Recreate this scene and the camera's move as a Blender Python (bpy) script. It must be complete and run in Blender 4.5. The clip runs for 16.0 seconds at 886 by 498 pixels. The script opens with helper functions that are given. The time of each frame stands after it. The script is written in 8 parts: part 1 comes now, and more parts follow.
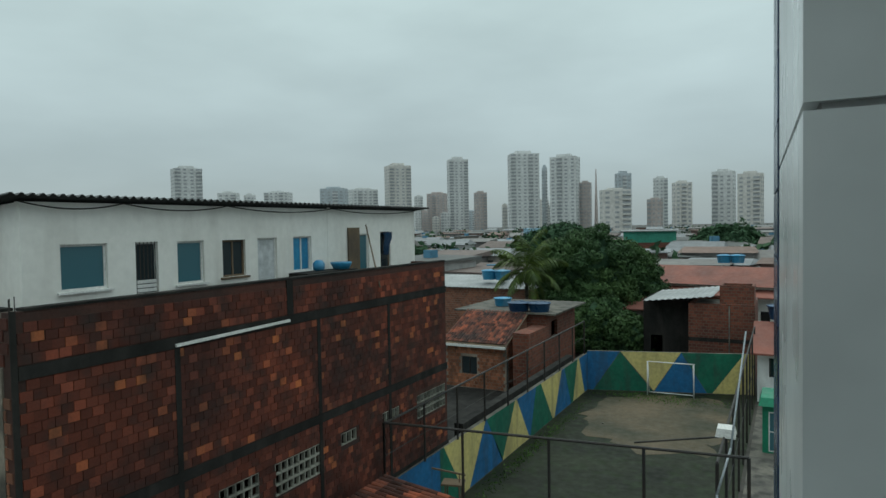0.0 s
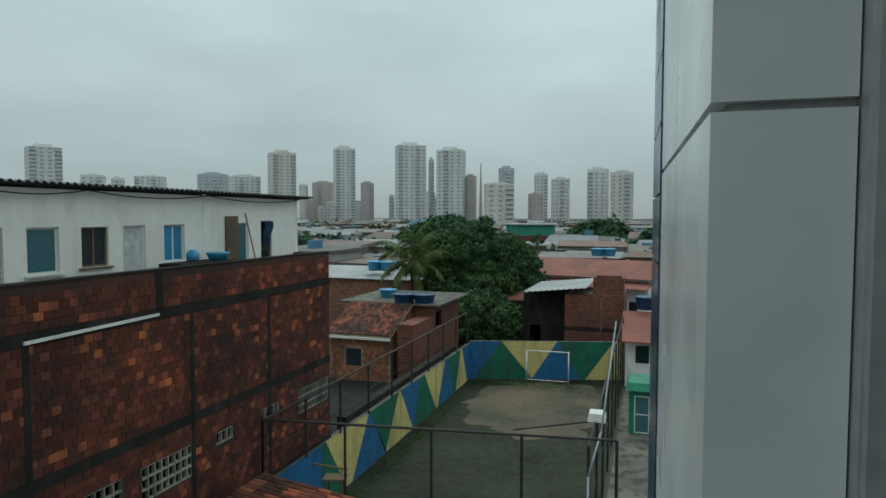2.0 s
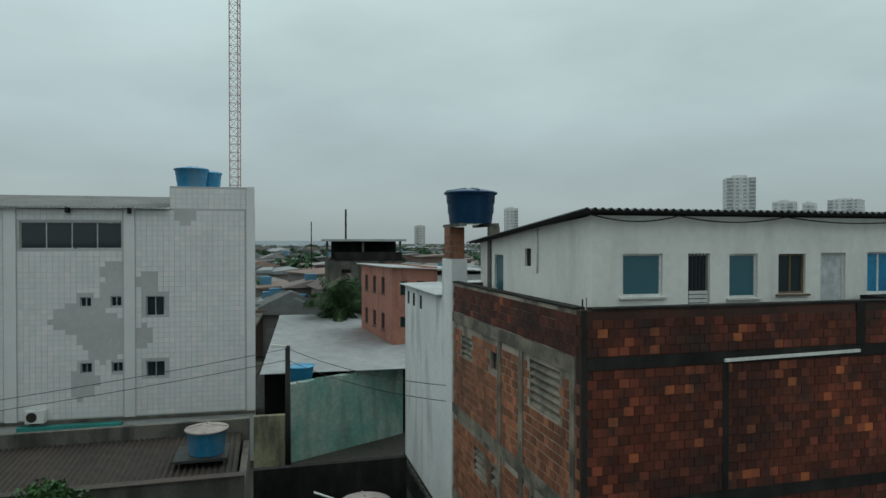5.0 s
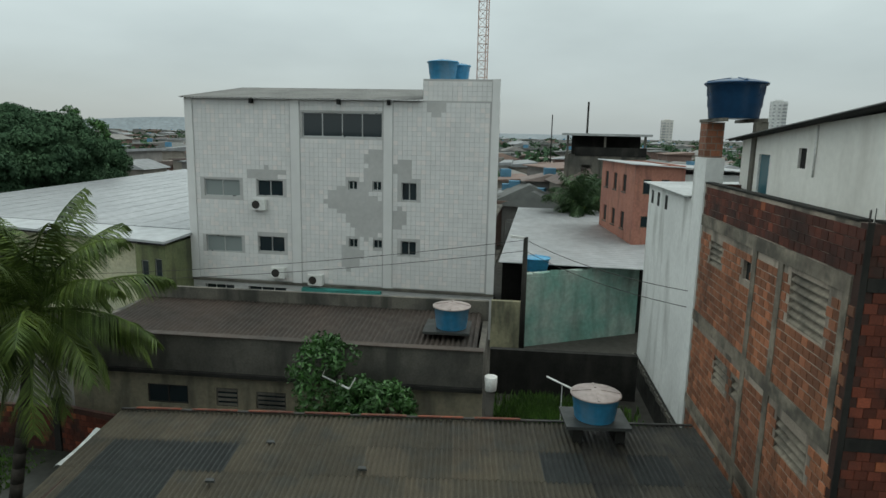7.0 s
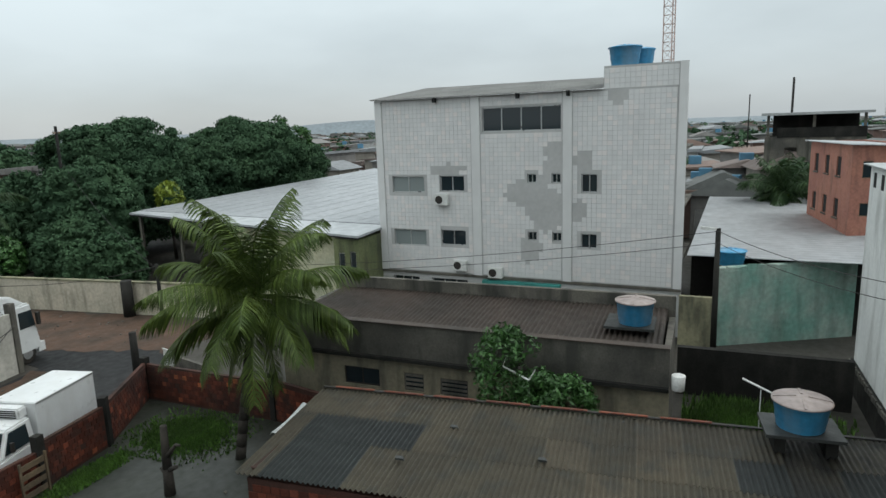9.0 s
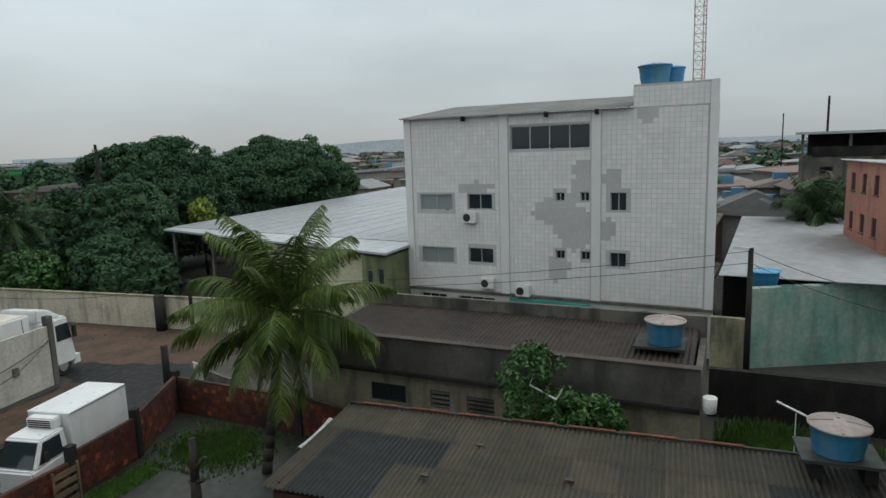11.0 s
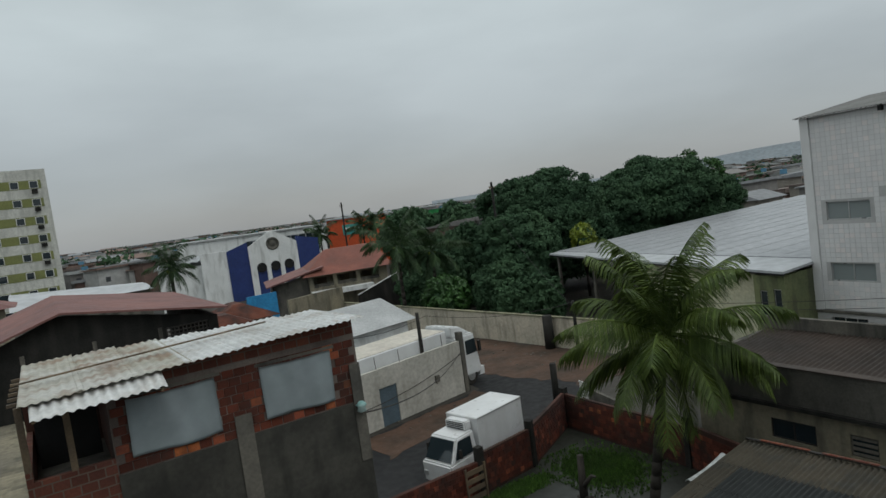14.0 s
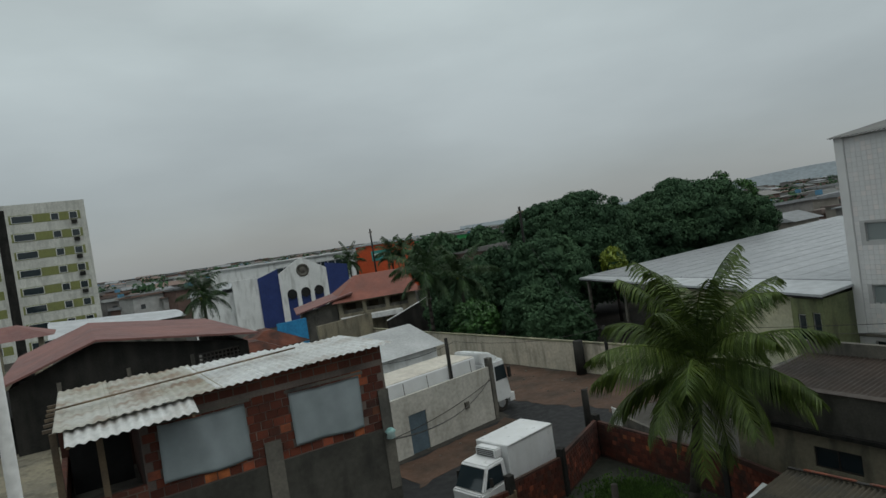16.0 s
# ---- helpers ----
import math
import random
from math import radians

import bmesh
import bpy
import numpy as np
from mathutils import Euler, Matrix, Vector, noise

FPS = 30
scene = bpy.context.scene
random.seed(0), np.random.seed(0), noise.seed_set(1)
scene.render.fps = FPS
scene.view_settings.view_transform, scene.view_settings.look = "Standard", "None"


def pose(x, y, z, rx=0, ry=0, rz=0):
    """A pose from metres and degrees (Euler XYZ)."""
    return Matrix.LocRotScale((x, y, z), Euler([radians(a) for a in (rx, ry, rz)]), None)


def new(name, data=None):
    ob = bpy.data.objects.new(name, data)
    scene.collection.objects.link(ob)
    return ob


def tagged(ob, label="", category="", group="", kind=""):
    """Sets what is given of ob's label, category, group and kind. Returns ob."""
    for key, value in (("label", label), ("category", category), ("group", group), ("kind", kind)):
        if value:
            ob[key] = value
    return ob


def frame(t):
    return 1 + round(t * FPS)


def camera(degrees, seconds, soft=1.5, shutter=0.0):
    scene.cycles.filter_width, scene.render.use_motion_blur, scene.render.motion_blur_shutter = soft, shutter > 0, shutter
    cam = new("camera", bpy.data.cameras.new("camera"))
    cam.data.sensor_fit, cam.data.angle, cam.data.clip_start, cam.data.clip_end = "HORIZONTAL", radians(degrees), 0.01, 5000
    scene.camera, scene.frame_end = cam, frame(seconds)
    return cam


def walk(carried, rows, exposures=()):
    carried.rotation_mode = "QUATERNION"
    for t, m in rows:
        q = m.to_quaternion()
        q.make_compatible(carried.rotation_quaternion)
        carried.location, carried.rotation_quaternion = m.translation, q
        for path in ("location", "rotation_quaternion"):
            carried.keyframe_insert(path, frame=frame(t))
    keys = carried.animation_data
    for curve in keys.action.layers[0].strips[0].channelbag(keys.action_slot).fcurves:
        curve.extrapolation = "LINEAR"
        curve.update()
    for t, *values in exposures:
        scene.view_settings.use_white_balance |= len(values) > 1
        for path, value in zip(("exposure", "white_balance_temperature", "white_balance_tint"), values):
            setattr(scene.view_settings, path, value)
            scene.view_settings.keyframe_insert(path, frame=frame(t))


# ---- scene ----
cam = camera(69.50, 16.0)
PATH = [
    (0.0, pose(0.092, 0.057, 10.496, 88.00, 1.04, 28.41)),
    (0.5, pose(0.077, 0.119, 10.517, 88.37, 0.95, 25.93)),
    (1.0, pose(0.053, 0.218, 10.528, 88.03, 1.07, 21.82)),
    (1.5, pose(0.050, 0.218, 10.522, 88.74, 0.12, 19.13)),
    (2.0, pose(0.054, 0.217, 10.518, 87.09, -0.10, 18.28)),
    (2.5, pose(0.047, 0.199, 10.512, 86.82, 0.36, 23.06)),
    (3.0, pose(0.043, 0.221, 10.516, 85.66, 2.39, 28.13)),
    (3.5, pose(-0.063, 0.194, 10.540, 85.79, 4.70, 42.43)),
    (4.0, pose(-0.104, 0.093, 10.561, 88.55, 4.50, 58.35)),
    (4.5, pose(-0.054, 0.124, 10.543, 89.62, 2.08, 67.94)),
    (7.0, pose(-0.062, -0.067, 10.525, 79.74, -1.22, 96.06)),
    (7.5, pose(-0.070, -0.053, 10.521, 75.91, -0.66, 100.06)),
    (8.0, pose(-0.025, -0.054, 10.534, 76.71, 0.19, 104.50)),
    (8.5, pose(0.006, -0.068, 10.527, 78.03, 1.63, 109.89)),
    (11.0, pose(0.061, -0.038, 10.466, 81.00, 1.82, 114.23)),
    (11.5, pose(0.062, -0.052, 10.459, 82.10, -0.06, 117.61)),
    (12.0, pose(0.020, -0.093, 10.452, 81.04, 1.46, 122.25)),
    (12.5, pose(0.001, -0.053, 10.485, 85.90, 2.81, 133.01)),
    (13.0, pose(-0.013, -0.070, 10.478, 86.05, 4.26, 139.47)),
    (13.5, pose(-0.001, -0.064, 10.493, 85.61, 4.33, 142.10)),
    (14.0, pose(-0.020, -0.071, 10.484, 85.70, 7.78, 147.00)),
    (14.5, pose(-0.007, -0.038, 10.497, 88.05, 8.30, 150.17)),
    (15.0, pose(-0.011, -0.080, 10.472, 88.06, 8.62, 152.18)),
    (15.5, pose(-0.070, -0.224, 10.466, 90.02, 8.09, 152.09)),
    (16.0, pose(-0.041, -0.092, 10.466, 88.34, 8.42, 149.55)),
]
EXPOSURES = [(0.0, 0.08, 6200, -1), (2.5, 0.08, 6200, -1), (3.5, 0.22, 6350, 1), (4.5, -0.05, 6200, -1), (6.9, 0.25, 6550, 3), (7.5, 0.7, 6550, 4), (8.0, 0.78, 6500, 5), (8.5, 0.66, 6450, 8),
             (11.0, 0.25, 6500, 9), (12.0, 0.2, 6550, 10), (12.6, -0.1, 6500, 10), (14.0, -0.15, 6500, 10), (15.5, -0.3, 6500, 9), (16.0, -0.32, 6500, 8)]
walk(cam, PATH, EXPOSURES)

# ---------------------------------------------------------------- sky and sun
world = bpy.data.worlds.new("overcast_sky")
world.use_nodes = True
scene.world = world
wn, wl = world.node_tree.nodes, world.node_tree.links
wn.clear()
w_out = wn.new("ShaderNodeOutputWorld")
w_bg = wn.new("ShaderNodeBackground")
w_coord = wn.new("ShaderNodeTexCoord")
w_sep = wn.new("ShaderNodeSeparateXYZ")
w_ramp = wn.new("ShaderNodeValToRGB")
w_sky = wn.new("ShaderNodeTexSky")
w_sky.sky_type, w_sky.sun_disc = "NISHITA", False
w_sky.sun_elevation, w_sky.sun_rotation = radians(55), radians(200)
w_map = wn.new("ShaderNodeMapping")
w_map.inputs["Scale"].default_value = (1.6, 1.6, 5.0)
w_noise = wn.new("ShaderNodeTexNoise")
w_noise.inputs["Scale"].default_value, w_noise.inputs["Detail"].default_value = 1.3, 5.0
w_cl = wn.new("ShaderNodeMapRange")
w_cl.inputs["From Min"].default_value, w_cl.inputs["From Max"].default_value = 0.3, 0.7
w_cl.inputs["To Min"].default_value, w_cl.inputs["To Max"].default_value = 0.85, 1.1
w_mul = wn.new("ShaderNodeMixRGB")
w_mul.blend_type, w_mul.inputs[0].default_value = "MULTIPLY", 1.0
w_mix = wn.new("ShaderNodeMixRGB")
w_mix.blend_type, w_mix.inputs[0].default_value = "ADD", 0.012
els = w_ramp.color_ramp.elements
els[0].position, els[0].color = 0.0, (0.30, 0.33, 0.35, 1)
els[1].position, els[1].color = 1.0, (1.02, 1.08, 1.07, 1)
for pos, c in ((0.04, (0.33, 0.36, 0.38, 1)), (0.16, (0.43, 0.475, 0.485, 1)), (0.33, (0.56, 0.63, 0.63, 1)), (0.6, (0.82, 0.89, 0.885, 1))):
    e = els.new(pos)
    e.color = c
wl.new(w_coord.outputs["Generated"], w_sep.inputs[0])
wl.new(w_sep.outputs["Z"], w_ramp.inputs[0])
wl.new(w_coord.outputs["Generated"], w_map.inputs[0])
wl.new(w_map.outputs[0], w_noise.inputs["Vector"])
wl.new(w_noise.outputs[0], w_cl.inputs[0])
wl.new(w_ramp.outputs[0], w_mul.inputs[1])
wl.new(w_cl.outputs[0], w_mul.inputs[2])
wl.new(w_mul.outputs[0], w_mix.inputs[1])
wl.new(w_sky.outputs[0], w_mix.inputs[2])
wl.new(w_mix.outputs[0], w_bg.inputs["Color"])
w_bg.inputs["Strength"].default_value = 1.0
wl.new(w_bg.outputs[0], w_out.inputs[0])

sun = new("sun", bpy.data.lights.new("sun", "SUN"))
sun.data.energy, sun.data.angle, sun.data.color = 0.5, radians(30), (1.0, 0.98, 0.95)
sun.matrix_world = pose(0, 0, 60, 35, 0, 200)


# ---------------------------------------------------------------- materials
def mat(name, c1, c2=None, rough=0.8, grain=18.0, big=0.6, bump=0.15, metal=0.0, stain=None, vary="", spread=(0.6, 1.3), spec=0.4, streak=True, dark=0.5, hot=0.0, mottle=(0.82, 1.12)):
    """c1 to c2 over large patches, fine grain, an optional stain (colour, amount) that runs down, and a tone for each piece."""
    m = bpy.data.materials.new(name)
    m.use_nodes = True
    n, l = m.node_tree.nodes, m.node_tree.links
    b = n["Principled BSDF"]
    b.inputs["Roughness"].default_value, b.inputs["Metallic"].default_value = rough, metal
    b.inputs["Specular IOR Level"].default_value = spec
    c2 = c2 or tuple(v * 0.75 for v in c1)
    geo = n.new("ShaderNodeNewGeometry")

    def noise_of(scale, detail, stretch=(1, 1, 1)):
        mp = n.new("ShaderNodeMapping")
        mp.inputs["Scale"].default_value = stretch
        l.new(geo.outputs["Position"], mp.inputs[0])
        t = n.new("ShaderNodeTexNoise")
        t.inputs["Scale"].default_value, t.inputs["Detail"].default_value = scale, detail
        l.new(mp.outputs[0], t.inputs["Vector"])
        return t.outputs[0]

    def spread_of(value, lo, hi, a, z):
        r = n.new("ShaderNodeMapRange")
        for k, v in zip(("From Min", "From Max", "To Min", "To Max"), (lo, hi, a, z)):
            r.inputs[k].default_value = v
        l.new(value, r.inputs[0])
        return r.outputs[0]

    def mixed(kind, fac, a, z):
        x = n.new("ShaderNodeMixRGB")
        x.blend_type = kind
        for k, v in enumerate((fac, a, z)):
            if isinstance(v, (int, float)):
                x.inputs[k].default_value = v if k == 0 else (v, v, v, 1)
            elif isinstance(v, tuple):
                x.inputs[k].default_value = (*v, 1)
            else:
                l.new(v, x.inputs[k])
        return x.outputs[0]

    fine = noise_of(grain, 4)
    col = mixed("MIX", spread_of(noise_of(big, 5), 0.35, 0.65, 0, 1), tuple(c1), tuple(c2))
    if vary:
        src = n.new("ShaderNodeObjectInfo").outputs["Random"] if vary == "object" else geo.outputs["Random Per Island"]
        ramp = n.new("ShaderNodeValToRGB")
        e = ramp.color_ramp.elements
        e[0].position, e[0].color = 0.0, (spread[0],) * 3 + (1,)
        if hot:
            e[1].position, e[1].color = 1.0, (hot, hot * 1.2, hot * 0.75, 1)
            for at, v in ((0.6, 0.8), (0.86, 1.15), (0.93, 1.7)):
                e.new(at).color = (v, v, v, 1)
        else:
            e[1].position, e[1].color = 1.0, (spread[1] * 1.08, spread[1] * 1.02, spread[1], 1)
            e.new(0.7).color = (1, 1, 1, 1)
        l.new(src, ramp.inputs[0])
        col = mixed("MULTIPLY", 1.0, col, ramp.outputs[0])
    col = mixed("MULTIPLY", 1.0, col, spread_of(fine, 0.3, 0.7, *mottle))
    if stain:
        s = noise_of(1.6, 6, (1, 1, 0.22) if streak else (1, 1, 1))
        col = mixed("MIX", spread_of(s, 0.5, 0.5 + 0.28 * dark, 0, stain[1]), col, tuple(stain[0]))
    l.new(col, b.inputs["Base Color"])
    if bump:
        bp = n.new("ShaderNodeBump")
        bp.inputs["Strength"].default_value, bp.inputs["Distance"].default_value = bump, 0.02
        l.new(fine, bp.inputs["Height"])
        l.new(bp.outputs[0], b.inputs["Normal"])
    l.new(spread_of(noise_of(2.5, 3), 0.3, 0.7, max(0.02, rough - 0.1), min(1, rough + 0.1)), b.inputs["Roughness"])
    return m


def glass_mat(name, tint, rough=0.04):
    m = bpy.data.materials.new(name)
    m.use_nodes = True
    b = m.node_tree.nodes["Principled BSDF"]
    b.inputs["Base Color"].default_value = (*tint, 1)
    b.inputs["Roughness"].default_value = rough
    b.inputs["Specular IOR Level"].default_value = 0.6
    return m


def brick_mat(name, c1, c2, mortar):
    """Brickwork for walls that stay far off: courses of 0.2 m with joints."""
    m = mat(name, c1, c2, 0.85, 20, 0.5, 0.0)
    n, l = m.node_tree.nodes, m.node_tree.links
    b = n["Principled BSDF"]
    geo = n.new("ShaderNodeNewGeometry")
    sep, comb, add = n.new("ShaderNodeSeparateXYZ"), n.new("ShaderNodeCombineXYZ"), n.new("ShaderNodeMath")
    l.new(geo.outputs["Position"], sep.inputs[0])
    l.new(sep.outputs["X"], add.inputs[0])
    l.new(sep.outputs["Y"], add.inputs[1])
    l.new(add.outputs[0], comb.inputs["X"])
    l.new(sep.outputs["Z"], comb.inputs["Y"])
    t = n.new("ShaderNodeTexBrick")
    for k, v in (("Scale", 1.0), ("Mortar Size", 0.014), ("Brick Width", 0.3), ("Row Height", 0.2)):
        t.inputs[k].default_value = v
    t.inputs["Color1"].default_value, t.inputs["Color2"].default_value, t.inputs["Mortar"].default_value = (0.7, 0.7, 0.7, 1), (1.25, 1.2, 1.15, 1), (1, 1, 1, 1)
    l.new(comb.outputs[0], t.inputs["Vector"])
    old = b.inputs["Base Color"].links[0].from_socket
    mul, mix = n.new("ShaderNodeMixRGB"), n.new("ShaderNodeMixRGB")
    mul.blend_type, mul.inputs[0].default_value = "MULTIPLY", 1.0
    l.new(old, mul.inputs[1])
    l.new(t.outputs["Color"], mul.inputs[2])
    l.new(t.outputs["Fac"], mix.inputs[0])
    l.new(mul.outputs[0], mix.inputs[1])
    mix.inputs[2].default_value = (*mortar, 1)
    l.new(mix.outputs[0], b.inputs["Base Color"])
    bp = n.new("ShaderNodeBump")
    bp.inputs["Strength"].default_value, bp.inputs["Distance"].default_value, bp.invert = 0.5, 0.015, True
    l.new(t.outputs["Fac"], bp.inputs["Height"])
    l.new(bp.outputs[0], b.inputs["Normal"])
    return m


GRIME = (0.035, 0.035, 0.03)
M_GROUND = mat("wet_dirt", (0.05, 0.045, 0.036), (0.03, 0.028, 0.024), 0.75, 9, 0.15)
M_ASPHALT = mat("wet_asphalt", (0.026, 0.026, 0.027), (0.016, 0.017, 0.018), 0.65, 30, 0.3, spec=0.15)
M_MUD = mat("red_mud", (0.105, 0.062, 0.043), (0.05, 0.036, 0.027), 0.75, 8, 0.5, spec=0.2)
M_COURT = mat("worn_court_concrete", (0.025, 0.031, 0.017), (0.010, 0.013, 0.008), 0.7, 6, 0.3, stain=((0.018, 0.03, 0.010), 0.7), streak=False, spec=0.2)
M_SAND = mat("sandy_court_dirt", (0.115, 0.085, 0.05), (0.04, 0.04, 0.022), 0.75, 7, 0.35)
M_BRICK = mat("hollow_clay_brick", (0.165, 0.041, 0.021), (0.062, 0.02, 0.014), 0.85, 25, 0.4, 0.3, vary="object", spread=(0.45, 1.9), stain=((0.024, 0.018, 0.015), 0.75), streak=False, dark=0.8, hot=3.0)
M_BRICKS = mat("hollow_clay_brick_run", (0.165, 0.041, 0.021), (0.062, 0.02, 0.014), 0.85, 25, 0.4, 0.3, vary="island", spread=(0.45, 1.9), stain=((0.024, 0.018, 0.015), 0.75), streak=False, dark=0.8, hot=3.0)
M_BRICK2 = mat("pale_clay_brick", (0.36, 0.145, 0.074), (0.22, 0.092, 0.052), 0.85, 25, 0.5, 0.3, vary="object", spread=(0.6, 1.35), stain=(GRIME, 0.35))
M_BRICK2S = mat("pale_clay_brick_run", (0.36, 0.145, 0.074), (0.22, 0.092, 0.052), 0.85, 25, 0.5, 0.3, vary="island", spread=(0.6, 1.35), stain=(GRIME, 0.35))
M_BRICKFAR = brick_mat("weathered_brickwork", (0.17, 0.055, 0.032), (0.095, 0.034, 0.024), (0.12, 0.09, 0.07))
M_BRICKFARP = brick_mat("pale_weathered_brickwork", (0.26, 0.105, 0.06), (0.15, 0.065, 0.042), (0.20, 0.16, 0.13))
M_MORTAR = mat("grey_mortar", (0.40, 0.34, 0.28), (0.22, 0.185, 0.15), 0.9, 20, 0.6, 0.4, stain=(GRIME, 0.7))
M_MORTARD = mat("dark_mortar", (0.075, 0.03, 0.021), (0.035, 0.02, 0.016), 0.9, 20, 0.6, 0.4)
M_CONC = mat("weathered_concrete", (0.15, 0.138, 0.115), (0.075, 0.071, 0.063), 0.85, 14, 0.8, 0.3, stain=(GRIME, 0.8))
M_PLASTER = mat("smeared_grey_plaster", (0.27, 0.235, 0.185), (0.13, 0.112, 0.09), 0.9, 9, 1.3, 0.3, stain=(GRIME, 0.6), streak=False)
M_ROOFG = mat("grey_fibre_cement", (0.20, 0.20, 0.19), (0.13, 0.13, 0.125), 0.75, 12, 0.5, 0.2)
# black-stained concrete; also colours pieces that paint a recess's shade
M_CONCD = mat("black_stain_and_shade_concrete", (0.026, 0.025, 0.023), (0.013, 0.013, 0.012), 0.9, 14, 0.8, 0.3, stain=((0.07, 0.066, 0.056), 0.2), spec=0.2)
M_WHITE = mat("white_limewash", (0.80, 0.79, 0.75), (0.73, 0.72, 0.68), 0.85, 6, 0.4, 0.06, stain=((0.38, 0.36, 0.32), 0.42), dark=1.0, mottle=(0.95, 1.03))
M_WHITE2 = mat("streaked_white_render", (0.76, 0.77, 0.76), (0.66, 0.67, 0.66), 0.8, 7, 0.4, 0.08, stain=((0.24, 0.24, 0.22), 0.5), dark=0.8, mottle=(0.93, 1.04))
M_TILE = mat("white_wall_tile", (0.68, 0.675, 0.67), (0.64, 0.635, 0.63), 0.45, 1.5, 0.3, 0.02, vary="object", spread=(0.95, 1.01), stain=((0.5, 0.5, 0.49), 0.16), dark=1.0, mottle=(0.96, 1.03))
M_TILES = mat("white_wall_tile_run", (0.68, 0.675, 0.67), (0.64, 0.635, 0.63), 0.45, 1.5, 0.3, 0.02, vary="island", spread=(0.95, 1.01), stain=((0.5, 0.5, 0.49), 0.16), dark=1.0, mottle=(0.96, 1.03))
M_GROUT = mat("grey_grout", (0.46, 0.455, 0.45), (0.41, 0.405, 0.40), 0.9, 5, 0.5, 0.08, mottle=(0.94, 1.05))
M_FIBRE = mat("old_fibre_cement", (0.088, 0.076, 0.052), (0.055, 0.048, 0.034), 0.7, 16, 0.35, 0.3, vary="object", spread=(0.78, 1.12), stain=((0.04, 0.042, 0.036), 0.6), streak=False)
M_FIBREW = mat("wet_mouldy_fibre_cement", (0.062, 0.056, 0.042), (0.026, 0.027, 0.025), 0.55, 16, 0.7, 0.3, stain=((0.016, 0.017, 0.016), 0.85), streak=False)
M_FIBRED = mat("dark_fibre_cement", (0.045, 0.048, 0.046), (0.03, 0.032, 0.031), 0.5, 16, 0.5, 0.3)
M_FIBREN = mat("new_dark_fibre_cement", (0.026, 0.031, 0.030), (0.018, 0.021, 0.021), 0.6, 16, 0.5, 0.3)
M_FIBREB = mat("brown_fibre_cement", (0.062, 0.045, 0.036), (0.035, 0.028, 0.023), 0.65, 16, 0.5, 0.3)
M_SHEET = mat("wet_white_metal_sheet", (0.44, 0.455, 0.47), (0.38, 0.395, 0.41), 0.4, 1.2, 0.15, 0.02)
# greyer copy of M_SHEET; reflection of the darker low sky put into the colour
M_SHEETD = mat("wet_sky_greyed_sheet", (0.33, 0.34, 0.355), (0.27, 0.28, 0.295), 0.4, 1.2, 0.15, 0.02)
M_SHEETG = mat("grey_metal_sheet", (0.42, 0.43, 0.43), (0.30, 0.31, 0.31), 0.45, 8, 0.4, 0.1)
M_RUST = mat("stained_white_sheet", (0.60, 0.59, 0.54), (0.40, 0.37, 0.28), 0.55, 8, 0.8, 0.1, stain=((0.25, 0.12, 0.06), 0.6), streak=False)
M_RUSTW = mat("weathered_white_sheet", (0.78, 0.79, 0.78), (0.62, 0.62, 0.60), 0.5, 8, 0.8, 0.1, stain=((0.34, 0.24, 0.15), 0.3), streak=False)
M_CLAY = mat("clay_roof_tile", (0.22, 0.06, 0.028), (0.035, 0.018, 0.015), 0.8, 20, 0.8, 0.3, vary="object", spread=(0.15, 1.6))
M_CLAYS = mat("clay_roof_tile_run", (0.22, 0.06, 0.028), (0.035, 0.018, 0.015), 0.8, 20, 0.8, 0.3, vary="island", spread=(0.15, 1.6))
M_REDROOF = mat("red_roof_covering", (0.24, 0.085, 0.06), (0.16, 0.065, 0.05), 0.75, 12, 0.4, 0.2)
M_BROWNROOF = mat("maroon_roof_covering", (0.22, 0.10, 0.085), (0.15, 0.075, 0.07), 0.75, 12, 0.4, 0.2)
M_BLUE = mat("blue_plastic", (0.055, 0.29, 0.50), (0.04, 0.22, 0.41), 0.4, 6, 0.7, 0.03, stain=((0.25, 0.33, 0.38), 0.35))
M_NAVY = mat("dark_blue_plastic", (0.016, 0.065, 0.15), (0.012, 0.05, 0.12), 0.35, 6, 0.7, 0.03)
M_LID = mat("mud_stained_lid", (0.36, 0.30, 0.28), (0.24, 0.20, 0.19), 0.5, 7, 1.2, 0.1)
M_GLASS = glass_mat("dark_window_glass", (0.02, 0.03, 0.035))
M_GLASST = glass_mat("teal_window_glass", (0.05, 0.13, 0.16), 0.15)
M_GLASSW = glass_mat("frosted_window_glass", (0.22, 0.25, 0.25), 0.3)
M_GLASSG = glass_mat("green_glass", (0.01, 0.05, 0.045), 0.05)
M_ALU = mat("aluminium_frame", (0.55, 0.56, 0.56), (0.45, 0.46, 0.46), 0.35, 20, 0.9, 0.02, metal=0.7)
M_WFRAME = mat("white_frame_paint", (0.72, 0.72, 0.70), (0.6, 0.6, 0.58), 0.5, 20, 0.9, 0.05)
M_BLACK = mat("black_iron", (0.02, 0.02, 0.02), (0.03, 0.025, 0.02), 0.6, 30, 1.0, 0.1)
# near-black: paints the shade of unlit rooms and voids; also doors and slats
M_DARK = mat("shade_and_panel_black", (0.02, 0.02, 0.02), (0.012, 0.012, 0.012), 0.95, 10, 1.0, 0.0)
M_WOOD = mat("weathered_timber", (0.18, 0.13, 0.08), (0.09, 0.07, 0.05), 0.85, 22, 1.2, 0.3)
M_LEAFC = mat("fruit_tree_leaf", (0.062, 0.112, 0.036), (0.038, 0.080, 0.030), 0.7, 4, 0.25, 0.0, vary="island", spread=(0.7, 1.35), spec=0.2)
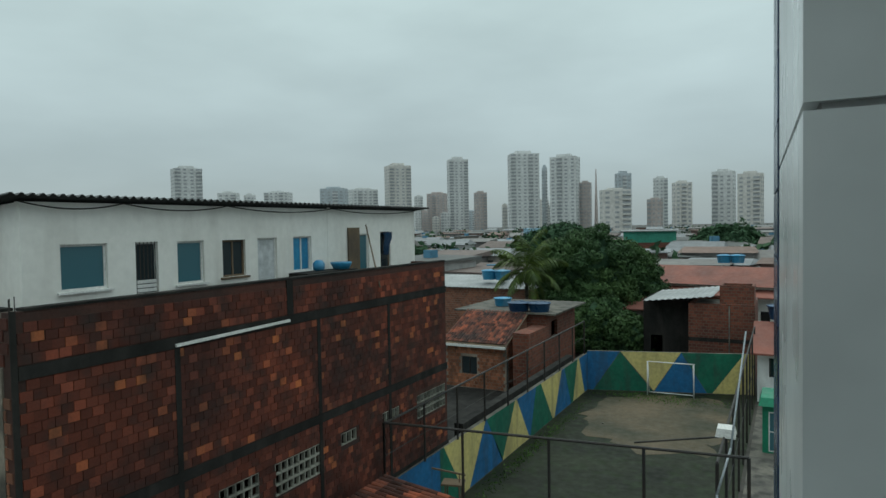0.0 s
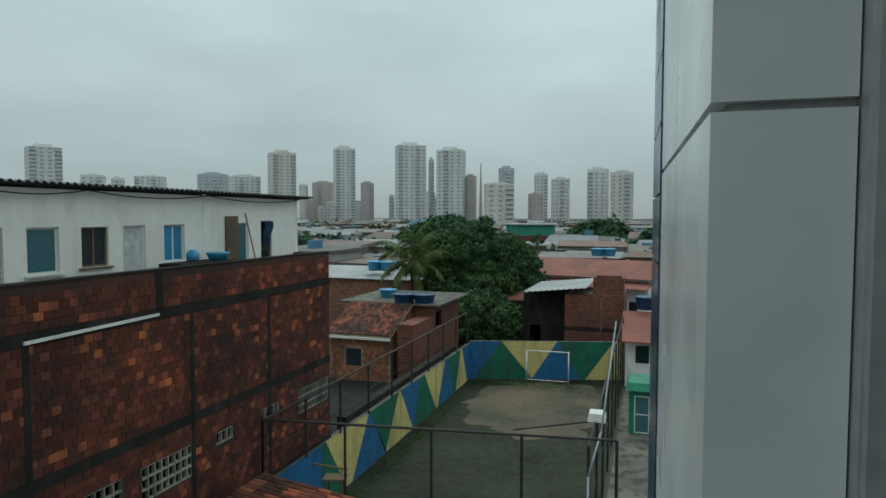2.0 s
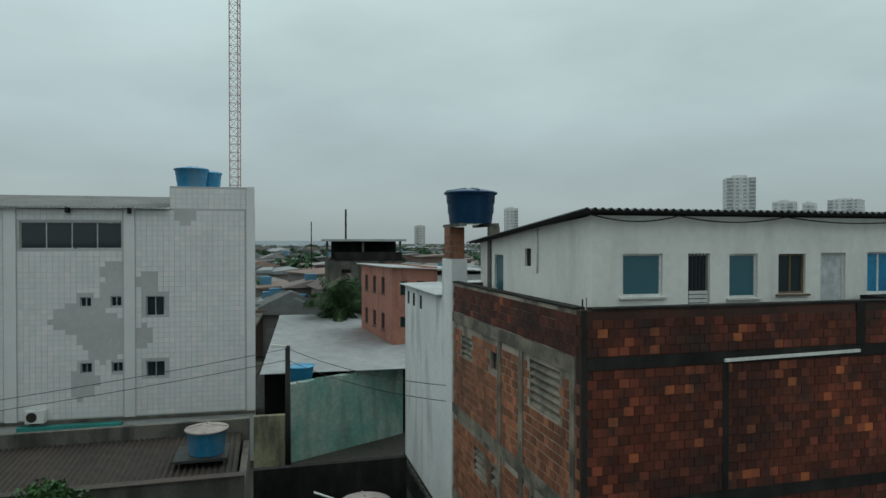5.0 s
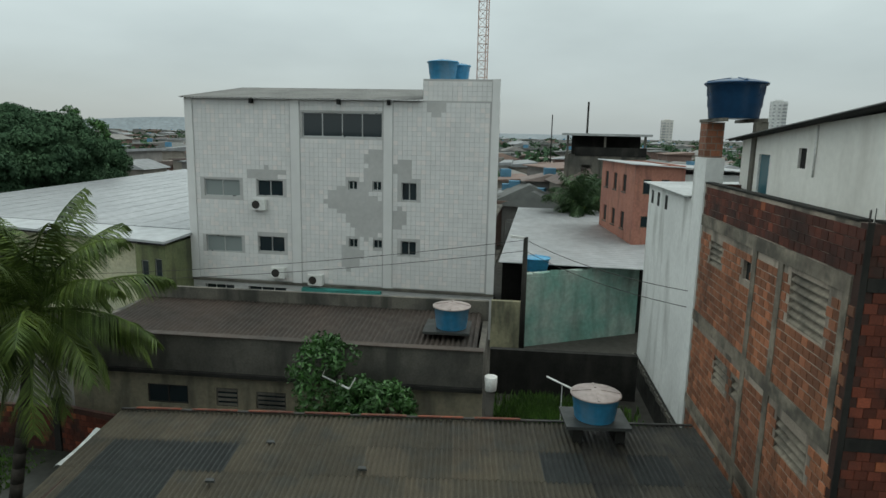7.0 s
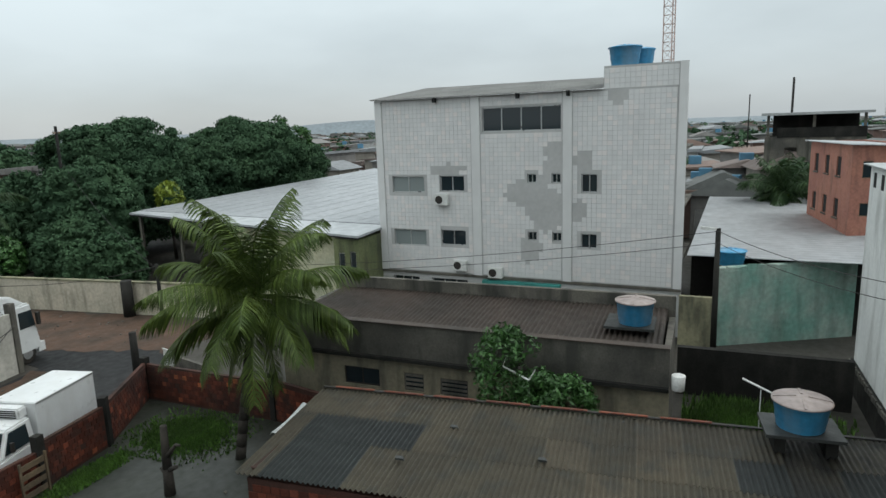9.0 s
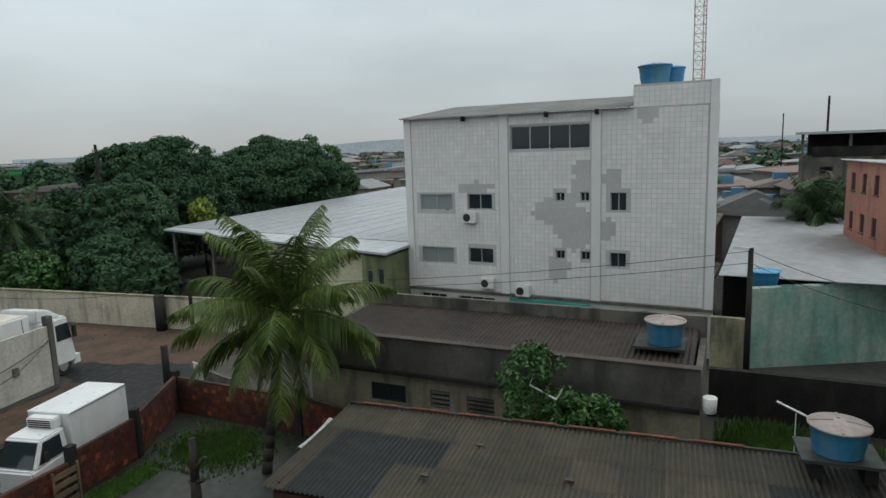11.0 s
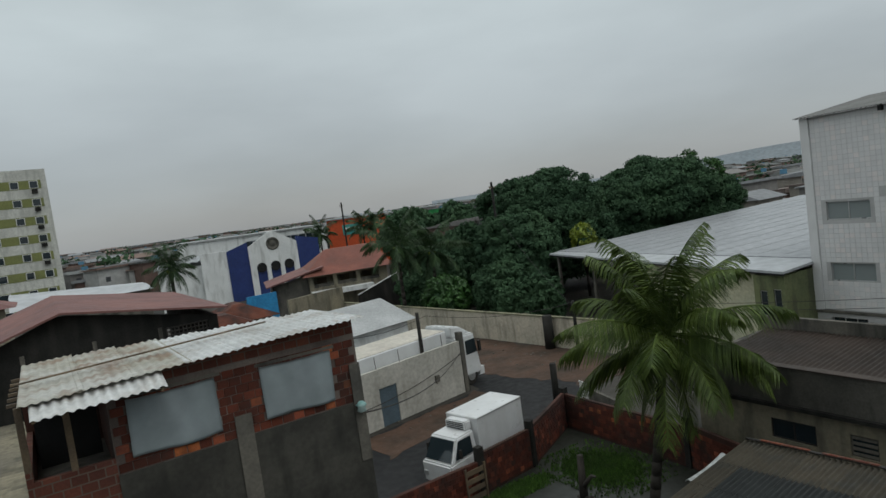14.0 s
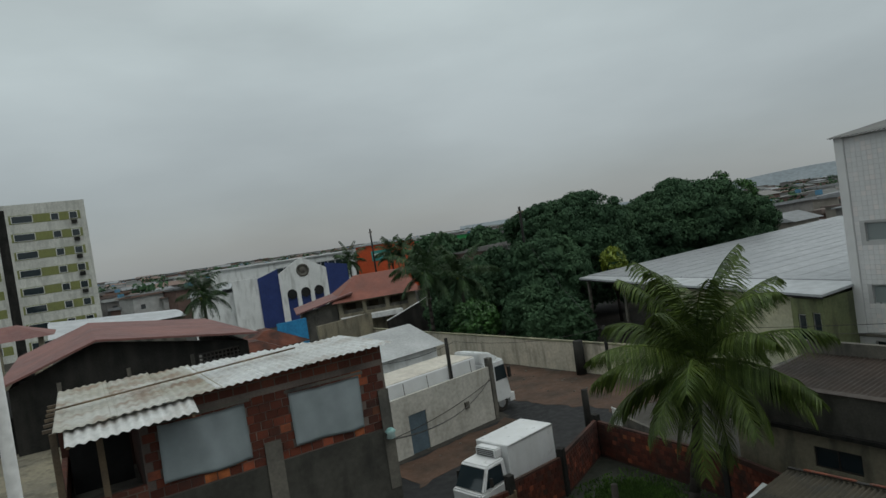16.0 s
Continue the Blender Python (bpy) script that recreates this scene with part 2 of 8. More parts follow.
M_LEAF = mat("mango_leaf", (0.052, 0.100, 0.050), (0.038, 0.078, 0.042), 0.85, 4, 0.25, 0.0, vary="island", spread=(0.85, 1.15), spec=0.15)
M_LEAFB = mat("bright_leaf", (0.09, 0.22, 0.03), (0.05, 0.13, 0.02), 0.5, 4, 0.5, 0.0, vary="island", spread=(0.6, 1.4))
M_LEAFM = mat("mid_green_leaf", (0.05, 0.135, 0.028), (0.03, 0.08, 0.02), 0.5, 4, 0.5, 0.0, vary="island", spread=(0.6, 1.4))
M_LEAFY = mat("yellow_leaf", (0.22, 0.28, 0.03), (0.15, 0.2, 0.03), 0.5, 4, 0.5, 0.0, vary="island", spread=(0.7, 1.3))
M_PALM = mat("palm_leaflet", (0.095, 0.138, 0.026), (0.05, 0.082, 0.022), 0.55, 4, 0.7, 0.0, vary="island", spread=(0.6, 1.6), spec=0.25)
M_PALMD = mat("dark_palm_leaflet", (0.045, 0.085, 0.03), (0.03, 0.06, 0.025), 0.55, 4, 0.7, 0.0, vary="island", spread=(0.6, 1.5), spec=0.25)
M_BARK = mat("grey_bark", (0.055, 0.047, 0.038), (0.03, 0.026, 0.022), 0.9, 14, 1.5, 0.5)
M_GRASS = mat("rough_grass_blade", (0.085, 0.18, 0.03), (0.05, 0.10, 0.02), 0.6, 3, 0.6, 0.0, vary="island", spread=(0.5, 1.4))


# ---------------------------------------------------------------- building helpers
def thing(name, label, category, m=None, group="", kind=""):
    e = new(name)
    e.empty_display_size = 0.2
    if m is not None:
        e.matrix_world = m
    return tagged(e, label, category, group, kind)


def part(name, bm, material, parent=None, label="", m=None):
    me = bpy.data.meshes.new(name)
    bm.to_mesh(me)
    bm.free()
    return mesh_part(name, me, material, parent, label, m)


def mesh_part(name, me, material, parent=None, label="", m=None):
    if not me.materials:
        for k in (material if isinstance(material, (list, tuple)) else [material]):
            me.materials.append(k)
    ob = new(name, me)
    if parent is not None:
        ob.parent = parent
    if m is not None:
        ob.matrix_local = m
    if label:
        ob["label"] = label
    return ob


def B():
    return bmesh.new()


def hexa(bm, p, mi=0):
    """A solid from eight corners: four below, then four above, each anticlockwise."""
    v = [bm.verts.new(q) for q in p]
    for f in ((3, 2, 1, 0), (4, 5, 6, 7), (0, 1, 5, 4), (1, 2, 6, 5), (2, 3, 7, 6), (3, 0, 4, 7)):
        bm.faces.new([v[i] for i in f]).material_index = mi
    return bm


def box(bm, x0, x1, y0, y1, z0, z1, mi=0):
    return hexa(bm, [(x0, y0, z0), (x1, y0, z0), (x1, y1, z0), (x0, y1, z0), (x0, y0, z1), (x1, y0, z1), (x1, y1, z1), (x0, y1, z1)], mi)


def beam(bm, a, b, w, h=None, up=(0, 0, 1)):
    """A bar of section w by h between two points."""
    a, b = Vector(a), Vector(b)
    d = (b - a).normalized()
    s = d.cross(Vector(up))
    s = s.normalized() if s.length > 1e-4 else Vector((1, 0, 0))
    u = s.cross(d)
    h = h or w
    q = [(-w / 2, -h / 2), (w / 2, -h / 2), (w / 2, h / 2), (-w / 2, h / 2)]
    return hexa(bm, [a + s * i + u * j for i, j in q] + [b + s * i + u * j for i, j in q])


def tube(bm, a, b, r0, r1=None, n=8):
    a, b = Vector(a), Vector(b)
    r1 = r0 if r1 is None else r1
    q = (b - a).to_track_quat("Z", "Y")
    rings = []
    for c, r in ((a, r0), (b, r1)):
        rings.append([bm.verts.new(c + q @ Vector((r * math.cos(2 * math.pi * i / n), r * math.sin(2 * math.pi * i / n), 0))) for i in range(n)])
    for i in range(n):
        bm.faces.new((rings[0][i], rings[0][(i + 1) % n], rings[1][(i + 1) % n], rings[1][i])).smooth = n > 6
    bm.faces.new(rings[0][::-1])
    bm.faces.new(rings[1])
    return bm


def rope(bm, pts, r):
    """One thin skin along a run of points."""
    rings = [[bm.verts.new((x, y + a * r, z + b * r)) for a, b in ((1, 0), (0, 1), (-1, 0), (0, -1))] for x, y, z in pts]
    for a, b in zip(rings, rings[1:]):
        for i in range(4):
            bm.faces.new((a[i], a[(i + 1) % 4], b[(i + 1) % 4], b[i]))
    return bm


def lathe(bm, profile, n=24, at=(0, 0, 0)):
    """A turned solid from (radius, height) pairs."""
    rings = [[bm.verts.new((at[0] + r * math.cos(2 * math.pi * i / n), at[1] + r * math.sin(2 * math.pi * i / n), at[2] + z)) for i in range(n)] for r, z in profile]
    for a, b in zip(rings, rings[1:]):
        for i in range(n):
            bm.faces.new((a[i], a[(i + 1) % n], b[(i + 1) % n], b[i])).smooth = True
    bm.faces.new(rings[0][::-1])
    bm.faces.new(rings[-1])
    return bm


def wave_sheet(bm, p, u, v, width, length, pitch=0.18, amp=0.025, thick=0.012, per=6, rows=1, sag=0.0, mi=0):
    """Corrugated sheet: waves across u, straight along v, with thickness."""
    p, u, v = Vector(p), Vector(u).normalized(), Vector(v).normalized()
    w = u.cross(v).normalized()
    if w.z < 0:
        w = -w
    n = max(2, int(width / pitch * per))
    grids = []
    for off in (0, -thick):
        g = []
        for j in range(rows + 1):
            f = j / rows
            g.append([bm.verts.new(p + u * (width * i / n) + v * (length * f) + w * (amp * math.sin(2 * math.pi * i / per) + off - sag * math.sin(math.pi * f))) for i in range(n + 1)])
        grids.append(g)
    a, b = grids
    for j in range(rows):
        for i in range(n):
            for g in (a, b):
                fc = bm.faces.new((g[j][i], g[j][i + 1], g[j + 1][i + 1], g[j + 1][i]))
                fc.smooth, fc.material_index = True, mi
    for j in (0, rows):
        for i in range(n):
            bm.faces.new((a[j][i], a[j][i + 1], b[j][i + 1], b[j][i])).material_index = mi
    for i in (0, n):
        for j in range(rows):
            bm.faces.new((a[j][i], a[j + 1][i], b[j + 1][i], b[j][i])).material_index = mi
    return bm


def holed(bm, s0, s1, z0, z1, thick, holes=(), m=None):
    """A wall along x from s0 to s1, outer face on y = 0, thickness towards +y, with openings (s, s, z, z) through it."""
    ss = sorted({s0, s1, *(min(max(v, s0), s1) for h in holes for v in h[:2])})
    zs = sorted({z0, z1, *(min(max(v, z0), z1) for h in holes for v in h[2:])})
    m = m or Matrix()

    def solid(i, j):
        if not (0 <= i < len(ss) - 1 and 0 <= j < len(zs) - 1):
            return False
        a, b = (ss[i] + ss[i + 1]) / 2, (zs[j] + zs[j + 1]) / 2
        return not any(h[0] < a < h[1] and h[2] < b < h[3] for h in holes)

    def q(*p):
        bm.faces.new([bm.verts.new(m @ Vector(v)) for v in p])

    for i in range(len(ss) - 1):
        for j in range(len(zs) - 1):
            if not solid(i, j):
                continue
            a, b, c, d = ss[i], ss[i + 1], zs[j], zs[j + 1]
            q((a, 0, c), (b, 0, c), (b, 0, d), (a, 0, d))
            q((b, thick, c), (a, thick, c), (a, thick, d), (b, thick, d))
            if not solid(i - 1, j):
                q((a, 0, c), (a, 0, d), (a, thick, d), (a, thick, c))
            if not solid(i + 1, j):
                q((b, 0, c), (b, thick, c), (b, thick, d), (b, 0, d))
            if not solid(i, j - 1):
                q((a, 0, c), (a, thick, c), (b, thick, c), (b, 0, c))
            if not solid(i, j + 1):
                q((a, 0, d), (b, 0, d), (b, thick, d), (a, thick, d))
    return bm


def shell(bm, x0, x1, y0, y1, z0, z1, t, front=(), right=(), back=(), left=()):
    """Four walls of a building, front on y0; holes are given along each wall as seen from outside."""
    holed(bm, x0, x1, z0, z1, t, front, Matrix.Translation((0, y0, 0)))
    holed(bm, x0, x1, z0, z1, t, back, Matrix.Translation((x0 + x1, y1, 0)) @ Matrix.Rotation(math.pi, 4, "Z"))
    holed(bm, y0 + t, y1 - t, z0, z1, t, right, Matrix.Translation((x1, 0, 0)) @ Matrix.Rotation(math.pi / 2, 4, "Z"))
    holed(bm, y0 + t, y1 - t, z0, z1, t, left, Matrix.Translation((x0, y0 + y1, 0)) @ Matrix.Rotation(-math.pi / 2, 4, "Z"))
    return bm


PIECES = {}


def piece_field(parent, name, mats, s0, s1, z0, z1, w, h, proud=0.014, gap=0.014, holes=(), near=None, m=None, bond=True, rnd=0.006, missing=0.0, limit=300, seed=1, bare=None):
    """Single bricks or tiles on a wall's outer face (y = 0): those inside the stretch `near` as parts, the rest in one mesh."""
    rg = random.Random(seed)
    m = m or Matrix()
    verts, faces, made = [], [], 0
    key = (name, mats[0].name, w, h, gap, proud)
    if key not in PIECES:
        a, b, c = w / 2 - gap / 2, h / 2 - gap / 2, min(0.012, gap)
        pts = [(-a, 0, -b), (a, 0, -b), (a, 0, b), (-a, 0, b), (-a + c / 2, -proud, -b + c / 2), (a - c / 2, -proud, -b + c / 2), (a - c / 2, -proud, b - c / 2), (-a + c / 2, -proud, b - c / 2)]
        me = bpy.data.meshes.new(name)
        me.from_pydata(pts, [], [(4, 5, 6, 7), (0, 1, 5, 4), (1, 2, 6, 5), (2, 3, 7, 6), (3, 0, 4, 7)])
        me.materials.append(mats[0])
        PIECES[key] = me
    me = PIECES[key]
    base = [v.co.copy() for v in me.vertices]
    polys = [tuple(p.vertices) for p in me.polygons]
    rows = int((z1 - z0) / h)
    for r in range(rows):
        zc = z0 + (r + 0.5) * h
        s = s0 + w / 2 - (w / 2 if bond and r % 2 else 0)
        while s < s1 - w * 0.3:
            if s - w / 2 > s0 - 0.01 and s + w / 2 < s1 + 0.01 and rg.random() >= missing and not (bare and bare(s, zc)) and not any(a - w * 0.4 < s < b + w * 0.4 and c - h * 0.4 < zc < d + h * 0.4 for a, b, c, d in holes):
                k = m @ Matrix.Translation((s + rg.uniform(-rnd, rnd), -rg.uniform(0, rnd), zc + rg.uniform(-rnd, rnd) * 0.6)) @ Matrix.Rotation(rg.uniform(-1, 1) * rnd, 4, "Y")
                if near and made < limit and near[0] < s < near[1] and near[2] < zc < near[3]:
                    ob = new(name, me)
                    ob.parent, ob.matrix_local = parent, k
                    made += 1
                else:
                    o = len(verts)
                    verts.extend(k @ v for v in base)
                    faces.extend(tuple(o + i for i in f) for f in polys)
            s += w
    if verts:
        j = bpy.data.meshes.new(name + "_run")
        j.from_pydata(verts, [], faces)
        j.materials.append(mats[1])
        ob = new(name + "_run", j)
        ob.parent = parent
        tagged(ob, kind="stuff")


def window(parent, s0, s1, z0, z1, y=0.06, frame_mat=None, glass=None, panes=2, fw=0.045, sill=False, bars=0, slats=0, rows=1):
    """A framed window in an opening of a front wall (y = 0 outer face)."""
    frame_mat, glass = frame_mat or M_ALU, glass or M_GLASS
    bm = B()
    for a, b, c, d in ((s0, s1, z0, z0 + fw), (s0, s1, z1 - fw, z1), (s0, s0 + fw, z0 + fw, z1 - fw), (s1 - fw, s1, z0 + fw, z1 - fw)):
        box(bm, a, b, y, y + 0.06, c, d)
    for i in range(1, panes):
        c = s0 + (s1 - s0) * i / panes
        box(bm, c - fw / 2, c + fw / 2, y + 0.003, y + 0.055, z0 + fw, z1 - fw)
    for i in range(1, rows):
        c = z0 + (z1 - z0) * i / rows
        box(bm, s0 + fw, s1 - fw, y + 0.005, y + 0.05, c - fw / 2, c + fw / 2)
    w = part("window", bm, frame_mat, parent)
    for i in range(panes):
        a, b = s0 + (s1 - s0) * i / panes + fw * 0.6, s0 + (s1 - s0) * (i + 1) / panes - fw * 0.6
        part("pane", box(B(), a, b, y + 0.02 + 0.012 * (i % 2), y + 0.03 + 0.012 * (i % 2), z0 + fw * 0.9, z1 - fw * 0.9), glass, w)
    for i in range(bars):
        c = s0 + (s1 - s0) * (i + 0.5) / bars
        part("bar", tube(B(), (c, y - 0.02, z0), (c, y - 0.02, z1), 0.009, n=6), M_BLACK, w)
    for i in range(slats):
        c = z0 + (z1 - z0) * (i + 0.5) / slats
        part("slat", hexa(B(), [(s0 + fw, y - 0.03, c - 0.05), (s1 - fw, y - 0.03, c - 0.05), (s1 - fw, y + 0.01, c + 0.02), (s0 + fw, y + 0.01, c + 0.02), (s0 + fw, y - 0.03, c - 0.035), (s1 - fw, y - 0.03, c - 0.035), (s1 - fw, y + 0.01, c + 0.035), (s0 + fw, y + 0.01, c + 0.035)]), frame_mat, w)
    if sill:
        part("sill", box(B(), s0 - 0.08, s1 + 0.08, -0.07, y, z0 - 0.045, z0 - 0.003), frame_mat, w)
    return w


def back_dark(parent, s0, s1, z0, z1, y):
    """A near-black sheet that stands in for the dim room behind an opening."""
    return part("room_back", box(B(), s0, s1, y, y + 0.05, z0, z1), M_DARK, parent)
# ---------------------------------------------------------------- ground
def ragged(pts, amount, seed, step=0.5):
    """An outline cut into short runs and frayed."""
    rg, out = random.Random(seed), []
    for (x0, y0), (x1, y1) in zip(pts, pts[1:] + pts[:1]):
        k = max(2, int(math.hypot(x1 - x0, y1 - y0) / step))
        for i in range(k):
            f = i / k
            x, y = x0 + (x1 - x0) * f, y0 + (y1 - y0) * f
            w = noise.noise((x * 0.6, y * 0.6, seed)) * 1.4 + rg.uniform(-0.5, 0.5)
            out.append((x + amount * w, y + amount * noise.noise((x * 0.6, y * 0.6, seed + 9)) * 1.4 + amount * rg.uniform(-0.4, 0.4)))
    return out


def sheet(name, pts, z, material, label, category, depth=0.3):
    bm = B()
    top = [bm.verts.new((x, y, z)) for x, y in pts]
    low = [bm.verts.new((x, y, z - depth)) for x, y in pts]
    bm.faces.new(top)
    bm.faces.new(low[::-1])
    for i in range(len(pts)):
        j = (i + 1) % len(pts)
        bm.faces.new((top[j], top[i], low[i], low[j]))
    bmesh.ops.recalc_face_normals(bm, faces=bm.faces)
    return tagged(part(name, bm, material), label, category, kind="structure")


sheet("ground", [(-3500, -3500), (3500, -3500), (3500, 3500), (-3500, 3500)], 0.0, M_GROUND, "wet brown earth and paving between the houses", "ground", 1.0)
sheet("court_floor", [(-11.1, 16.0), (-1.6, 17.6), (-1.6, 42.4), (-11.1, 39.6)], 0.012, M_COURT, "wet mossy concrete floor of the ball court", "court floor", 0.05)
sheet("court_sand", ragged([(-8.6, 31.0), (-5.8, 29.5), (-3.4, 30.2), (-2.2, 34.0), (-2.4, 38.5), (-4.2, 40.4), (-8.0, 39.6), (-9.6, 37.5), (-9.4, 34.0)], 0.7, 5), 0.02, M_SAND, "sandy worn patch on the court floor", "court floor", 0.02)
sheet("road", [(-4.0, -19.0), (-4.0, -26.0), (-12, -27.2), (-19.3, -28.6), (-20.0, -33.5), (-21.4, -31.5), (-22.6, -27.0), (-23.6, -24.0), (-20.2, -22.4), (-18.5, -21.1), (-14.6, -19.1), (-9.0, -18.9)], 0.012, M_ASPHALT, "wet grey asphalt of the narrow street", "road", 0.05)
sheet("mud_verge", ragged([(-27.9, -24.2), (-23.2, -23.6), (-22.3, -27.0), (-20.9, -31.0), (-20.6, -35.0), (-24.0, -39), (-26.6, -39)], 0.4, 6), 0.02, M_MUD, "red muddy verge littered with debris", "verge", 0.03)
sheet("mud_path", ragged([(-11.5, -26.9), (-18.9, -28.5), (-19.0, -27.0), (-14.5, -25.0), (-11.0, -24.0)], 0.3, 7), 0.022, M_MUD, "muddy strip with litter along the white wall", "verge", 0.03)


# ---------------------------------------------------------------- the building with the open window
own = thing("home_building", "tiled apartment block in white and blue with an open window", "building", pose(0.141, 0.0, 0, 0, 0, 92.1))
# local x runs along the facade (+x is away down the court), local y runs outwards
def own_box(x0, x1, y0, y1, z0, z1):
    return box(B(), x0, x1, y0, y1, z0, z1)


bm = B()
box(bm, 0.946, 2.4, -0.40, -0.02, 0, 16)
box(bm, -1.5, -0.95, -0.40, -0.02, 0, 16)
box(bm, -0.95, 0.946, -0.40, -0.02, 0, 9.45)
box(bm, -0.95, 0.946, -0.40, -0.02, 11.45, 16)
part("wall", bm, M_GROUT, own)
bm = B()
box(bm, -1.5, 2.4, -12.0, -11.7, 0, 16)
box(bm, 2.15, 2.39, -11.7, -0.40, 0, 16)
box(bm, -1.5, -1.25, -11.7, -0.40, 0, 16)
box(bm, -1.25, 2.15, -11.7, -0.40, 16.0, 16.2)
box(bm, -1.25, 2.15, -11.7, -0.40, 9.1, 9.3)
part("outer_shell", bm, M_GROUT, own)
M_PORC = mat("glossy_white_porcelain", (0.60, 0.62, 0.62), (0.56, 0.58, 0.58), 0.3, 3, 0.8, 0.01, stain=((0.45, 0.46, 0.45), 0.25), spec=0.5)
M_BLUETILE = mat("blue_glazed_tile", (0.03, 0.06, 0.13), (0.02, 0.045, 0.10), 0.25, 6, 1.5, 0.03, vary="object", spread=(0.7, 1.3), spec=0.6)
for z0, z1 in ((8.2, 9.415), (9.425, 10.625), (10.635, 11.835)):
    if z0 > 9:
        part("reveal_tile", own_box(0.930, 0.945, -0.133, -0.0, max(z0, 9.45), min(z1, 11.45)), M_PORC, own, "large white porcelain tile of the window reveal")
    for x0, x1 in ((0.946, 1.43), (1.436, 1.92)):
        part("facade_tile", own_box(x0, x1, -0.018, 0.0, z0, z1), M_PORC, own, "large white porcelain facade tile")
for i in range(22):
    for j in range(2):
        z = 8.6 + i * 0.18
        part("blue_tile", own_box(1.93 + j * 0.235, 2.157 + j * 0.235, -0.018, 0.004, z, z + 0.172), M_BLUETILE, own)
part("window_sill", own_box(-0.95, 0.93, -0.40, 0.04, 9.452, 9.49), M_PORC, own)
bm = B()
for y0, y1 in ((-0.166, -0.137), (-0.201, -0.174), (-0.236, -0.209)):
    box(bm, 0.89, 0.942, y0, y1, 9.5, 11.44)
box(bm, 0.905, 0.944, -0.241, -0.135, 9.5, 11.44)
fr = part("window_frame", bm, M_ALU, own, "grooved aluminium track of the sliding window")
part("sash", own_box(0.835, 0.89, -0.223, -0.193, 9.5, 11.44), M_ALU, own)
part("pane", own_box(0.1, 0.835, -0.211, -0.204, 9.5, 11.44), M_GLASSG, own, "greenish sliding glass pane")

# ---------------------------------------------------------------- brick building with the white rooftop house
SETBACK = Matrix.Translation((0.0, 0.1, 10.52)) @ Matrix.Scale(1.065, 4) @ Matrix.Translation((0.0, -0.1, -10.52))
brick = thing("brick_building", "three-storey building of bare stained hollow bricks with concrete beams", "building", SETBACK @ pose(-10.53, 5.5, 0, 0, 0, 90))
# local x along the long wall (world +y), local y inwards (world -x)
M_GRILLE = mat("pale_cast_grille", (0.36, 0.36, 0.31), (0.24, 0.24, 0.2), 0.85, 14, 0.8, 0.2, stain=(GRIME, 0.5))
GR = [(4.0, 5.15, 4.2, 4.98), (5.68, 7.34, 4.2, 4.98), (8.2, 8.88, 4.62, 4.95), (10.2, 11.1, 4.62, 4.98), (12.2, 14.1, 4.25, 5.02)]
bm = B()
holed(bm, 0, 14.25, 0.65, 9.28, 0.2, GR)
part("long_wall", bm, M_MORTARD, brick)
SW = [(-7.5, -6.5, 7.15, 7.8), (-2.4, -0.9, 7.0, 8.0), (-4.95, -4.5, 7.3, 7.75), (-2.3, -0.95, 4.35, 5.05), (-6.3, -5.3, 4.2, 4.9), (-4.9, -4.4, 4.4, 4.85)]
short_m = Matrix.Rotation(-math.pi / 2, 4, "Z")
bm = B()
holed(bm, -8.45, -0.202, 0.65, 9.28, 0.2, SW, short_m)
part("short_wall", bm, M_MORTAR, brick)
part("rear_wall", box(B(), 0.2, 14.25, 8.25, 8.45, 0, 9.28), M_MORTARD, brick)
part("end_wall", box(B(), 14.05, 14.25, 0.2, 8.25, 0, 9.28), M_MORTARD, brick)
for z in (2.7, 5.4, 8.05):
    part("floor_slab", box(B(), 0.2, 14.05, 0.2, 8.25, z, z + 0.3), M_CONC, brick)
for z in (2.75, 5.5, 8.2):
    part("ring_beam", box(B(), 0.1, 14.27, -0.03, -0.002, z, z + 0.22), M_CONCD, brick, "black-stained concrete ring beam")
for s in (3.05, 7.35, 10.6):
    part("column", box(B(), s - 0.065, s + 0.065, -0.028, -0.002, 0, 8.2), M_CONCD, brick)
part("corner_column", box(B(), -0.004, 0.09, -0.03, -0.003, 0, 9.3), M_CONCD, brick)
part("corner_core", box(B(), 0.006, 0.194, 0.004, 0.194, 0, 9.275), M_MORTAR, brick)
part("coping", box(B(), 0.22, 14.27, -0.02, 0.22, 9.284, 9.33), M_CONCD, brick)
part("parapet_pier", box(B(), 6.2, 6.42, -0.03, -0.002, 8.44, 9.28), M_CONCD, brick)
for z in (2.7, 5.3, 8.1):
    part("side_beam", box(B(), -0.03, -0.002, 0.22, 8.45, z, z + 0.3), M_PLASTER, brick)
for s in (2.75, 4.15):
    part("side_column", box(B(), -0.032, -0.003, s, s + 0.24, 0, 8.1), M_PLASTER, brick)
part("side_pier", box(B(), -0.031, -0.003, 0.22, 0.42, 5.6, 8.1), M_PLASTER, brick)
part("side_coping", box(B(), -0.02, 0.2, 0.24, 8.45, 9.284, 9.33), M_CONCD, brick)
for a, b, c, d in GR:
    n = max(2, int((b - a) / 0.2))
    k = max(1, int((d - c) / 0.2))
    bm = B()
    for i in range(n + 1):
        x = a + (b - a) * i / n
        box(bm, x - 0.014, x + 0.014, 0.0, 0.1, c, d)
    for j in range(k + 1):
        z = c + (d - c) * j / k
        box(bm, a, b, 0.004, 0.09, z - 0.024, z + 0.024)
    part("vent_grille", bm, M_GRILLE, brick, "cast concrete ventilation block grille")
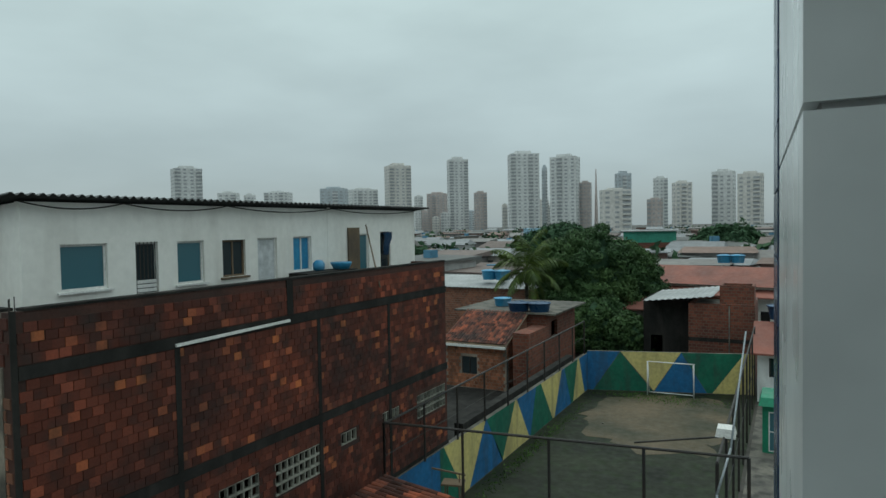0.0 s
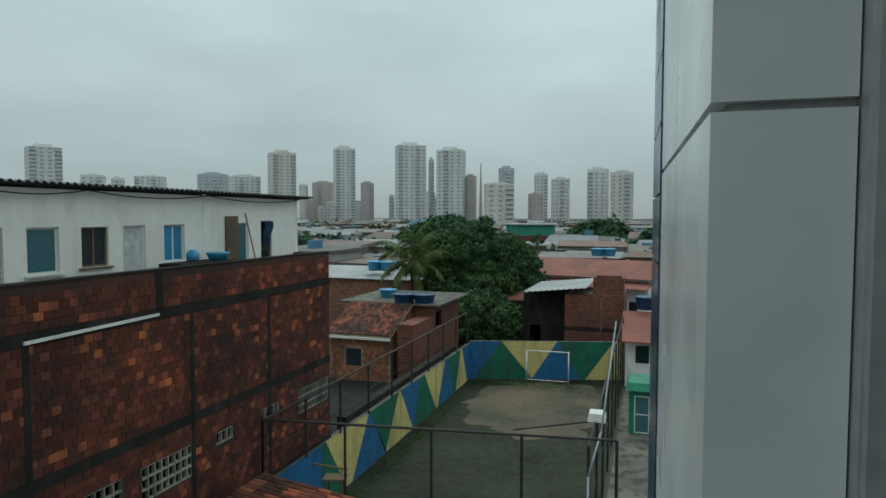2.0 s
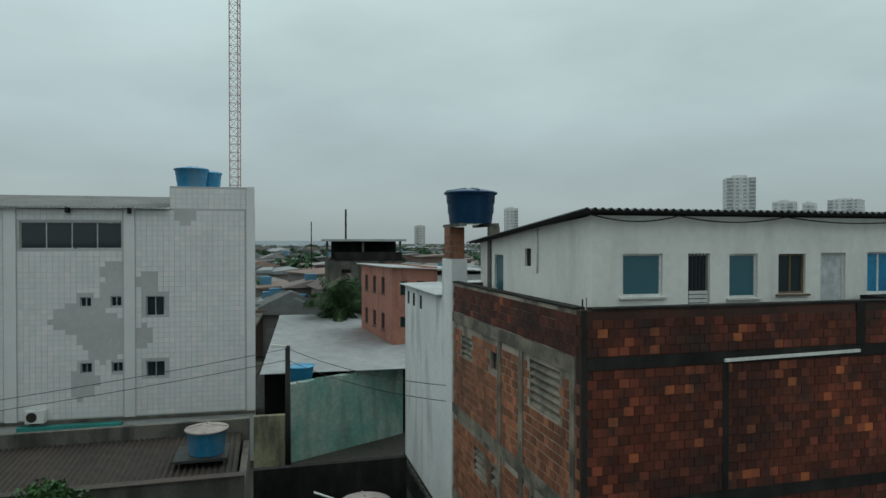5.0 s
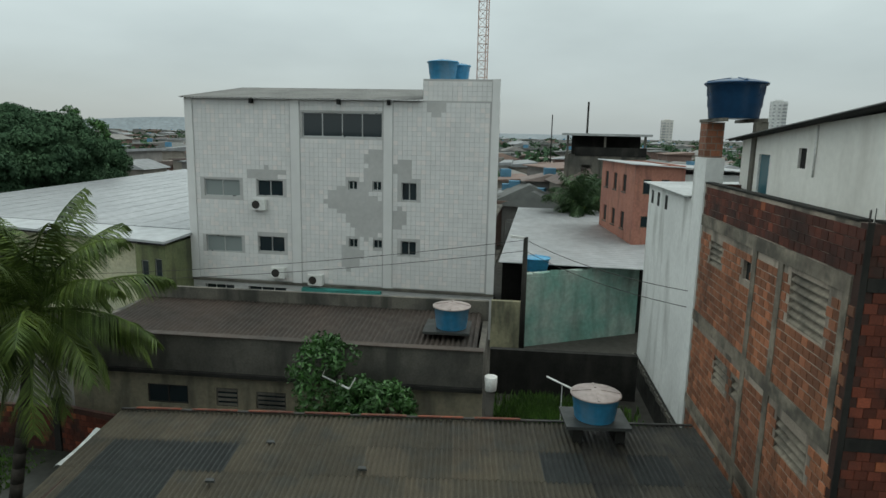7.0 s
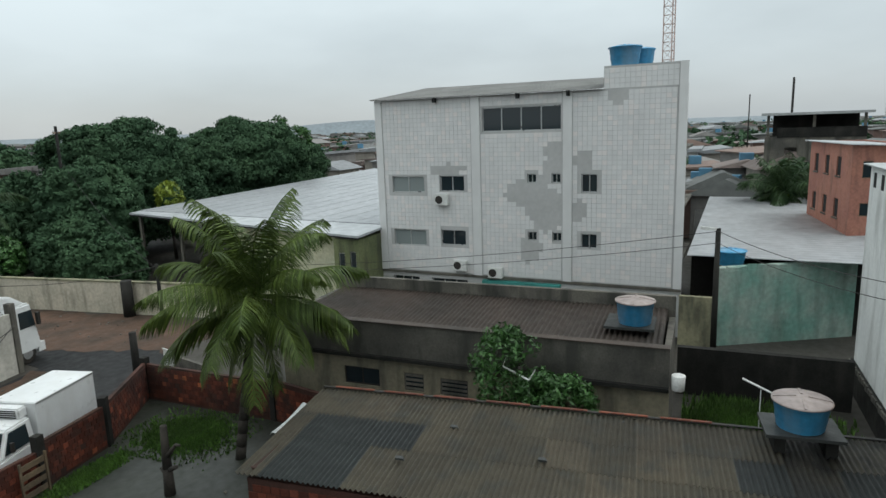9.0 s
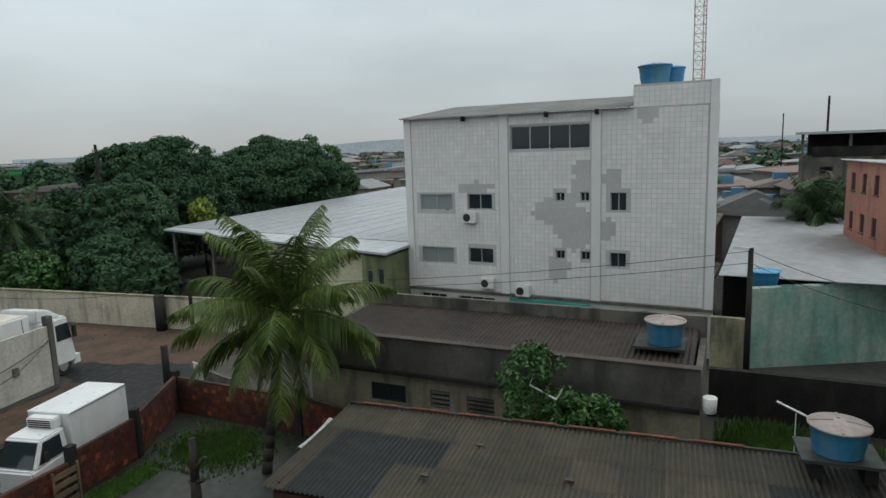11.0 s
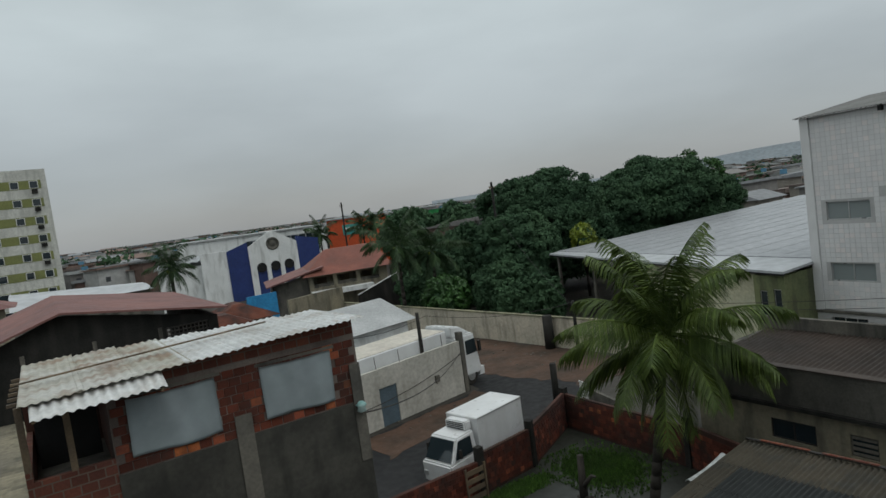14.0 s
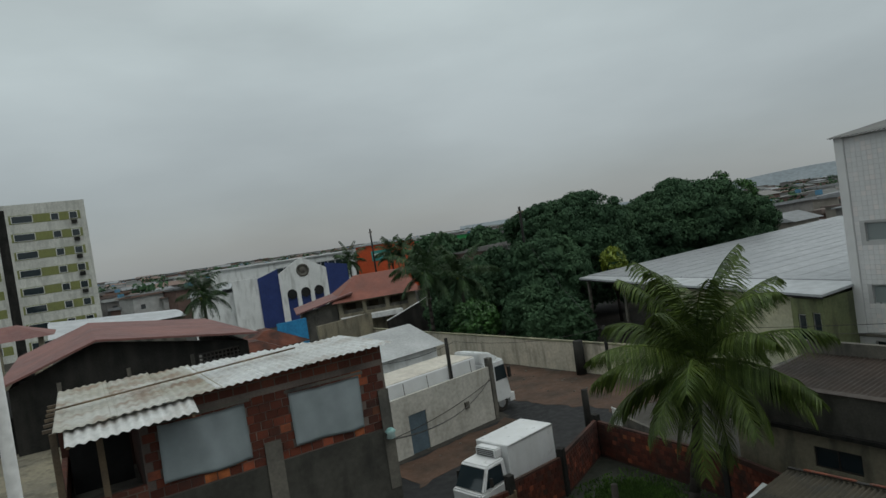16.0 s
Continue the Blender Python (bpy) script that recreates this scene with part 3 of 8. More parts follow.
for a, b, c, d in SW:
    n = max(2, int((d - c) / 0.16))
    if b - a < 0.5:
        part("dark_panel", box(B(), 0.08, 0.1, -b, -a, c, d), M_DARK, brick)
        continue
    for j in range(n):
        z = c + (d - c) * j / n
        part("louvre_slat", hexa(B(), [(0.0, -b, z), (0.1, -b, z + 0.1), (0.1, -a, z + 0.1), (0.0, -a, z), (0.0, -b, z + 0.03), (0.1, -b, z + 0.13), (0.1, -a, z + 0.13), (0.0, -a, z + 0.03)]), M_PLASTER, brick, "pale concrete louvre slat")
part("wall_bar", beam(B(), (3.0, -0.05, 8.26), (6.25, -0.05, 8.31), 0.05, 0.06), M_WFRAME, brick, "white pipe lying along the beam")
for x, y, z in ((0.05, 0.05, 9.5), (0.13, 0.07, 9.52), (0.08, 0.14, 9.48)):
    part("steel_rod", tube(B(), (x, y, 9.28), (x, y, z), 0.008, n=5), M_BLACK, brick)

house = thing("rooftop_house", "whitewashed single-storey house with a row of windows under a corrugated roof", "house", SETBACK @ pose(-11.8, 6.4, 8.42, 0, 0, 90))
# front wall along local x, openings as (s0, s1, z0, z1)
HW = dict(w1=(0.68, 1.62, 0.98, 1.87), door=(2.24, 2.78, 0.05, 1.87), w2=(3.27, 4.0, 0.9, 1.86), w3=(4.55, 5.28, 0.96, 1.85), w4=(5.7, 6.4, 0.72, 1.87), w5=(7.03, 7.78, 0.92, 1.88), w6=(10.05, 10.6, 0.6, 1.9), w7=(11.25, 11.85, 0.4, 1.95))
SIDE = dict(a=(-5.95, -5.15, 0.5, 1.75), b=(-3.6, -3.2, 1.5, 1.95))
bm = B()
holed(bm, 0, 13.45, 0, 2.66, 0.15, list(HW.values()))
part("front_wall", bm, M_WHITE, house)
bm = B()
holed(bm, -7.2, -0.152, 0, 2.2, 0.15, list(SIDE.values()), short_m)
hexa(bm, [(0, 0.152, 2.2), (0.15, 0.152, 2.2), (0.15, 7.2, 2.2), (0, 7.2, 2.2), (0, 0.152, 2.64), (0.15, 0.152, 2.64), (0.15, 7.2, 2.215), (0, 7.2, 2.215)])
part("side_wall", bm, M_WHITE, house)
bm = B()
box(bm, 0.15, 13.45, 7.05, 7.2, 0, 2.2)
box(bm, 13.3, 13.45, 0.15, 7.05, 0, 2.2)
part("rear_wall", bm, M_WHITE, house)
# near-black partition puts the unlit room's shade behind the windows
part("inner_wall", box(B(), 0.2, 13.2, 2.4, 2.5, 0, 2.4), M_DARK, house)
part("roof", wave_sheet(B(), (-0.35, -0.35, 2.775), (1, 0, 0), (0, 1, -0.085), 14.3, 8.0, 0.177, 0.028, 0.014), M_FIBRED, house, "dark weathered corrugated roof sheets")
part("ridge_post", box(B(), 8.5, 8.65, -0.012, 0.0, 0.4, 2.7), M_WHITE, house)
window(house, *HW["w1"], panes=1, glass=M_GLASST, frame_mat=M_WFRAME, sill=True)
window(house, *HW["w2"], panes=1, glass=M_GLASST, frame_mat=M_WFRAME, sill=True)
window(house, *HW["w3"], panes=2, glass=M_GLASS, frame_mat=M_WOOD, sill=True)
M_BLUEDOOR = mat("blue_shutter_paint", (0.03, 0.22, 0.40), (0.02, 0.16, 0.31), 0.5, 12, 1.0, 0.05)
M_PLAST = mat("crumpled_plastic_film", (0.55, 0.57, 0.58), (0.42, 0.44, 0.45), 0.35, 7, 3.0, 0.6)
d = window(house, *HW["door"], panes=1, glass=M_GLASS, frame_mat=M_WFRAME, bars=6)
d.name = "door"
for j in range(6):
    part("slat", box(B(), 2.28, 2.74, 0.03, 0.05, 0.55 + j * 0.09, 0.62 + j * 0.09), M_WFRAME, d)
w = window(house, *HW["w4"], panes=1, glass=M_PLAST, frame_mat=M_WFRAME)
w["label"] = "window covered with crumpled plastic film"
w = window(house, *HW["w5"], panes=2, glass=M_BLUEDOOR, frame_mat=M_WFRAME, sill=True)
w["label"] = "window with blue shutters"
window(house, *HW["w6"], panes=1, glass=M_GLASST, frame_mat=M_WFRAME)
window(house, *HW["w7"], panes=1, glass=M_GLASS, frame_mat=M_WOOD)
part("plank_shutter", box(B(), 9.45, 10.02, -0.06, -0.012, 0.75, 2.1), M_WOOD, house, "grey plank shutter folded open")
for y in (5.15, 5.9):
    part("side_jamb", box(B(), 0.0, 0.05, y, y + 0.05, 0.5, 1.75), M_WFRAME, house)
part("side_pane", box(B(), 0.05, 0.07, 5.15, 5.95, 0.5, 1.75), M_GLASST, house)
part("side_vent", box(B(), 0.06, 0.08, 3.2, 3.6, 1.5, 1.95), M_DARK, house)
part("drain_pipe", tube(B(), (-0.03, 2.75, 1.35), (-0.03, 2.75, 2.45), 0.022), M_WFRAME, house)
for s0, s1 in ((-0.1, 1.9), (1.9, 4.6), (4.6, 8.55), (8.55, 13.3)):
    part("cable", rope(B(), [(s0 + (s1 - s0) * i / 12, -0.16, 2.66 - 0.5 * i / 12 * (1 - i / 12)) for i in range(13)], 0.014), M_BLACK, house, "black cable slung under the eave")

# white tower wing, tank and salmon block behind the brick building
wing = thing("white_rendered_wing", "tall streaked white rendered wall beside the brick building", "building", SETBACK @ pose(-18.98, 5.45, 0))
bm = B()
box(bm, -7.1, -1.15, 0, 6, 1.7, 8.75)
box(bm, -1.15, 0.0, 0, 0.5, 1.7, 10.0)
part("wall", bm, M_WHITE2, wing)
part("plinth", box(B(), -7.2, 0.0, -0.12, 6, 0, 1.7), M_CONCD, wing)
for k in range(24):
    part("rubble_block", box(B(), -7.1 + k * 0.29, -6.86 + k * 0.29, -0.18, -0.122, 1.56 + 0.03 * (k % 3), 1.74 + 0.03 * (k % 2)), M_CONC, wing)
# near-black plates on the face paint the shade inside the slots
for x in (-6.6, -5.6, -4.4):
    part("vent_slot", box(B(), x, x + 0.35, -0.006, 0.002, 8.05, 8.55), M_DARK, wing)
part("eave", hexa(B(), [(-7.3, -0.2, 8.78), (-1.2, -0.2, 8.78), (-1.2, 6, 8.9), (-7.3, 6, 8.9), (-7.3, -0.2, 8.82), (-1.2, -0.2, 8.82), (-1.2, 6, 8.95), (-7.3, 6, 8.95)]), M_SHEETG, wing)
part("brick_stub", box(B(), -0.95, -0.3, 0.02, 0.5, 10.004, 11.0), M_BRICKFARP, wing, "bare brick pier top")
part("tank_beam", box(box(B(), -1.05, 1.1, 0.0, 0.14, 11.0, 11.09), -1.05, 1.1, 1.0, 1.14, 11.0, 11.09), M_CONC, wing)
part("tank_post", box(B(), 0.75, 1.0, 0.9, 1.2, 8.4, 11.0), M_CONC, wing)
# solid black block paints the shade of the recess below the tank
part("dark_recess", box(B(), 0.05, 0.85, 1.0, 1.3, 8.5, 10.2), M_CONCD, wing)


def water_tank(at, r, h, body, lid, label, rot=0.0):
    t = thing("water_tank", label, "water tank", pose(*at, 0, 0, rot))
    part("body", lathe(B(), [(r * 0.80, 0), (r * 0.82, 0.02), (r * 0.86, h * 0.33), (r * 0.885, h * 0.35), (r * 0.90, h * 0.66), (r * 0.925, h * 0.68), (r * 0.95, h * 0.96), (r * 1.0, h * 0.97), (r * 1.0, h)], 32), body, t)
    bm = lathe(B(), [(r * 1.04, h * 1.002), (r * 1.04, h * 1.05), (r * 0.98, h * 1.07), (r * 0.6, h * 1.14), (r * 0.2, h * 1.18), (r * 0.05, h * 1.185)], 32)
    for k in range(4):
        a = k * math.pi / 2
        beam(bm, (r * 0.2 * math.cos(a), r * 0.2 * math.sin(a), h * 1.19), (r * 0.98 * math.cos(a), r * 0.98 * math.sin(a), h * 1.08), 0.09 * r, 0.05 * r)
    part("lid", bm, lid, t)
    return t


water_tank(tuple(SETBACK @ Vector((-18.95, 6.05, 11.095))), 0.85, 0.98, M_NAVY, M_NAVY, "dark blue plastic water tank on a brick pier")
salmon = thing("salmon_block", "salmon-painted two-storey block with a white sheet roof", "building", pose(-39.0, 7.3, 0, 0, 0, 98))
SO = [(0.5, 1.0, 7.2, 8.1), (1.6, 2.1, 7.2, 8.1), (0.5, 1.0, 5.2, 5.9), (1.6, 2.1, 5.2, 5.9)]
M_SALMON = mat("salmon_paint", (0.38, 0.17, 0.12), (0.30, 0.13, 0.10), 0.8, 8, 0.5, 0.15, stain=(GRIME, 0.4))
M_BEIGE = mat("faded_beige_paint", (0.30, 0.265, 0.185), (0.20, 0.18, 0.135), 0.8, 8, 0.5, 0.15, stain=(GRIME, 0.5))
SL = [(0.9 + k * 1.9, 1.6 + k * 1.9, z, z + 1.05) for k in range(3) for z in (4.9, 7.2)]
part("wall", shell(B(), 0, 3.0, 0, 7, 0, 8.95, 0.2, front=SO, left=SL), M_SALMON, salmon)
for a, b, c, d in SL:
    part("shutter", box(B(), 0.06, 0.1, 7 - b, 7 - a, c, d), M_DARK, salmon)
    part("sill", box(B(), -0.06, 0.0, 6.95 - b, 7.05 - a, c - 0.08, c - 0.003), M_CONC, salmon)
for o in SO:
    window(salmon, *o, panes=1, frame_mat=M_WOOD)
part("roof", wave_sheet(B(), (-0.3, -0.3, 9.0), (0, 1, 0.0), (1, 0, -0.05), 7.6, 8.6, 0.25, 0.03, 0.02, 4), M_SHEET, salmon)
part("side_store", box(B(), 3.2, 8.2, 0.5, 7, 0, 8.4), M_WHITE2, salmon)

# ---------------------------------------------------------------- white tiled office block
wb = thing("tiled_office_block", "four-storey office block clad in small white tiles with grey patches", "building", pose(-32.06, -0.70, 0, 0, 0, 87))
OPEN = [(-15.7, -13.67, 6.97, 7.88), (-15.72, -13.66, 3.93, 4.84), (-12.7, -11.25, 7.05, 7.92), (-12.71, -11.23, 4.05, 4.91), (-10.14, -5.9, 10.22, 11.46),
        (-7.69, -7.2, 7.55, 8.02), (-6.4, -5.92, 7.55, 8.04), (-7.68, -7.19, 4.52, 4.99), (-6.36, -5.87, 4.53, 4.99), (-4.88, -4.07, 7.08, 8.02), (-4.88, -4.06, 4.23, 4.98)]
LOW = [(-15.9, -14.2, 0.9, 2.1), (-13.4, -11.2, 0.9, 2.1), (-10.2, -5.9, 0.5, 1.95), (-5.0, -2.4, 0.9, 2.0), (-2.0, -0.7, 0.9, 2.0)]
part("front_wall", holed(B(), -16.6, 0, 0, 12.1, 0.25, OPEN + LOW), M_GROUT, wb)
for x, d in ((-16.6, 0), (-0.25, -0.75)):
    part("side_wall", hexa(B(), [(u, v, w) for w in (0, 12.1) for u, v in ((x, 0.25), (x + 0.25, 0.25), (x + 0.25 + d, 9.75), (x + d, 9.75))]), M_TILES, wb)
part("rear_wall", box(B(), -16.6, -0.76, 9.75, 10, 0, 12.1), M_TILES, wb)
part("stair_tower", hexa(B(), [(u, v, w) for w in (12.1, 13.15) for u, v in ((-3.82, 0), (0, 0), (-0.35, 4.2), (-3.82, 4.2))]), M_GROUT, wb)
for z in (3.0, 6.05, 9.1):
    part("floor_slab", box(B(), -16.3, -0.3, 0.3, 9.7, z - 0.15, z), M_CONC, wb)
# black sheet through all storeys, shade painted in behind the office glazing
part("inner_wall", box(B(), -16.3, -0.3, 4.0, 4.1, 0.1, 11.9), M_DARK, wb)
for a, b in ((-16.6, -16.18), (-10.76, -10.27), (-5.8, -5.34), (-0.37, 0.0)):
    part("pilaster", box(B(), a, b, -0.09, -0.002, 2.45, 13.16 if a > -1 else 12.1), M_TILES, wb, "tiled pilaster strip")
part("roof", wave_sheet(B(), (-16.75, -0.35, 12.13), (1, 0, 0), (0, 1, 0.13), 12.9, 7.5, 0.2, 0.03, 0.02, 4), M_ROOFG, wb, "grey corrugated roof sheets")
for x in (-12.9, -8.2, -5.6):
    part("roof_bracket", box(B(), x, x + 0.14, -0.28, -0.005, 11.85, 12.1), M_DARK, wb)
for k, o in enumerate(OPEN):
    n = 4 if o[1] - o[0] > 3 else (2 if o[1] - o[0] > 0.7 else 2)
    window(wb, *o, y=0.1, panes=n, glass=M_GLASSW if k < 2 else M_GLASS, fw=0.05)
for o in LOW:
    window(wb, *o, y=0.15, panes=3)
M_TEAL = mat("teal_awning", (0.05, 0.28, 0.25), (0.04, 0.2, 0.18), 0.6, 8, 1.0, 0.1)
part("awning", box(B(), -10.2, -5.9, -0.35, -0.003, 1.9, 2.25), M_TEAL, wb, "teal fascia over the ground floor")
part("base_band", box(B(), -16.6, 0, -0.06, -0.003, 2.3, 2.45), M_CONC, wb)


def air_conditioner(at, rz):
    a = thing("air_conditioner", "white wall-mounted outdoor air conditioner unit", "air conditioner", pose(*at, 0, 0, rz), group="outdoor units on the office block")
    part("case", box(B(), 0, 0.78, -0.34, -0.04, 0, 0.56), M_WFRAME, a)
    part("fan_grille", tube(B(), (0.27, -0.352, 0.28), (0.27, -0.34, 0.28), 0.22, n=20), M_BLACK, a)
    part("bracket", box(box(B(), 0.08, 0.12, -0.34, 0.0, -0.04, -0.003), 0.66, 0.70, -0.34, 0.0, -0.04, -0.003), M_ALU, a)


wbm = pose(-32.06, -0.70, 0, 0, 0, 87)
for s, z in ((-12.92, 6.34), (-11.92, 2.7), (-9.85, 2.42)):
    p = wbm @ Vector((s, 0, z))
    air_conditioner(tuple(p), 87)
p = wbm @ Vector((-3.0, 0.9, 13.15))
water_tank((p.x, p.y, 13.155), 0.78, 0.85, M_BLUE, M_BLUE, "blue plastic water tank on the stair tower")
p = wbm @ Vector((-2.35, 2.1, 13.15))
water_tank((p.x, p.y, 13.155), 0.6, 0.8, M_BLUE, M_BLUE, "blue plastic water tank on the stair tower")

mast = thing("lattice_mast", "slender red and white steel lattice mast", "radio mast", pose(-41.0, -2.0, 0, 0, 0, 20))
M_MASTW = mat("mast_paint", (0.55, 0.42, 0.38), (0.42, 0.30, 0.27), 0.6, 6, 0.3)
legs = [(0.38 * math.cos(a), 0.38 * math.sin(a)) for a in (0, 2.094, 4.189)]
for x, y in legs:
    part("leg", tube(B(), (x, y, 0), (x, y, 34), 0.035, n=6), M_MASTW, mast)
for k in range(46):
    z = 10 + k * 0.5
    bm = B()
    for i in range(3):
        (x0, y0), (x1, y1) = legs[i], legs[(i + 1) % 3]
        tube(bm, (x0, y0, z), (x1, y1, z + 0.5), 0.014, n=4)
        tube(bm, (x0, y0, z), (x1, y1, z), 0.014, n=4)
    part("brace", bm, M_MASTW, mast)

# ---------------------------------------------------------------- long low workshop in front of the office block
shop = thing("low_workshop", "long low workshop of stained concrete under a brown corrugated roof", "building", pose(-18.8, -0.66, 0, 0, 0, 90))
MW = [(-11.0, -9.6, 1.6, 2.25), (-8.65, -7.9, 1.6, 2.25), (-7.3, -6.3, 1.6, 2.2)]
part("front_wall", holed(B(), -13.6, 0, 0, 2.75, 0.2, MW), M_BEIGE, shop)
part("front_parapet", box(B(), -13.6, 0.0, -0.14, 0.18, 2.755, 4.0), mat("mossy_parapet_concrete", (0.10, 0.094, 0.08), (0.05, 0.048, 0.042), 0.9, 14, 0.8, 0.3, stain=(GRIME, 0.8)), shop)
part("ledge", box(B(), -13.6, 0.0, -0.3, -0.145, 2.72, 2.84), M_CONCD, shop)
bm = B()
box(bm, -13.6, -13.4, 0.2, 4.2, 0, 3.9)
box(bm, -0.2, 0.0, 0.2, 4.2, 0, 3.7)
box(bm, -13.6, 0.0, 4.2, 4.4, 0, 4.45)
part("rear_wall", bm, M_CONC, shop)
part("roof", wave_sheet(B(), (-13.35, 0.2, 3.72), (1, 0, 0), (0, 1, 0.07), 13.1, 4.0, 0.17, 0.036, 0.012, 6), M_FIBREB, shop, "brown corrugated roof sheets")
part("clay_edge", beam(B(), (-13.6, -0.02, 4.02), (0, -0.02, 4.02), 0.34, 0.03), M_FIBREB, shop)
# shade of the workshop's inside, set in as a near-black wall
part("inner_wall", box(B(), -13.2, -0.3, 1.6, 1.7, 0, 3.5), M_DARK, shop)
for o in MW:
    window(shop, *o, y=0.05, panes=2 if o[0] < -9 else 1, slats=0 if o[0] < -9 else 4, frame_mat=M_BLACK if o[0] < -9 else M_CONC)
part("tank_slab", box(B(), -2.1, -0.55, 1.4, 2.9, 3.98, 4.06), M_FIBRED, shop)
water_tank((-20.85, -1.85, 4.065), 0.62, 0.72, M_BLUE, M_LID, "small blue water tank with a muddy lid on the workshop roof")
part("wall_barrel", lathe(B(), [(0.16, 0), (0.18, 0.02), (0.2, 0.45), (0.19, 0.46)], 16, (0.25, -0.05, 2.75)), M_WFRAME, shop, "white plastic bucket fixed to the corner")
part("lamp_arm", rope(B(), [(-4.9, -0.16, 3.3), (-4.75, -1.1, 3.32), (-3.7, -2.1, 3.4), (-3.66, -2.1, 3.42), (-3.5, -2.1, 3.72)], 0.035), M_WFRAME, shop, "pale bent pipe reaching out from the workshop")

# green wall, white shed and pole beyond the yard
M_GREENW = mat("peeling_mint_paint", (0.16, 0.31, 0.26), (0.30, 0.36, 0.32), 0.85, 5, 0.6, 0.25, stain=((0.07, 0.09, 0.075), 0.75), dark=1.0)
M_YELLOWW = mat("lichen_concrete", (0.30, 0.28, 0.18), (0.18, 0.18, 0.12), 0.9, 7, 0.7, 0.3, stain=(GRIME, 0.6))
gw = thing("mint_shed", "shed with a peeling mint-green wall and white sheet roof", "shed", pose(-31.2, 0.85, 0, 0, 0, 118))
part("wall", box(B(), 0, 7.0, 0, 0.25, 0, 3.6), M_GREENW, gw)
for k, x in enumerate((2.2, 4.4)):
    part("recess", box(B(), x, x + 1.0, -0.012, -0.002, 2.7, 3.0), M_GREENW, gw)
rg = random.Random(4)
for k in range(14):
    x = k * 0.5
    part("ragged_block", hexa(B(), [(x, 0.02, 3.6), (x + 0.48, 0.02, 3.6), (x + 0.48, 0.22, 3.6), (x, 0.22, 3.6), (x, 0.02, 3.7 + rg.random() * 0.2), (x + 0.48, 0.02, 3.7 + rg.random() * 0.2), (x + 0.48, 0.22, 3.8), (x, 0.22, 3.8)]), M_GREENW, gw)
shed = thing("white_shed_roof", "low storage hall with a wet white sheet roof", "shed", pose(-33.1, -0.6, 0, 0, 0, 90))
part("roof", wave_sheet(B(), (0.1, 0, 3.95), (0.06, 1, 0.035), (1, -0.06, 0), 20, 9.6, 0.5, 0.02, 0.03, 4), M_SHEET, shed)
part("wall", box(B(), 0.3, 8.8, 1.6, 19.5, 0, 3.7), M_CONCD, shed)
water_tank((-32.75, 1.45, 3.66), 0.7, 0.65, M_BLUE, M_BLUE, "open blue water tank above the mint wall")
tagged(part("tank_pier", box(B(), -33.5, -32.05, 0.75, 2.1, 0, 3.655), M_CONCD), "dark concrete pier under the water tank", "pier")
tagged(part("lichen_wall", box(B(), -31.2, -30.9, -0.75, 0.8, 0, 2.4), M_YELLOWW), "lichen-yellow garden wall of old concrete", "wall")
tagged(part("yard_wall", box(B(), -25.4, -25.1, -0.6, 5.3, 0, 1.9), M_CONCD), "black-stained concrete yard wall", "wall")


def utility_pole(at, h, r=0.13, arm=0.0, lamp=False, label="dark concrete utility pole", lean=0.0, rz=0.0):
    u = thing("utility_pole", label, "utility pole", pose(*at, 0, lean, rz))
    part("shaft", tube(B(), (0, 0, 0), (0, 0, h), r, r * 0.75, 10), M_CONCD, u)
    if arm:
        part("crossarm", beam(B(), (-arm / 2, 0, h - 0.5), (arm / 2, 0, h - 0.5), 0.09, 0.1), M_WOOD, u)
        for k in (-0.42, 0.0, 0.42):
            part("insulator", lathe(B(), [(0.03, 0), (0.06, 0.05), (0.04, 0.12), (0.05, 0.16)], 8, (k * arm, 0, h - 0.45)), M_WFRAME, u)
    if lamp:
        part("lamp", hexa(B(), [(-0.1, -0.7, h - 0.05), (0.1, -0.7, h - 0.05), (0.06, 0, h - 0.1), (-0.06, 0, h - 0.1), (-0.1, -0.7, h + 0.08), (0.1, -0.7, h + 0.08), (0.06, 0, h), (-0.06, 0, h)]), M_WFRAME, u)
    return u


utility_pole((-28.6, 0.75, 0), 6.0, 0.14, lamp=True, label="dark leaning utility pole with a small white lamp", lean=-1.5, rz=0)

# ---------------------------------------------------------------- near house with the corrugated roof
NEAR = pose(-10.65, -9.65, 0, 0, 0, 94.7)
near = thing("corrugated_house", "single-storey brick house under an old mossy corrugated roof", "house", NEAR)
bm = B()
holed(bm, 0.15, 15.0, 0, 2.72, 0.15, (), Matrix.Translation((0, 0.1, 0)))
box(bm, 0.15, 0.3, 0.25, 4.3, 0, 2.9)
box(bm, 0.15, 10.6, 4.3, 4.45, 0, 3.0)
part("wall", bm, M_MORTARD, near)
ROWS = ((0.0, 1.82), (1.76, 1.32), (3.0, 1.48))
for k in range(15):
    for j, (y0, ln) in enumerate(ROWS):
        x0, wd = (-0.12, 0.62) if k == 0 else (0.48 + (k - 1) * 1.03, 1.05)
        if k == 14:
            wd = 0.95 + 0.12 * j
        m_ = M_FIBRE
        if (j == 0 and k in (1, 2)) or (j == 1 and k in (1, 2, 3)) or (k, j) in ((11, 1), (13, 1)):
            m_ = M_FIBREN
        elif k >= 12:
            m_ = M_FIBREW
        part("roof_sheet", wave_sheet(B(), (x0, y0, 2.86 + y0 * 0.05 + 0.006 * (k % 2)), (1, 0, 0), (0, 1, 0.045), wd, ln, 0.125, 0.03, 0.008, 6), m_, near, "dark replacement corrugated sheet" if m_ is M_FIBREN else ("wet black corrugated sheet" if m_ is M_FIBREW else ""))
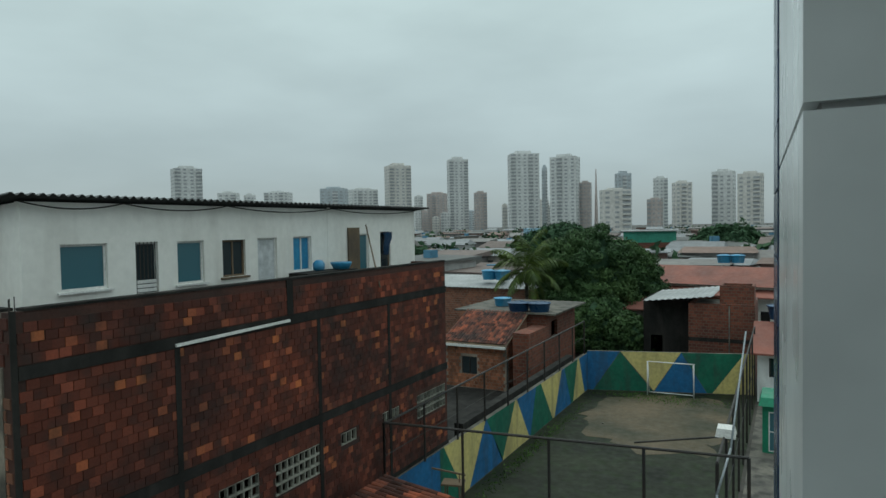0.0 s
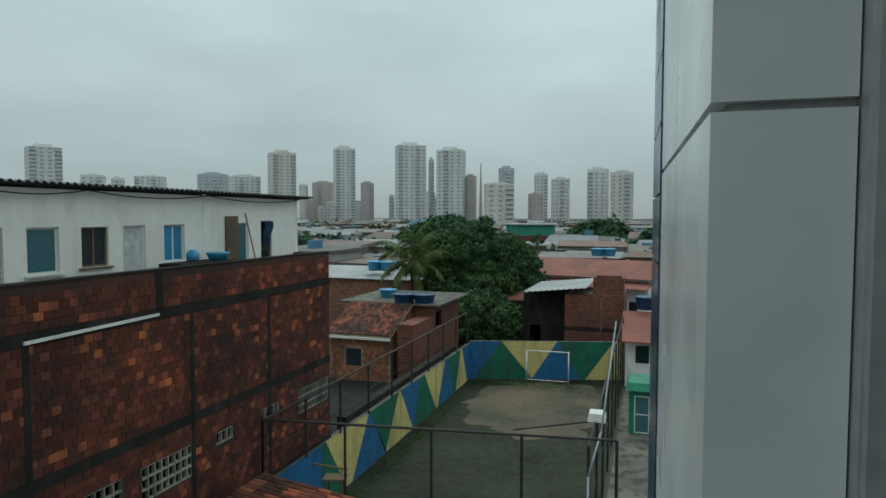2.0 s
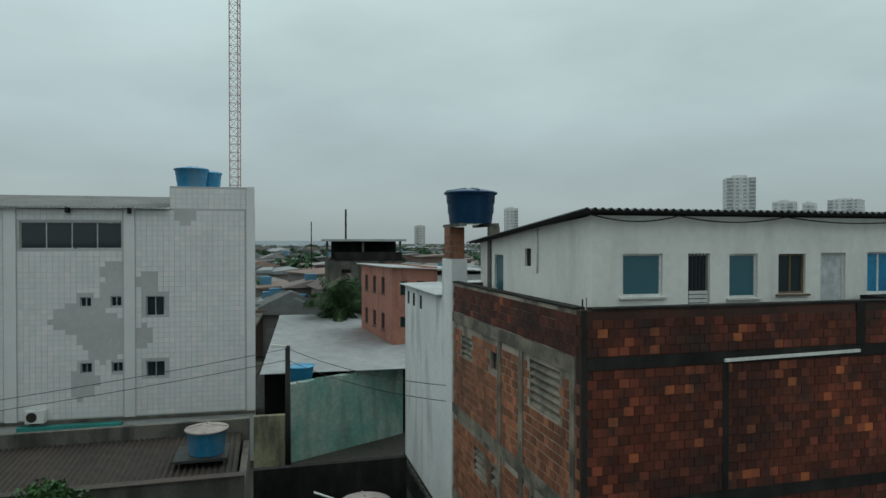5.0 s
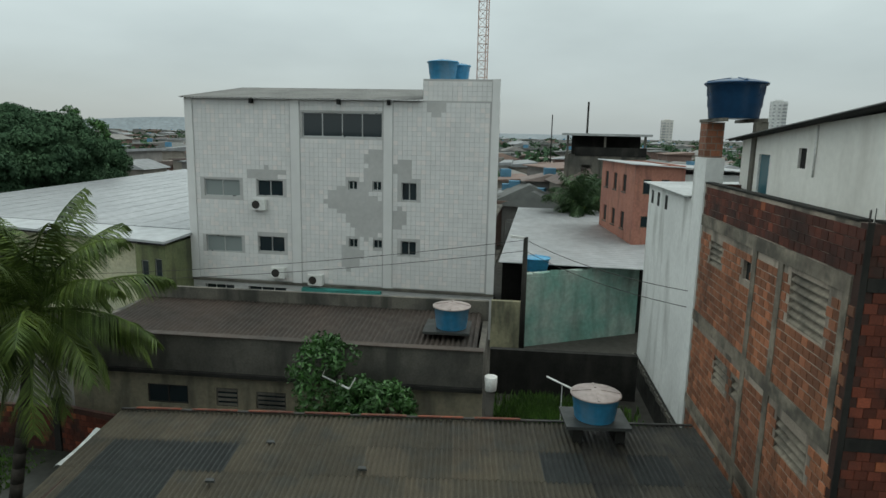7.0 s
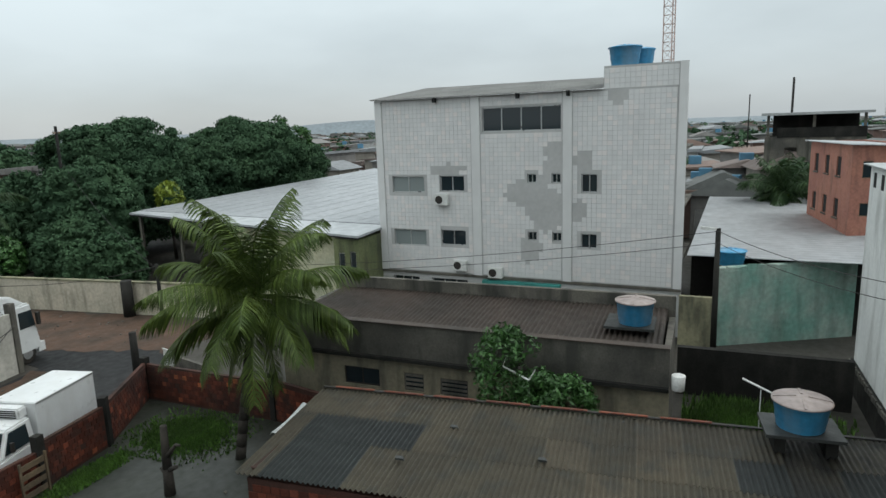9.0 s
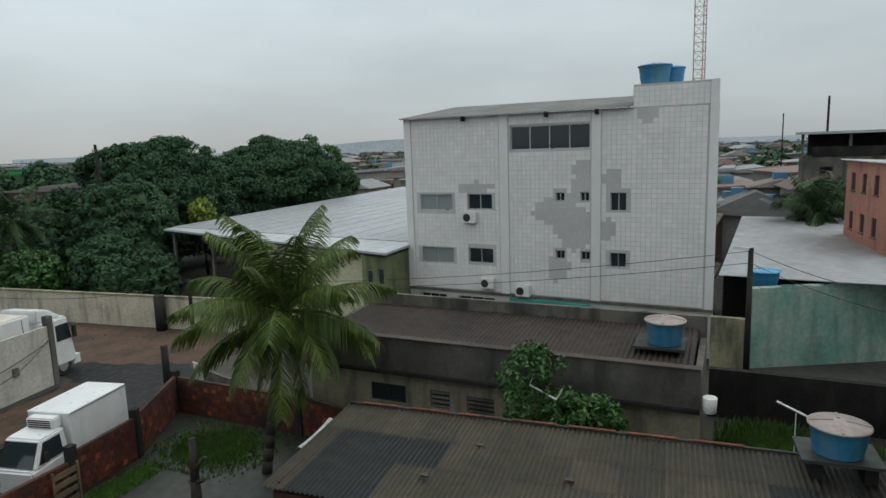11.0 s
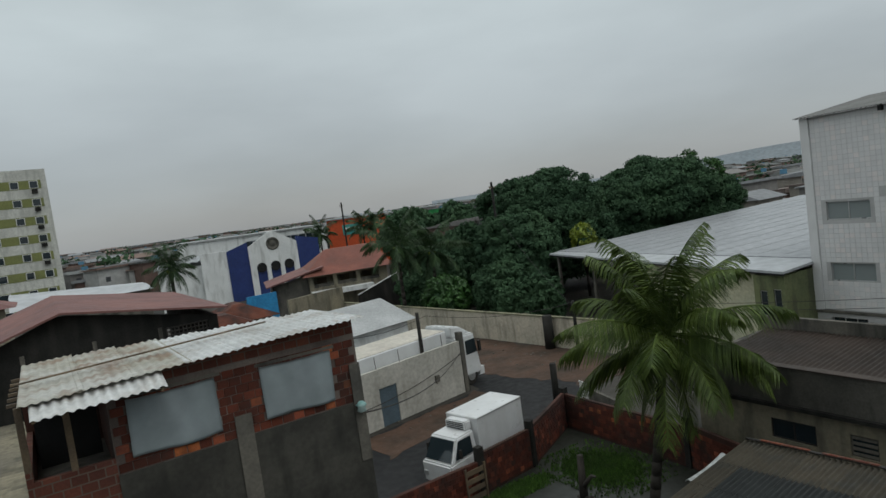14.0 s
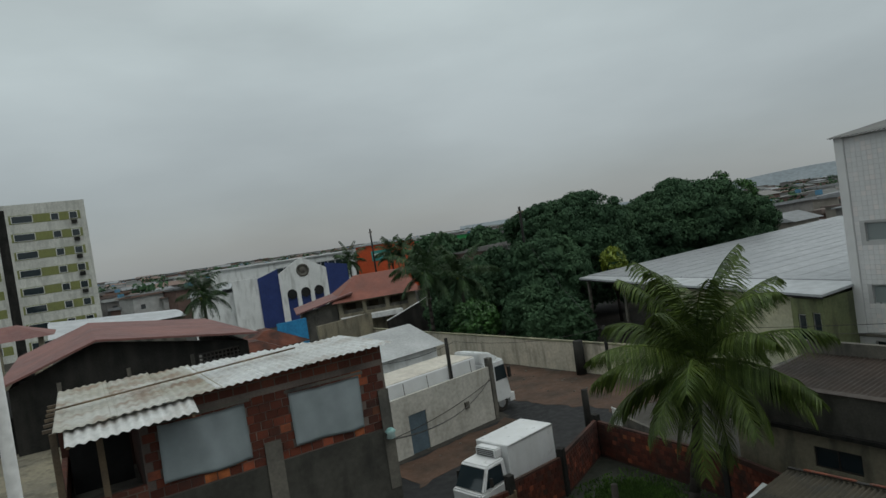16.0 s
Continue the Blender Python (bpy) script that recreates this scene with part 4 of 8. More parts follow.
part("ridge_cap", beam(B(), (-0.1, 4.47, 3.13), (15.0, 4.47, 3.13), 0.09, 0.035), M_BLACK, near)
for k in range(7):
    part("ridge_tile", beam(B(), (0.3 + k * 1.5, 4.47, 3.163), (1.5 + k * 1.5, 4.47, 3.163), 0.08, 0.025), M_BRICKFAR, near)
part("torn_sheet", wave_sheet(B(), (-0.62, 2.3, 2.62), (1, 0, 0.35), (0, 1, 0.06), 0.55, 1.7, 0.3, 0.045, 0.01, 6, rows=4, sag=0.05), mat("torn_white_plastic", (0.58, 0.60, 0.60), (0.42, 0.44, 0.44), 0.5, 7, 2.0, 0.4), near, "torn white plastic sheet under the roof edge")
for x in (11.7, 12.75):
    part("tank_block", box(B(), x, x + 0.25, 3.5, 4.4, 3.0, 3.46), M_CONCD, near)
part("tank_slab", box(B(), 11.5, 13.1, 3.3, 4.5, 3.465, 3.54), M_FIBRED, near)
p = NEAR @ Vector((12.3, 3.9, 3.545))
water_tank(tuple(p), 0.61, 0.62, M_BLUE, M_LID, "round blue water tank with a mud-stained lid on the roof")
part("overflow_pipe", tube(tube(B(), (11.6, 4.75, 2.9), (11.6, 4.75, 4.0), 0.012, n=6), (12.0, 4.5, 3.95), (11.2, 4.9, 4.2), 0.025, n=6), M_WFRAME, near)
for s, y in ((3.4, 1.2), (6.6, 1.9), (4.2, 3.0), (8.3, 4.2)):
    part("broken_chip", hexa(B(), [(s, y, 3.0), (s + 0.22, y, 3.0), (s + 0.18, y + 0.13, 3.01), (s, y + 0.1, 3.01), (s, y, 3.05), (s + 0.2, y, 3.05), (s + 0.16, y + 0.11, 3.06), (s, y + 0.1, 3.06)]), M_FIBRED, near)

# ---------------------------------------------------------------- ball court
M_PB = mat("blue_wall_paint", (0.015, 0.12, 0.28), (0.012, 0.09, 0.21), 0.7, 6, 0.8, 0.15, stain=(GRIME, 0.35))
M_PG = mat("green_wall_paint", (0.012, 0.13, 0.075), (0.01, 0.095, 0.06), 0.7, 6, 0.8, 0.15, stain=(GRIME, 0.35))
M_PY = mat("yellow_wall_paint", (0.55, 0.47, 0.17), (0.46, 0.39, 0.16), 0.7, 6, 0.8, 0.15, stain=((0.20, 0.17, 0.08), 0.5))


def painted_wall(name, m, length, h, tris, label):
    """Court wall with flat painted fields: each a polygon (s, z) of one colour, 4 mm proud."""
    w = thing(name, label, "wall", m, kind="")
    part("masonry", box(B(), 0, length, 0, 0.2, 0, h), M_CONC, w)
    for colour, pts in tris:
        bm = B()
        f = bm.faces.new([bm.verts.new((x, -0.004, z)) for x, z in pts])
        r = bmesh.ops.extrude_face_region(bm, geom=[f])
        bmesh.ops.translate(bm, verts=[v for v in r["geom"] if isinstance(v, bmesh.types.BMVert)], vec=(0, 0.003, 0))
        bmesh.ops.recalc_face_normals(bm, faces=bm.faces)
        part("painted_field", bm, {"b": M_PB, "g": M_PG, "y": M_PY}[colour], w)
    return w


FARW = 9.83
painted_wall("court_end_wall", pose(-11.1, 39.6, 0, 0, 0, 16.4), FARW, 2.5, [
    ("b", [(0, 0.05), (0.35, 0.05), (2.0, 2.5), (0, 2.5)]), ("g", [(0.38, 0.05), (3.95, 0.05), (2.02, 2.48)]), ("y", [(2.04, 2.5), (5.6, 2.5), (4.0, 0.1)]),
    ("b", [(4.02, 0.05), (7.1, 0.05), (5.62, 2.5)]), ("g", [(7.12, 0.05), (7.4, 0.05), (9.2, 2.5), (5.64, 2.5)]), ("y", [(7.42, 0.05), (FARW, 0.05), (FARW, 2.5), (9.22, 2.5)])],
    "low court wall painted in blue, green and yellow triangles")
# boundaries of the painted fields: distance along the wall at its foot and at its top
EDGE = [(0, 0), (4.3, 4.3), (6.2, 4.6), (6.7, 8.3), (10.1, 8.4), (10.0, 11.6), (13.4, 11.8), (13.5, 14.4), (16.9, 15.1), (17.2, 18.5), (20.2, 19.0), (20.6, 21.6), (23.0, 21.9), (23.65, 23.65)]
polys = []
for (a0, a1), (b0, b1), c in zip(EDGE, EDGE[1:], "bgybgybgybgyb"):
    pts = [(a0 + 0.004, 0.05), (b0 - 0.004, 0.05), (b1 - 0.004, 2.35), (a1 + 0.004, 2.35)]
    polys.append((c, pts))
painted_wall("court_side_wall", pose(-11.1, 15.9, 0, 0, 0, 90), 23.65, 2.35, polys, "long court wall painted in slanting blue, green and yellow fields")
goal = thing("goal_frame", "small white tubular steel football goal", "goal", pose(-7.5, 40.0, 0.012, 0, 0, 3))
for n, a, b in (("post", (0, 0, 0), (0, 0, 2.0)), ("post", (2.65, 0, 0), (2.65, 0, 2.0)), ("crossbar", (-0.05, 0, 2.04), (2.7, 0, 2.04)), ("ground_bar", (0.05, 0.5, 0.05), (2.6, 0.5, 0.05)), ("stay", (0.03, 0.02, 1.98), (0.03, 0.5, 0.05)), ("stay", (2.62, 0.02, 1.98), (2.62, 0.5, 0.05))):
    part(n, tube(B(), a, b, 0.032, n=8), M_WFRAME, goal)


def fence(name, a, b, z0, z1, posts, label):
    f = thing(name, label, "fence")
    a, b = Vector(a), Vector(b)
    part("top_rail", tube(B(), (a.x, a.y, z1), (b.x, b.y, z1), 0.04, n=6), M_BLACK, f)
    for k in range(posts):
        p = a.lerp(b, k / (posts - 1))
        part("post", tube(B(), (p.x, p.y, z0), (p.x, p.y, z1), 0.045, n=6), M_BLACK, f)
    part("mid_rail", tube(B(), (a.x, a.y, (z0 + z1) / 2), (b.x, b.y, (z0 + z1) / 2), 0.014, n=4), M_BLACK, f)
    return f


fence("court_front_fence", (-11.0, 16.45, 0), (-0.8, 17.95, 0), 0.0, 4.43, 5, "tall black iron pipe fence closing the ball court")
fence("court_side_fence", (-11.0, 16.45, 0), (-11.2, 39.3, 0), 2.35, 4.4, 10, "black iron pipe fence standing on the court wall")
fl = thing("floodlight", "white floodlight on a bent galvanised pole by the court", "floodlight", pose(-1.25, 20.3, 0))
M_GALV = mat("galvanised_pipe", (0.30, 0.33, 0.35), (0.22, 0.25, 0.27), 0.4, 12, 1.0, 0.05, metal=0.4)
part("pole", tube(tube(tube(B(), (-0.25, -3.2, 0), (-0.25, -3.0, 3.6), 0.032, n=8), (-0.25, -3.0, 3.6), (0.0, -2.0, 4.5), 0.032, n=8), (0.0, -2.0, 4.5), (0.15, 2, 7.0), 0.028, n=8), M_GALV, fl)
part("arm", tube(B(), (0.05, 0.0, 4.25), (-2.9, -0.1, 3.65), 0.03, n=6), M_BLACK, fl)
part("lamp_head", hexa(B(), [(-0.55, -0.25, 4.2), (0.0, -0.25, 4.2), (0.0, 0.2, 4.3), (-0.55, 0.2, 4.3), (-0.5, -0.2, 4.45), (-0.05, -0.2, 4.45), (-0.05, 0.15, 4.5), (-0.5, 0.15, 4.5)]), M_WFRAME, fl)

stand = thing("rusty_stand", "rusty iron stand with a broken wooden seat inside the court fence", "stand", pose(-9.3, 17.8, 0.012, 0, 0, 15))
for x, y in ((-0.28, -0.2), (0.28, -0.2), (0.28, 0.2), (-0.28, 0.2)):
    part("leg", tube(B(), (x, y, 0), (x * 0.8, y * 0.8, 2.3), 0.025, n=6), M_WOOD, stand)
part("seat", box(B(), -0.35, 0.35, -0.25, 0.25, 2.3, 2.36), M_WOOD, stand)
part("arm", beam(B(), (-0.7, 0.0, 2.75), (0.4, 0.0, 2.6), 0.05), M_WOOD, stand)
part("arm_post", tube(B(), (0.2, 0.0, 2.36), (0.2, 0.0, 2.63), 0.02, n=6), M_WOOD, stand)

# near tiled lean-to and metal sheet roof at the foot of the brick wall
lean = thing("tiled_lean_to", "lean-to under a roof of loose orange clay tiles", "lean-to", pose(-10.4, 9.0, -0.5))
part("wall", box(box(B(), 0.1, 3.2, 6.3, 6.45, 0, 3.0), 3.1, 3.25, 0, 6.3, 0, 3.0), M_MORTAR, lean)
part("roof_deck", hexa(B(), [(0, -0.5, 3.55), (3.5, -0.5, 3.15), (3.5, 6.7, 3.15), (0, 6.7, 3.55), (0, -0.5, 3.6), (3.5, -0.5, 3.2), (3.5, 6.7, 3.2), (0, 6.7, 3.6)]), M_WOOD, lean)
canopy = thing("sheet_canopy", "canopy of pale corrugated metal sheet over the alley", "canopy", pose(-7.2, 7.8, -0.45))
part("roof", wave_sheet(B(), (0, 0, 3.3), (0, 1, 0.0), (1, 0, -0.04), 7.6, 5.0, 0.16, 0.02, 0.008, 6), M_SHEETG, canopy)
for x, y in ((0.1, 0.2), (0.1, 7.0), (5.2, 0.2), (5.2, 7.0)):
    part("post", tube(B(), (x, y, 0), (x, y, 3.28 - 0.04 * x), 0.04, n=6), M_BLACK, canopy)
# ---------------------------------------------------------------- yard with the coconut palm
M_YARD = mat("wet_yard_concrete", (0.034, 0.037, 0.028), (0.016, 0.019, 0.014), 0.5, 6, 0.5, 0.2)
sheet("yard_floor", [(-8.5, -9.8), (-18.1, -9.8), (-18.1, -20.6), (-14.6, -18.7), (-8.5, -18.4)], 0.012, M_YARD, "wet dark concrete floor of the yard", "yard floor", 0.05)
yw = thing("yard_brick_wall", "old mossy brick wall round the yard", "wall")
SEG = [((-7.6, -18.35), (-12.0, -18.45), 1.25), ((-12.0, -18.45), (-14.7, -18.85), 1.5), ((-14.7, -18.85), (-18.3, -20.75), 1.55), ((-18.3, -20.75), (-18.2, -14.4), 1.5), ((-18.2, -14.4), (-17.2, -9.9), 1.6)]
for (x0, y0), (x1, y1), h in SEG:
    d = Vector((x1 - x0, y1 - y0))
    rz = math.degrees(math.atan2(d.y, d.x))
    part("wall_run", box(B(), 0.1, d.length - 0.1, -0.07, 0.07, 0, h), M_MORTARD, yw, m=pose(x0, y0, 0, 0, 0, rz))
    part("wall_post", box(B(), -0.13, 0.13, -0.13, 0.13, 0, h + 0.25), M_CONCD, yw, m=pose(x0, y0, 0, 0, 0, rz))
crate = thing("wooden_crate", "broken wooden crate leaning in the yard", "crate", pose(-12.0, -18.2, 0.012, 0, 0, 6))
for k in range(4):
    part("slat", box(B(), 0, 0.9, 0, 0.02, 0.1 + k * 0.3, 0.28 + k * 0.3), M_WOOD, crate)
for x in (0.0, 0.86):
    part("upright", box(B(), x, x + 0.06, 0.022, 0.08, 0, 1.3), M_WOOD, crate)
stump = tagged(new("dead_stump"), "black dead tree stump with cut branches", "tree stump")
stump.location = (-13.0, -14.4, 0)
bm = tube(B(), (0, 0, 0), (0.02, 0.03, 0.9), 0.17, 0.14, 10)
tube(bm, (0.02, 0.03, 0.88), (-0.04, 0.0, 2.2), 0.14, 0.10, 10)
tube(bm, (0.02, 0.03, 0.8), (0.12, 0.5, 1.05), 0.08, 0.06, 8)
tube(bm, (0.0, 0.06, 1.25), (0.1, 0.55, 1.75), 0.09, 0.05, 8)
tube(bm, (0.1, 0.54, 1.74), (0.16, 0.78, 1.8), 0.05, 0.03, 6)
tube(bm, (0.0, 0.05, 0.5), (-0.05, -0.3, 0.8), 0.08, 0.05, 8)
part("stem", bm, M_BARK, stump)

# wall and posts along the lane
lane = thing("lane_wall", "long cream rendered wall stained by rain", "wall", pose(-28.4, -26.0, 0, 0, 0, -83))
part("render", box(B(), 0, 34, -0.1, 0.1, 0, 1.95), mat("stained_cream_render", (0.58, 0.52, 0.42), (0.45, 0.41, 0.33), 0.85, 6, 0.6, 0.2, stain=((0.16, 0.145, 0.11), 0.55)), lane)
part("coping", box(B(), 0, 34, -0.14, 0.14, 1.953, 2.05), M_YELLOWW, lane)
for k in range(14):
    part("buttress", box(B(), k * 2.5, k * 2.5 + 0.2, -0.17, -0.1, 0, 1.95), M_CONC, lane)
part("gate", box(B(), 22.5, 24.0, -0.12, -0.102, 0, 1.8), M_BLACK, lane, "dark metal gate")
tagged(part("cut_post", tube(B(), (-27.2, -31.5, 0), (-27.2, -31.5, 2.2), 0.34, 0.32, 12), M_CONCD), "thick dark cut-off concrete post", "post")
tagged(part("yard_post", tube(B(), (-19.4, -22.5, 0), (-19.4, -22.5, 2.3), 0.17, 0.15, 10), M_CONCD), "dark leaning wooden post by the lane", "post")
gate = thing("lane_gate_wall", "short white wall with a small rail gate", "wall", pose(-20.0, -21.6, 0, 0, 0, 75))
part("wall", box(B(), 0.9, 3.4, 0, 0.15, 0, 1.3), M_CONC, gate)
for k in range(7):
    part("bar", box(B(), 0.05 + k * 0.12, 0.1 + k * 0.12, 0.05, 0.08, 0.2, 1.4), M_WFRAME, gate)
part("rail", box(box(B(), 0, 0.9, 0.045, 0.085, 1.4, 1.46), 0, 0.9, 0.045, 0.085, 0.2, 0.26), M_WFRAME, gate)
for at, h in (((-26.6, -28.3, 0), 3.5), ((-16.2, -28.95, 0), 4.9), ((-9.5, -26.6, 0), 5.5)):
    utility_pole(at, h, 0.12, label="dark weathered utility post along the lane")
utility_pole((-35.6, -46.5, 0), 11.6, 0.14, arm=1.2, label="tall concrete utility pole with a curved lamp arm", rz=30)
utility_pole((-36.5, -82.0, 0), 12.2, 0.14, arm=0.5, label="tall slender utility pole over the houses")

# white garage wall with the lorry behind it
W_A = math.degrees(math.atan2(-28.91 + 27.56, -18.55 + 11.65))
garage = thing("white_yard_wall", "white rendered yard wall with a grey steel door", "wall", pose(-18.55, -28.91, 0, 0, 0, W_A))
# local x runs towards the wall's free end; the lane lies on +y
part("render", holed(B(), -15, 0, 0, 2.85, 0.18, [(-5.75, -4.65, 0, 1.9)], Matrix.Translation((0, 0.0, 0)) @ Matrix.Rotation(0, 4, "Z")), mat("weathered_grey_white_render", (0.50, 0.48, 0.43), (0.40, 0.385, 0.34), 0.85, 6, 0.5, 0.15, stain=((0.2, 0.19, 0.15), 0.5), dark=0.9), garage)
part("door", box(B(), -5.75, -4.65, 0.06, 0.1, 0, 1.9), mat("grey_blue_door", (0.10, 0.14, 0.17), (0.08, 0.11, 0.13), 0.5, 10, 1), garage, "grey-blue steel door")
part("end_pillar", box(B(), -0.02, 0.25, -0.08, 0.26, 0, 3.3), M_CONC, garage)
part("meter_box", box(B(), -2.1, -1.85, -0.12, -0.002, 1.15, 1.5), M_CONC, garage)
for k in range(5):
    part("wire_spike", tube(B(), (-1.2 - k * 1.5, 0.09, 2.85), (-1.2 - k * 1.5, 0.12, 3.45), 0.018, n=5), M_CONC, garage)
lor = thing("lorry", "white articulated lorry parked behind the wall", "lorry", pose(-18.55, -28.91, 0, 0, 0, W_A))
M_TRUCK = mat("white_vehicle_paint", (0.70, 0.71, 0.71), (0.62, 0.63, 0.63), 0.35, 5, 0.8, 0.02, stain=((0.5, 0.49, 0.46), 0.2), mottle=(0.97, 1.02))
M_TRAILER = mat("dusty_trailer_top", (0.60, 0.56, 0.48), (0.48, 0.44, 0.38), 0.6, 5, 0.8, 0.05)


def rounded(bm, width=0.06, segments=2):
    bmesh.ops.bevel(bm, geom=bm.edges[:], offset=width, segments=segments, affect="EDGES")
    return bm


def wheel(parent, at, r=0.48, w=0.28, axis="y"):
    k = Vector((0, w / 2, 0)) if axis == "y" else Vector((w / 2, 0, 0))
    t = part("wheel", rounded(tube(B(), Vector(at) - k, Vector(at) + k, r, n=20), 0.03, 1), M_BLACK, parent)
    part("rim", tube(B(), Vector(at) - k * 1.06, Vector(at) + k * 1.06, r * 0.55, n=14), M_ALU, t)


part("trailer", rounded(box(B(), -14.5, -0.4, 0.55, 3.0, 1.0, 3.45), 0.05, 1), M_TRUCK, lor)
part("trailer_roof", box(B(), -14.4, -0.45, 0.6, 2.95, 3.452, 3.48), M_TRAILER, lor)
cab = B()
hexa(cab, [(0.1, 0.55, 0.5), (2.15, 0.55, 0.5), (2.15, 2.95, 0.5), (0.1, 2.95, 0.5), (0.1, 0.55, 2.9), (1.75, 0.55, 2.9), (1.75, 2.95, 2.9), (0.1, 2.95, 2.9)])
part("cab", rounded(cab, 0.1, 2), M_TRUCK, lor)
part("air_deflector", rounded(hexa(B(), [(0.1, 0.7, 2.9), (1.6, 0.7, 2.9), (1.6, 2.8, 2.9), (0.1, 2.8, 2.9), (0.1, 0.7, 3.5), (0.9, 0.8, 3.4), (0.9, 2.7, 3.4), (0.1, 2.8, 3.5)]), 0.06, 2), M_TRUCK, lor)
part("windscreen", hexa(B(), [(2.0, 0.75, 1.75), (2.02, 0.75, 1.75), (2.02, 2.75, 1.75), (2.0, 2.75, 1.75), (1.84, 0.75, 2.7), (1.86, 0.75, 2.7), (1.86, 2.75, 2.7), (1.84, 2.75, 2.7)]), M_GLASS, lor)
part("side_window", hexa(B(), [(0.95, 0.535, 1.75), (1.85, 0.535, 1.75), (1.85, 0.56, 1.75), (0.95, 0.56, 1.75), (0.95, 0.535, 2.55), (1.7, 0.535, 2.55), (1.7, 0.56, 2.55), (0.95, 0.56, 2.55)]), M_GLASS, lor)
part("bumper", box(B(), 1.9, 2.3, 0.6, 2.9, 0.35, 0.8), M_TRUCK, lor)
part("mirror", box(B(), 1.75, 1.9, 0.25, 0.4, 1.8, 2.4), M_BLACK, lor)
for x, y in ((1.2, 0.72), (1.2, 2.78), (-2.4, 0.75), (-2.4, 2.75), (-11, 0.75), (-12.3, 0.75)):
    wheel(lor, (x, y, 0.5), 0.5, 0.32)

van = thing("box_truck", "small white refrigerated box truck with a dark windscreen", "truck", pose(-13.64, -20.22, 0.0, 0, 0, 12.5) @ Matrix.Scale(0.93, 4))
part("box", rounded(box(B(), -1.5, 1.35, -0.86, 0.86, 0.88, 2.64), 0.035, 1), M_TRUCK, van)
for y in (-0.875, 0.875):
    part("edge_trim", box(B(), -1.48, 1.33, min(y, y * 0.985), max(y, y * 0.985), 2.57, 2.62), M_ALU, van)
part("cooling_unit", rounded(box(B(), 1.36, 1.75, -0.55, 0.55, 2.18, 2.56), 0.05, 2), M_TRUCK, van)
for k in range(4):
    part("grille_slat", box(B(), 1.752, 1.762, -0.45, 0.45, 2.24 + k * 0.075, 2.28 + k * 0.075), M_DARK, van)
c = B()
hexa(c, [(1.42, -0.8, 0.45), (3.0, -0.8, 0.45), (3.0, 0.8, 0.45), (1.42, 0.8, 0.45), (1.42, -0.8, 1.38), (3.05, -0.8, 1.3), (3.05, 0.8, 1.3), (1.42, 0.8, 1.38)])
part("cab_lower", rounded(c, 0.07, 2), M_TRUCK, van)
c = B()
hexa(c, [(1.42, -0.78, 1.36), (2.9, -0.78, 1.28), (2.9, 0.78, 1.28), (1.42, 0.78, 1.36), (1.45, -0.70, 2.2), (2.45, -0.70, 2.16), (2.45, 0.70, 2.16), (1.45, 0.70, 2.2)])
part("cab_upper", rounded(c, 0.06, 2), M_TRUCK, van)
part("windscreen", hexa(B(), [(2.875, -0.68, 1.36), (2.905, -0.68, 1.36), (2.905, 0.68, 1.36), (2.875, 0.68, 1.36), (2.5, -0.62, 2.08), (2.53, -0.62, 2.08), (2.53, 0.62, 2.08), (2.5, 0.62, 2.08)]), M_GLASS, van)
for sg in (-1, 1):
    part("side_window", hexa(B(), [(1.7, sg * 0.795, 1.42), (2.7, sg * 0.795, 1.4), (2.7, sg * 0.77, 1.4), (1.7, sg * 0.77, 1.42), (1.7, sg * 0.725, 2.05), (2.4, sg * 0.725, 2.05), (2.4, sg * 0.70, 2.05), (1.7, sg * 0.70, 2.05)]), M_GLASS, van)
    part("headlight", rounded(box(B(), 2.98, 3.06, sg * 0.62 - 0.12, sg * 0.62 + 0.12, 0.72, 0.92), 0.02, 1), M_ALU, van)
    part("mirror", box(B(), 2.45, 2.55, sg * 0.9 - 0.05, sg * 0.9 + 0.05, 1.45, 1.78), M_BLACK, van)
    wheel(van, (2.3, sg * 0.7, 0.34), 0.34, 0.2)
    wheel(van, (-0.7, sg * 0.68, 0.34), 0.34, 0.24)
part("chassis", box(B(), -1.4, 2.8, -0.5, 0.5, 0.4, 0.848), M_BLACK, van)

# ---------------------------------------------------------------- brick house with sheets hung over its windows
bb = thing("sheet_window_house", "unfinished brick house with grey sheets over its windows", "house", pose(-0.76, -14.3, 0, 0, 0, 180))
BBW = [(0.45, 1.95, 6.35, 7.3), (3.15, 4.6, 6.3, 7.27)]
part("front_wall", holed(B(), 0, 5.4, 0, 7.62, 0.15, BBW), mat("thin_pale_mortar", (0.22, 0.18, 0.155), (0.10, 0.08, 0.07), 0.9, 20, 0.6, 0.4), bb)
for x in (0.0, 5.25):
    part("side_wall", box(B(), x, x + 0.15, 0.15, 3.4, 0, 7.5), M_MORTARD, bb)
part("rear_wall", box(B(), -1.5, 5.4, 3.4, 3.55, 0, 7.4), M_MORTARD, bb)
part("lower_render", box(B(), 0.0, 5.42, -0.03, -0.002, 0, 5.95), mat("mouldy_render", (0.07, 0.067, 0.056), (0.035, 0.034, 0.029), 0.9, 9, 0.7, 0.3, stain=((0.02, 0.021, 0.017), 0.7)), bb, "black mouldy render on the lower storey")
part("floor_slab", box(B(), -1.5, 5.25, 0.15, 3.4, 5.7, 5.9), M_CONC, bb)
part("porch_wall", box(box(B(), -1.5, -1.38, 0.0, 3.4, 0, 6.5), -1.38, 0.0, 0.0, 0.12, 0, 6.3), M_BRICKFAR, bb, "low brick parapet of the open porch")
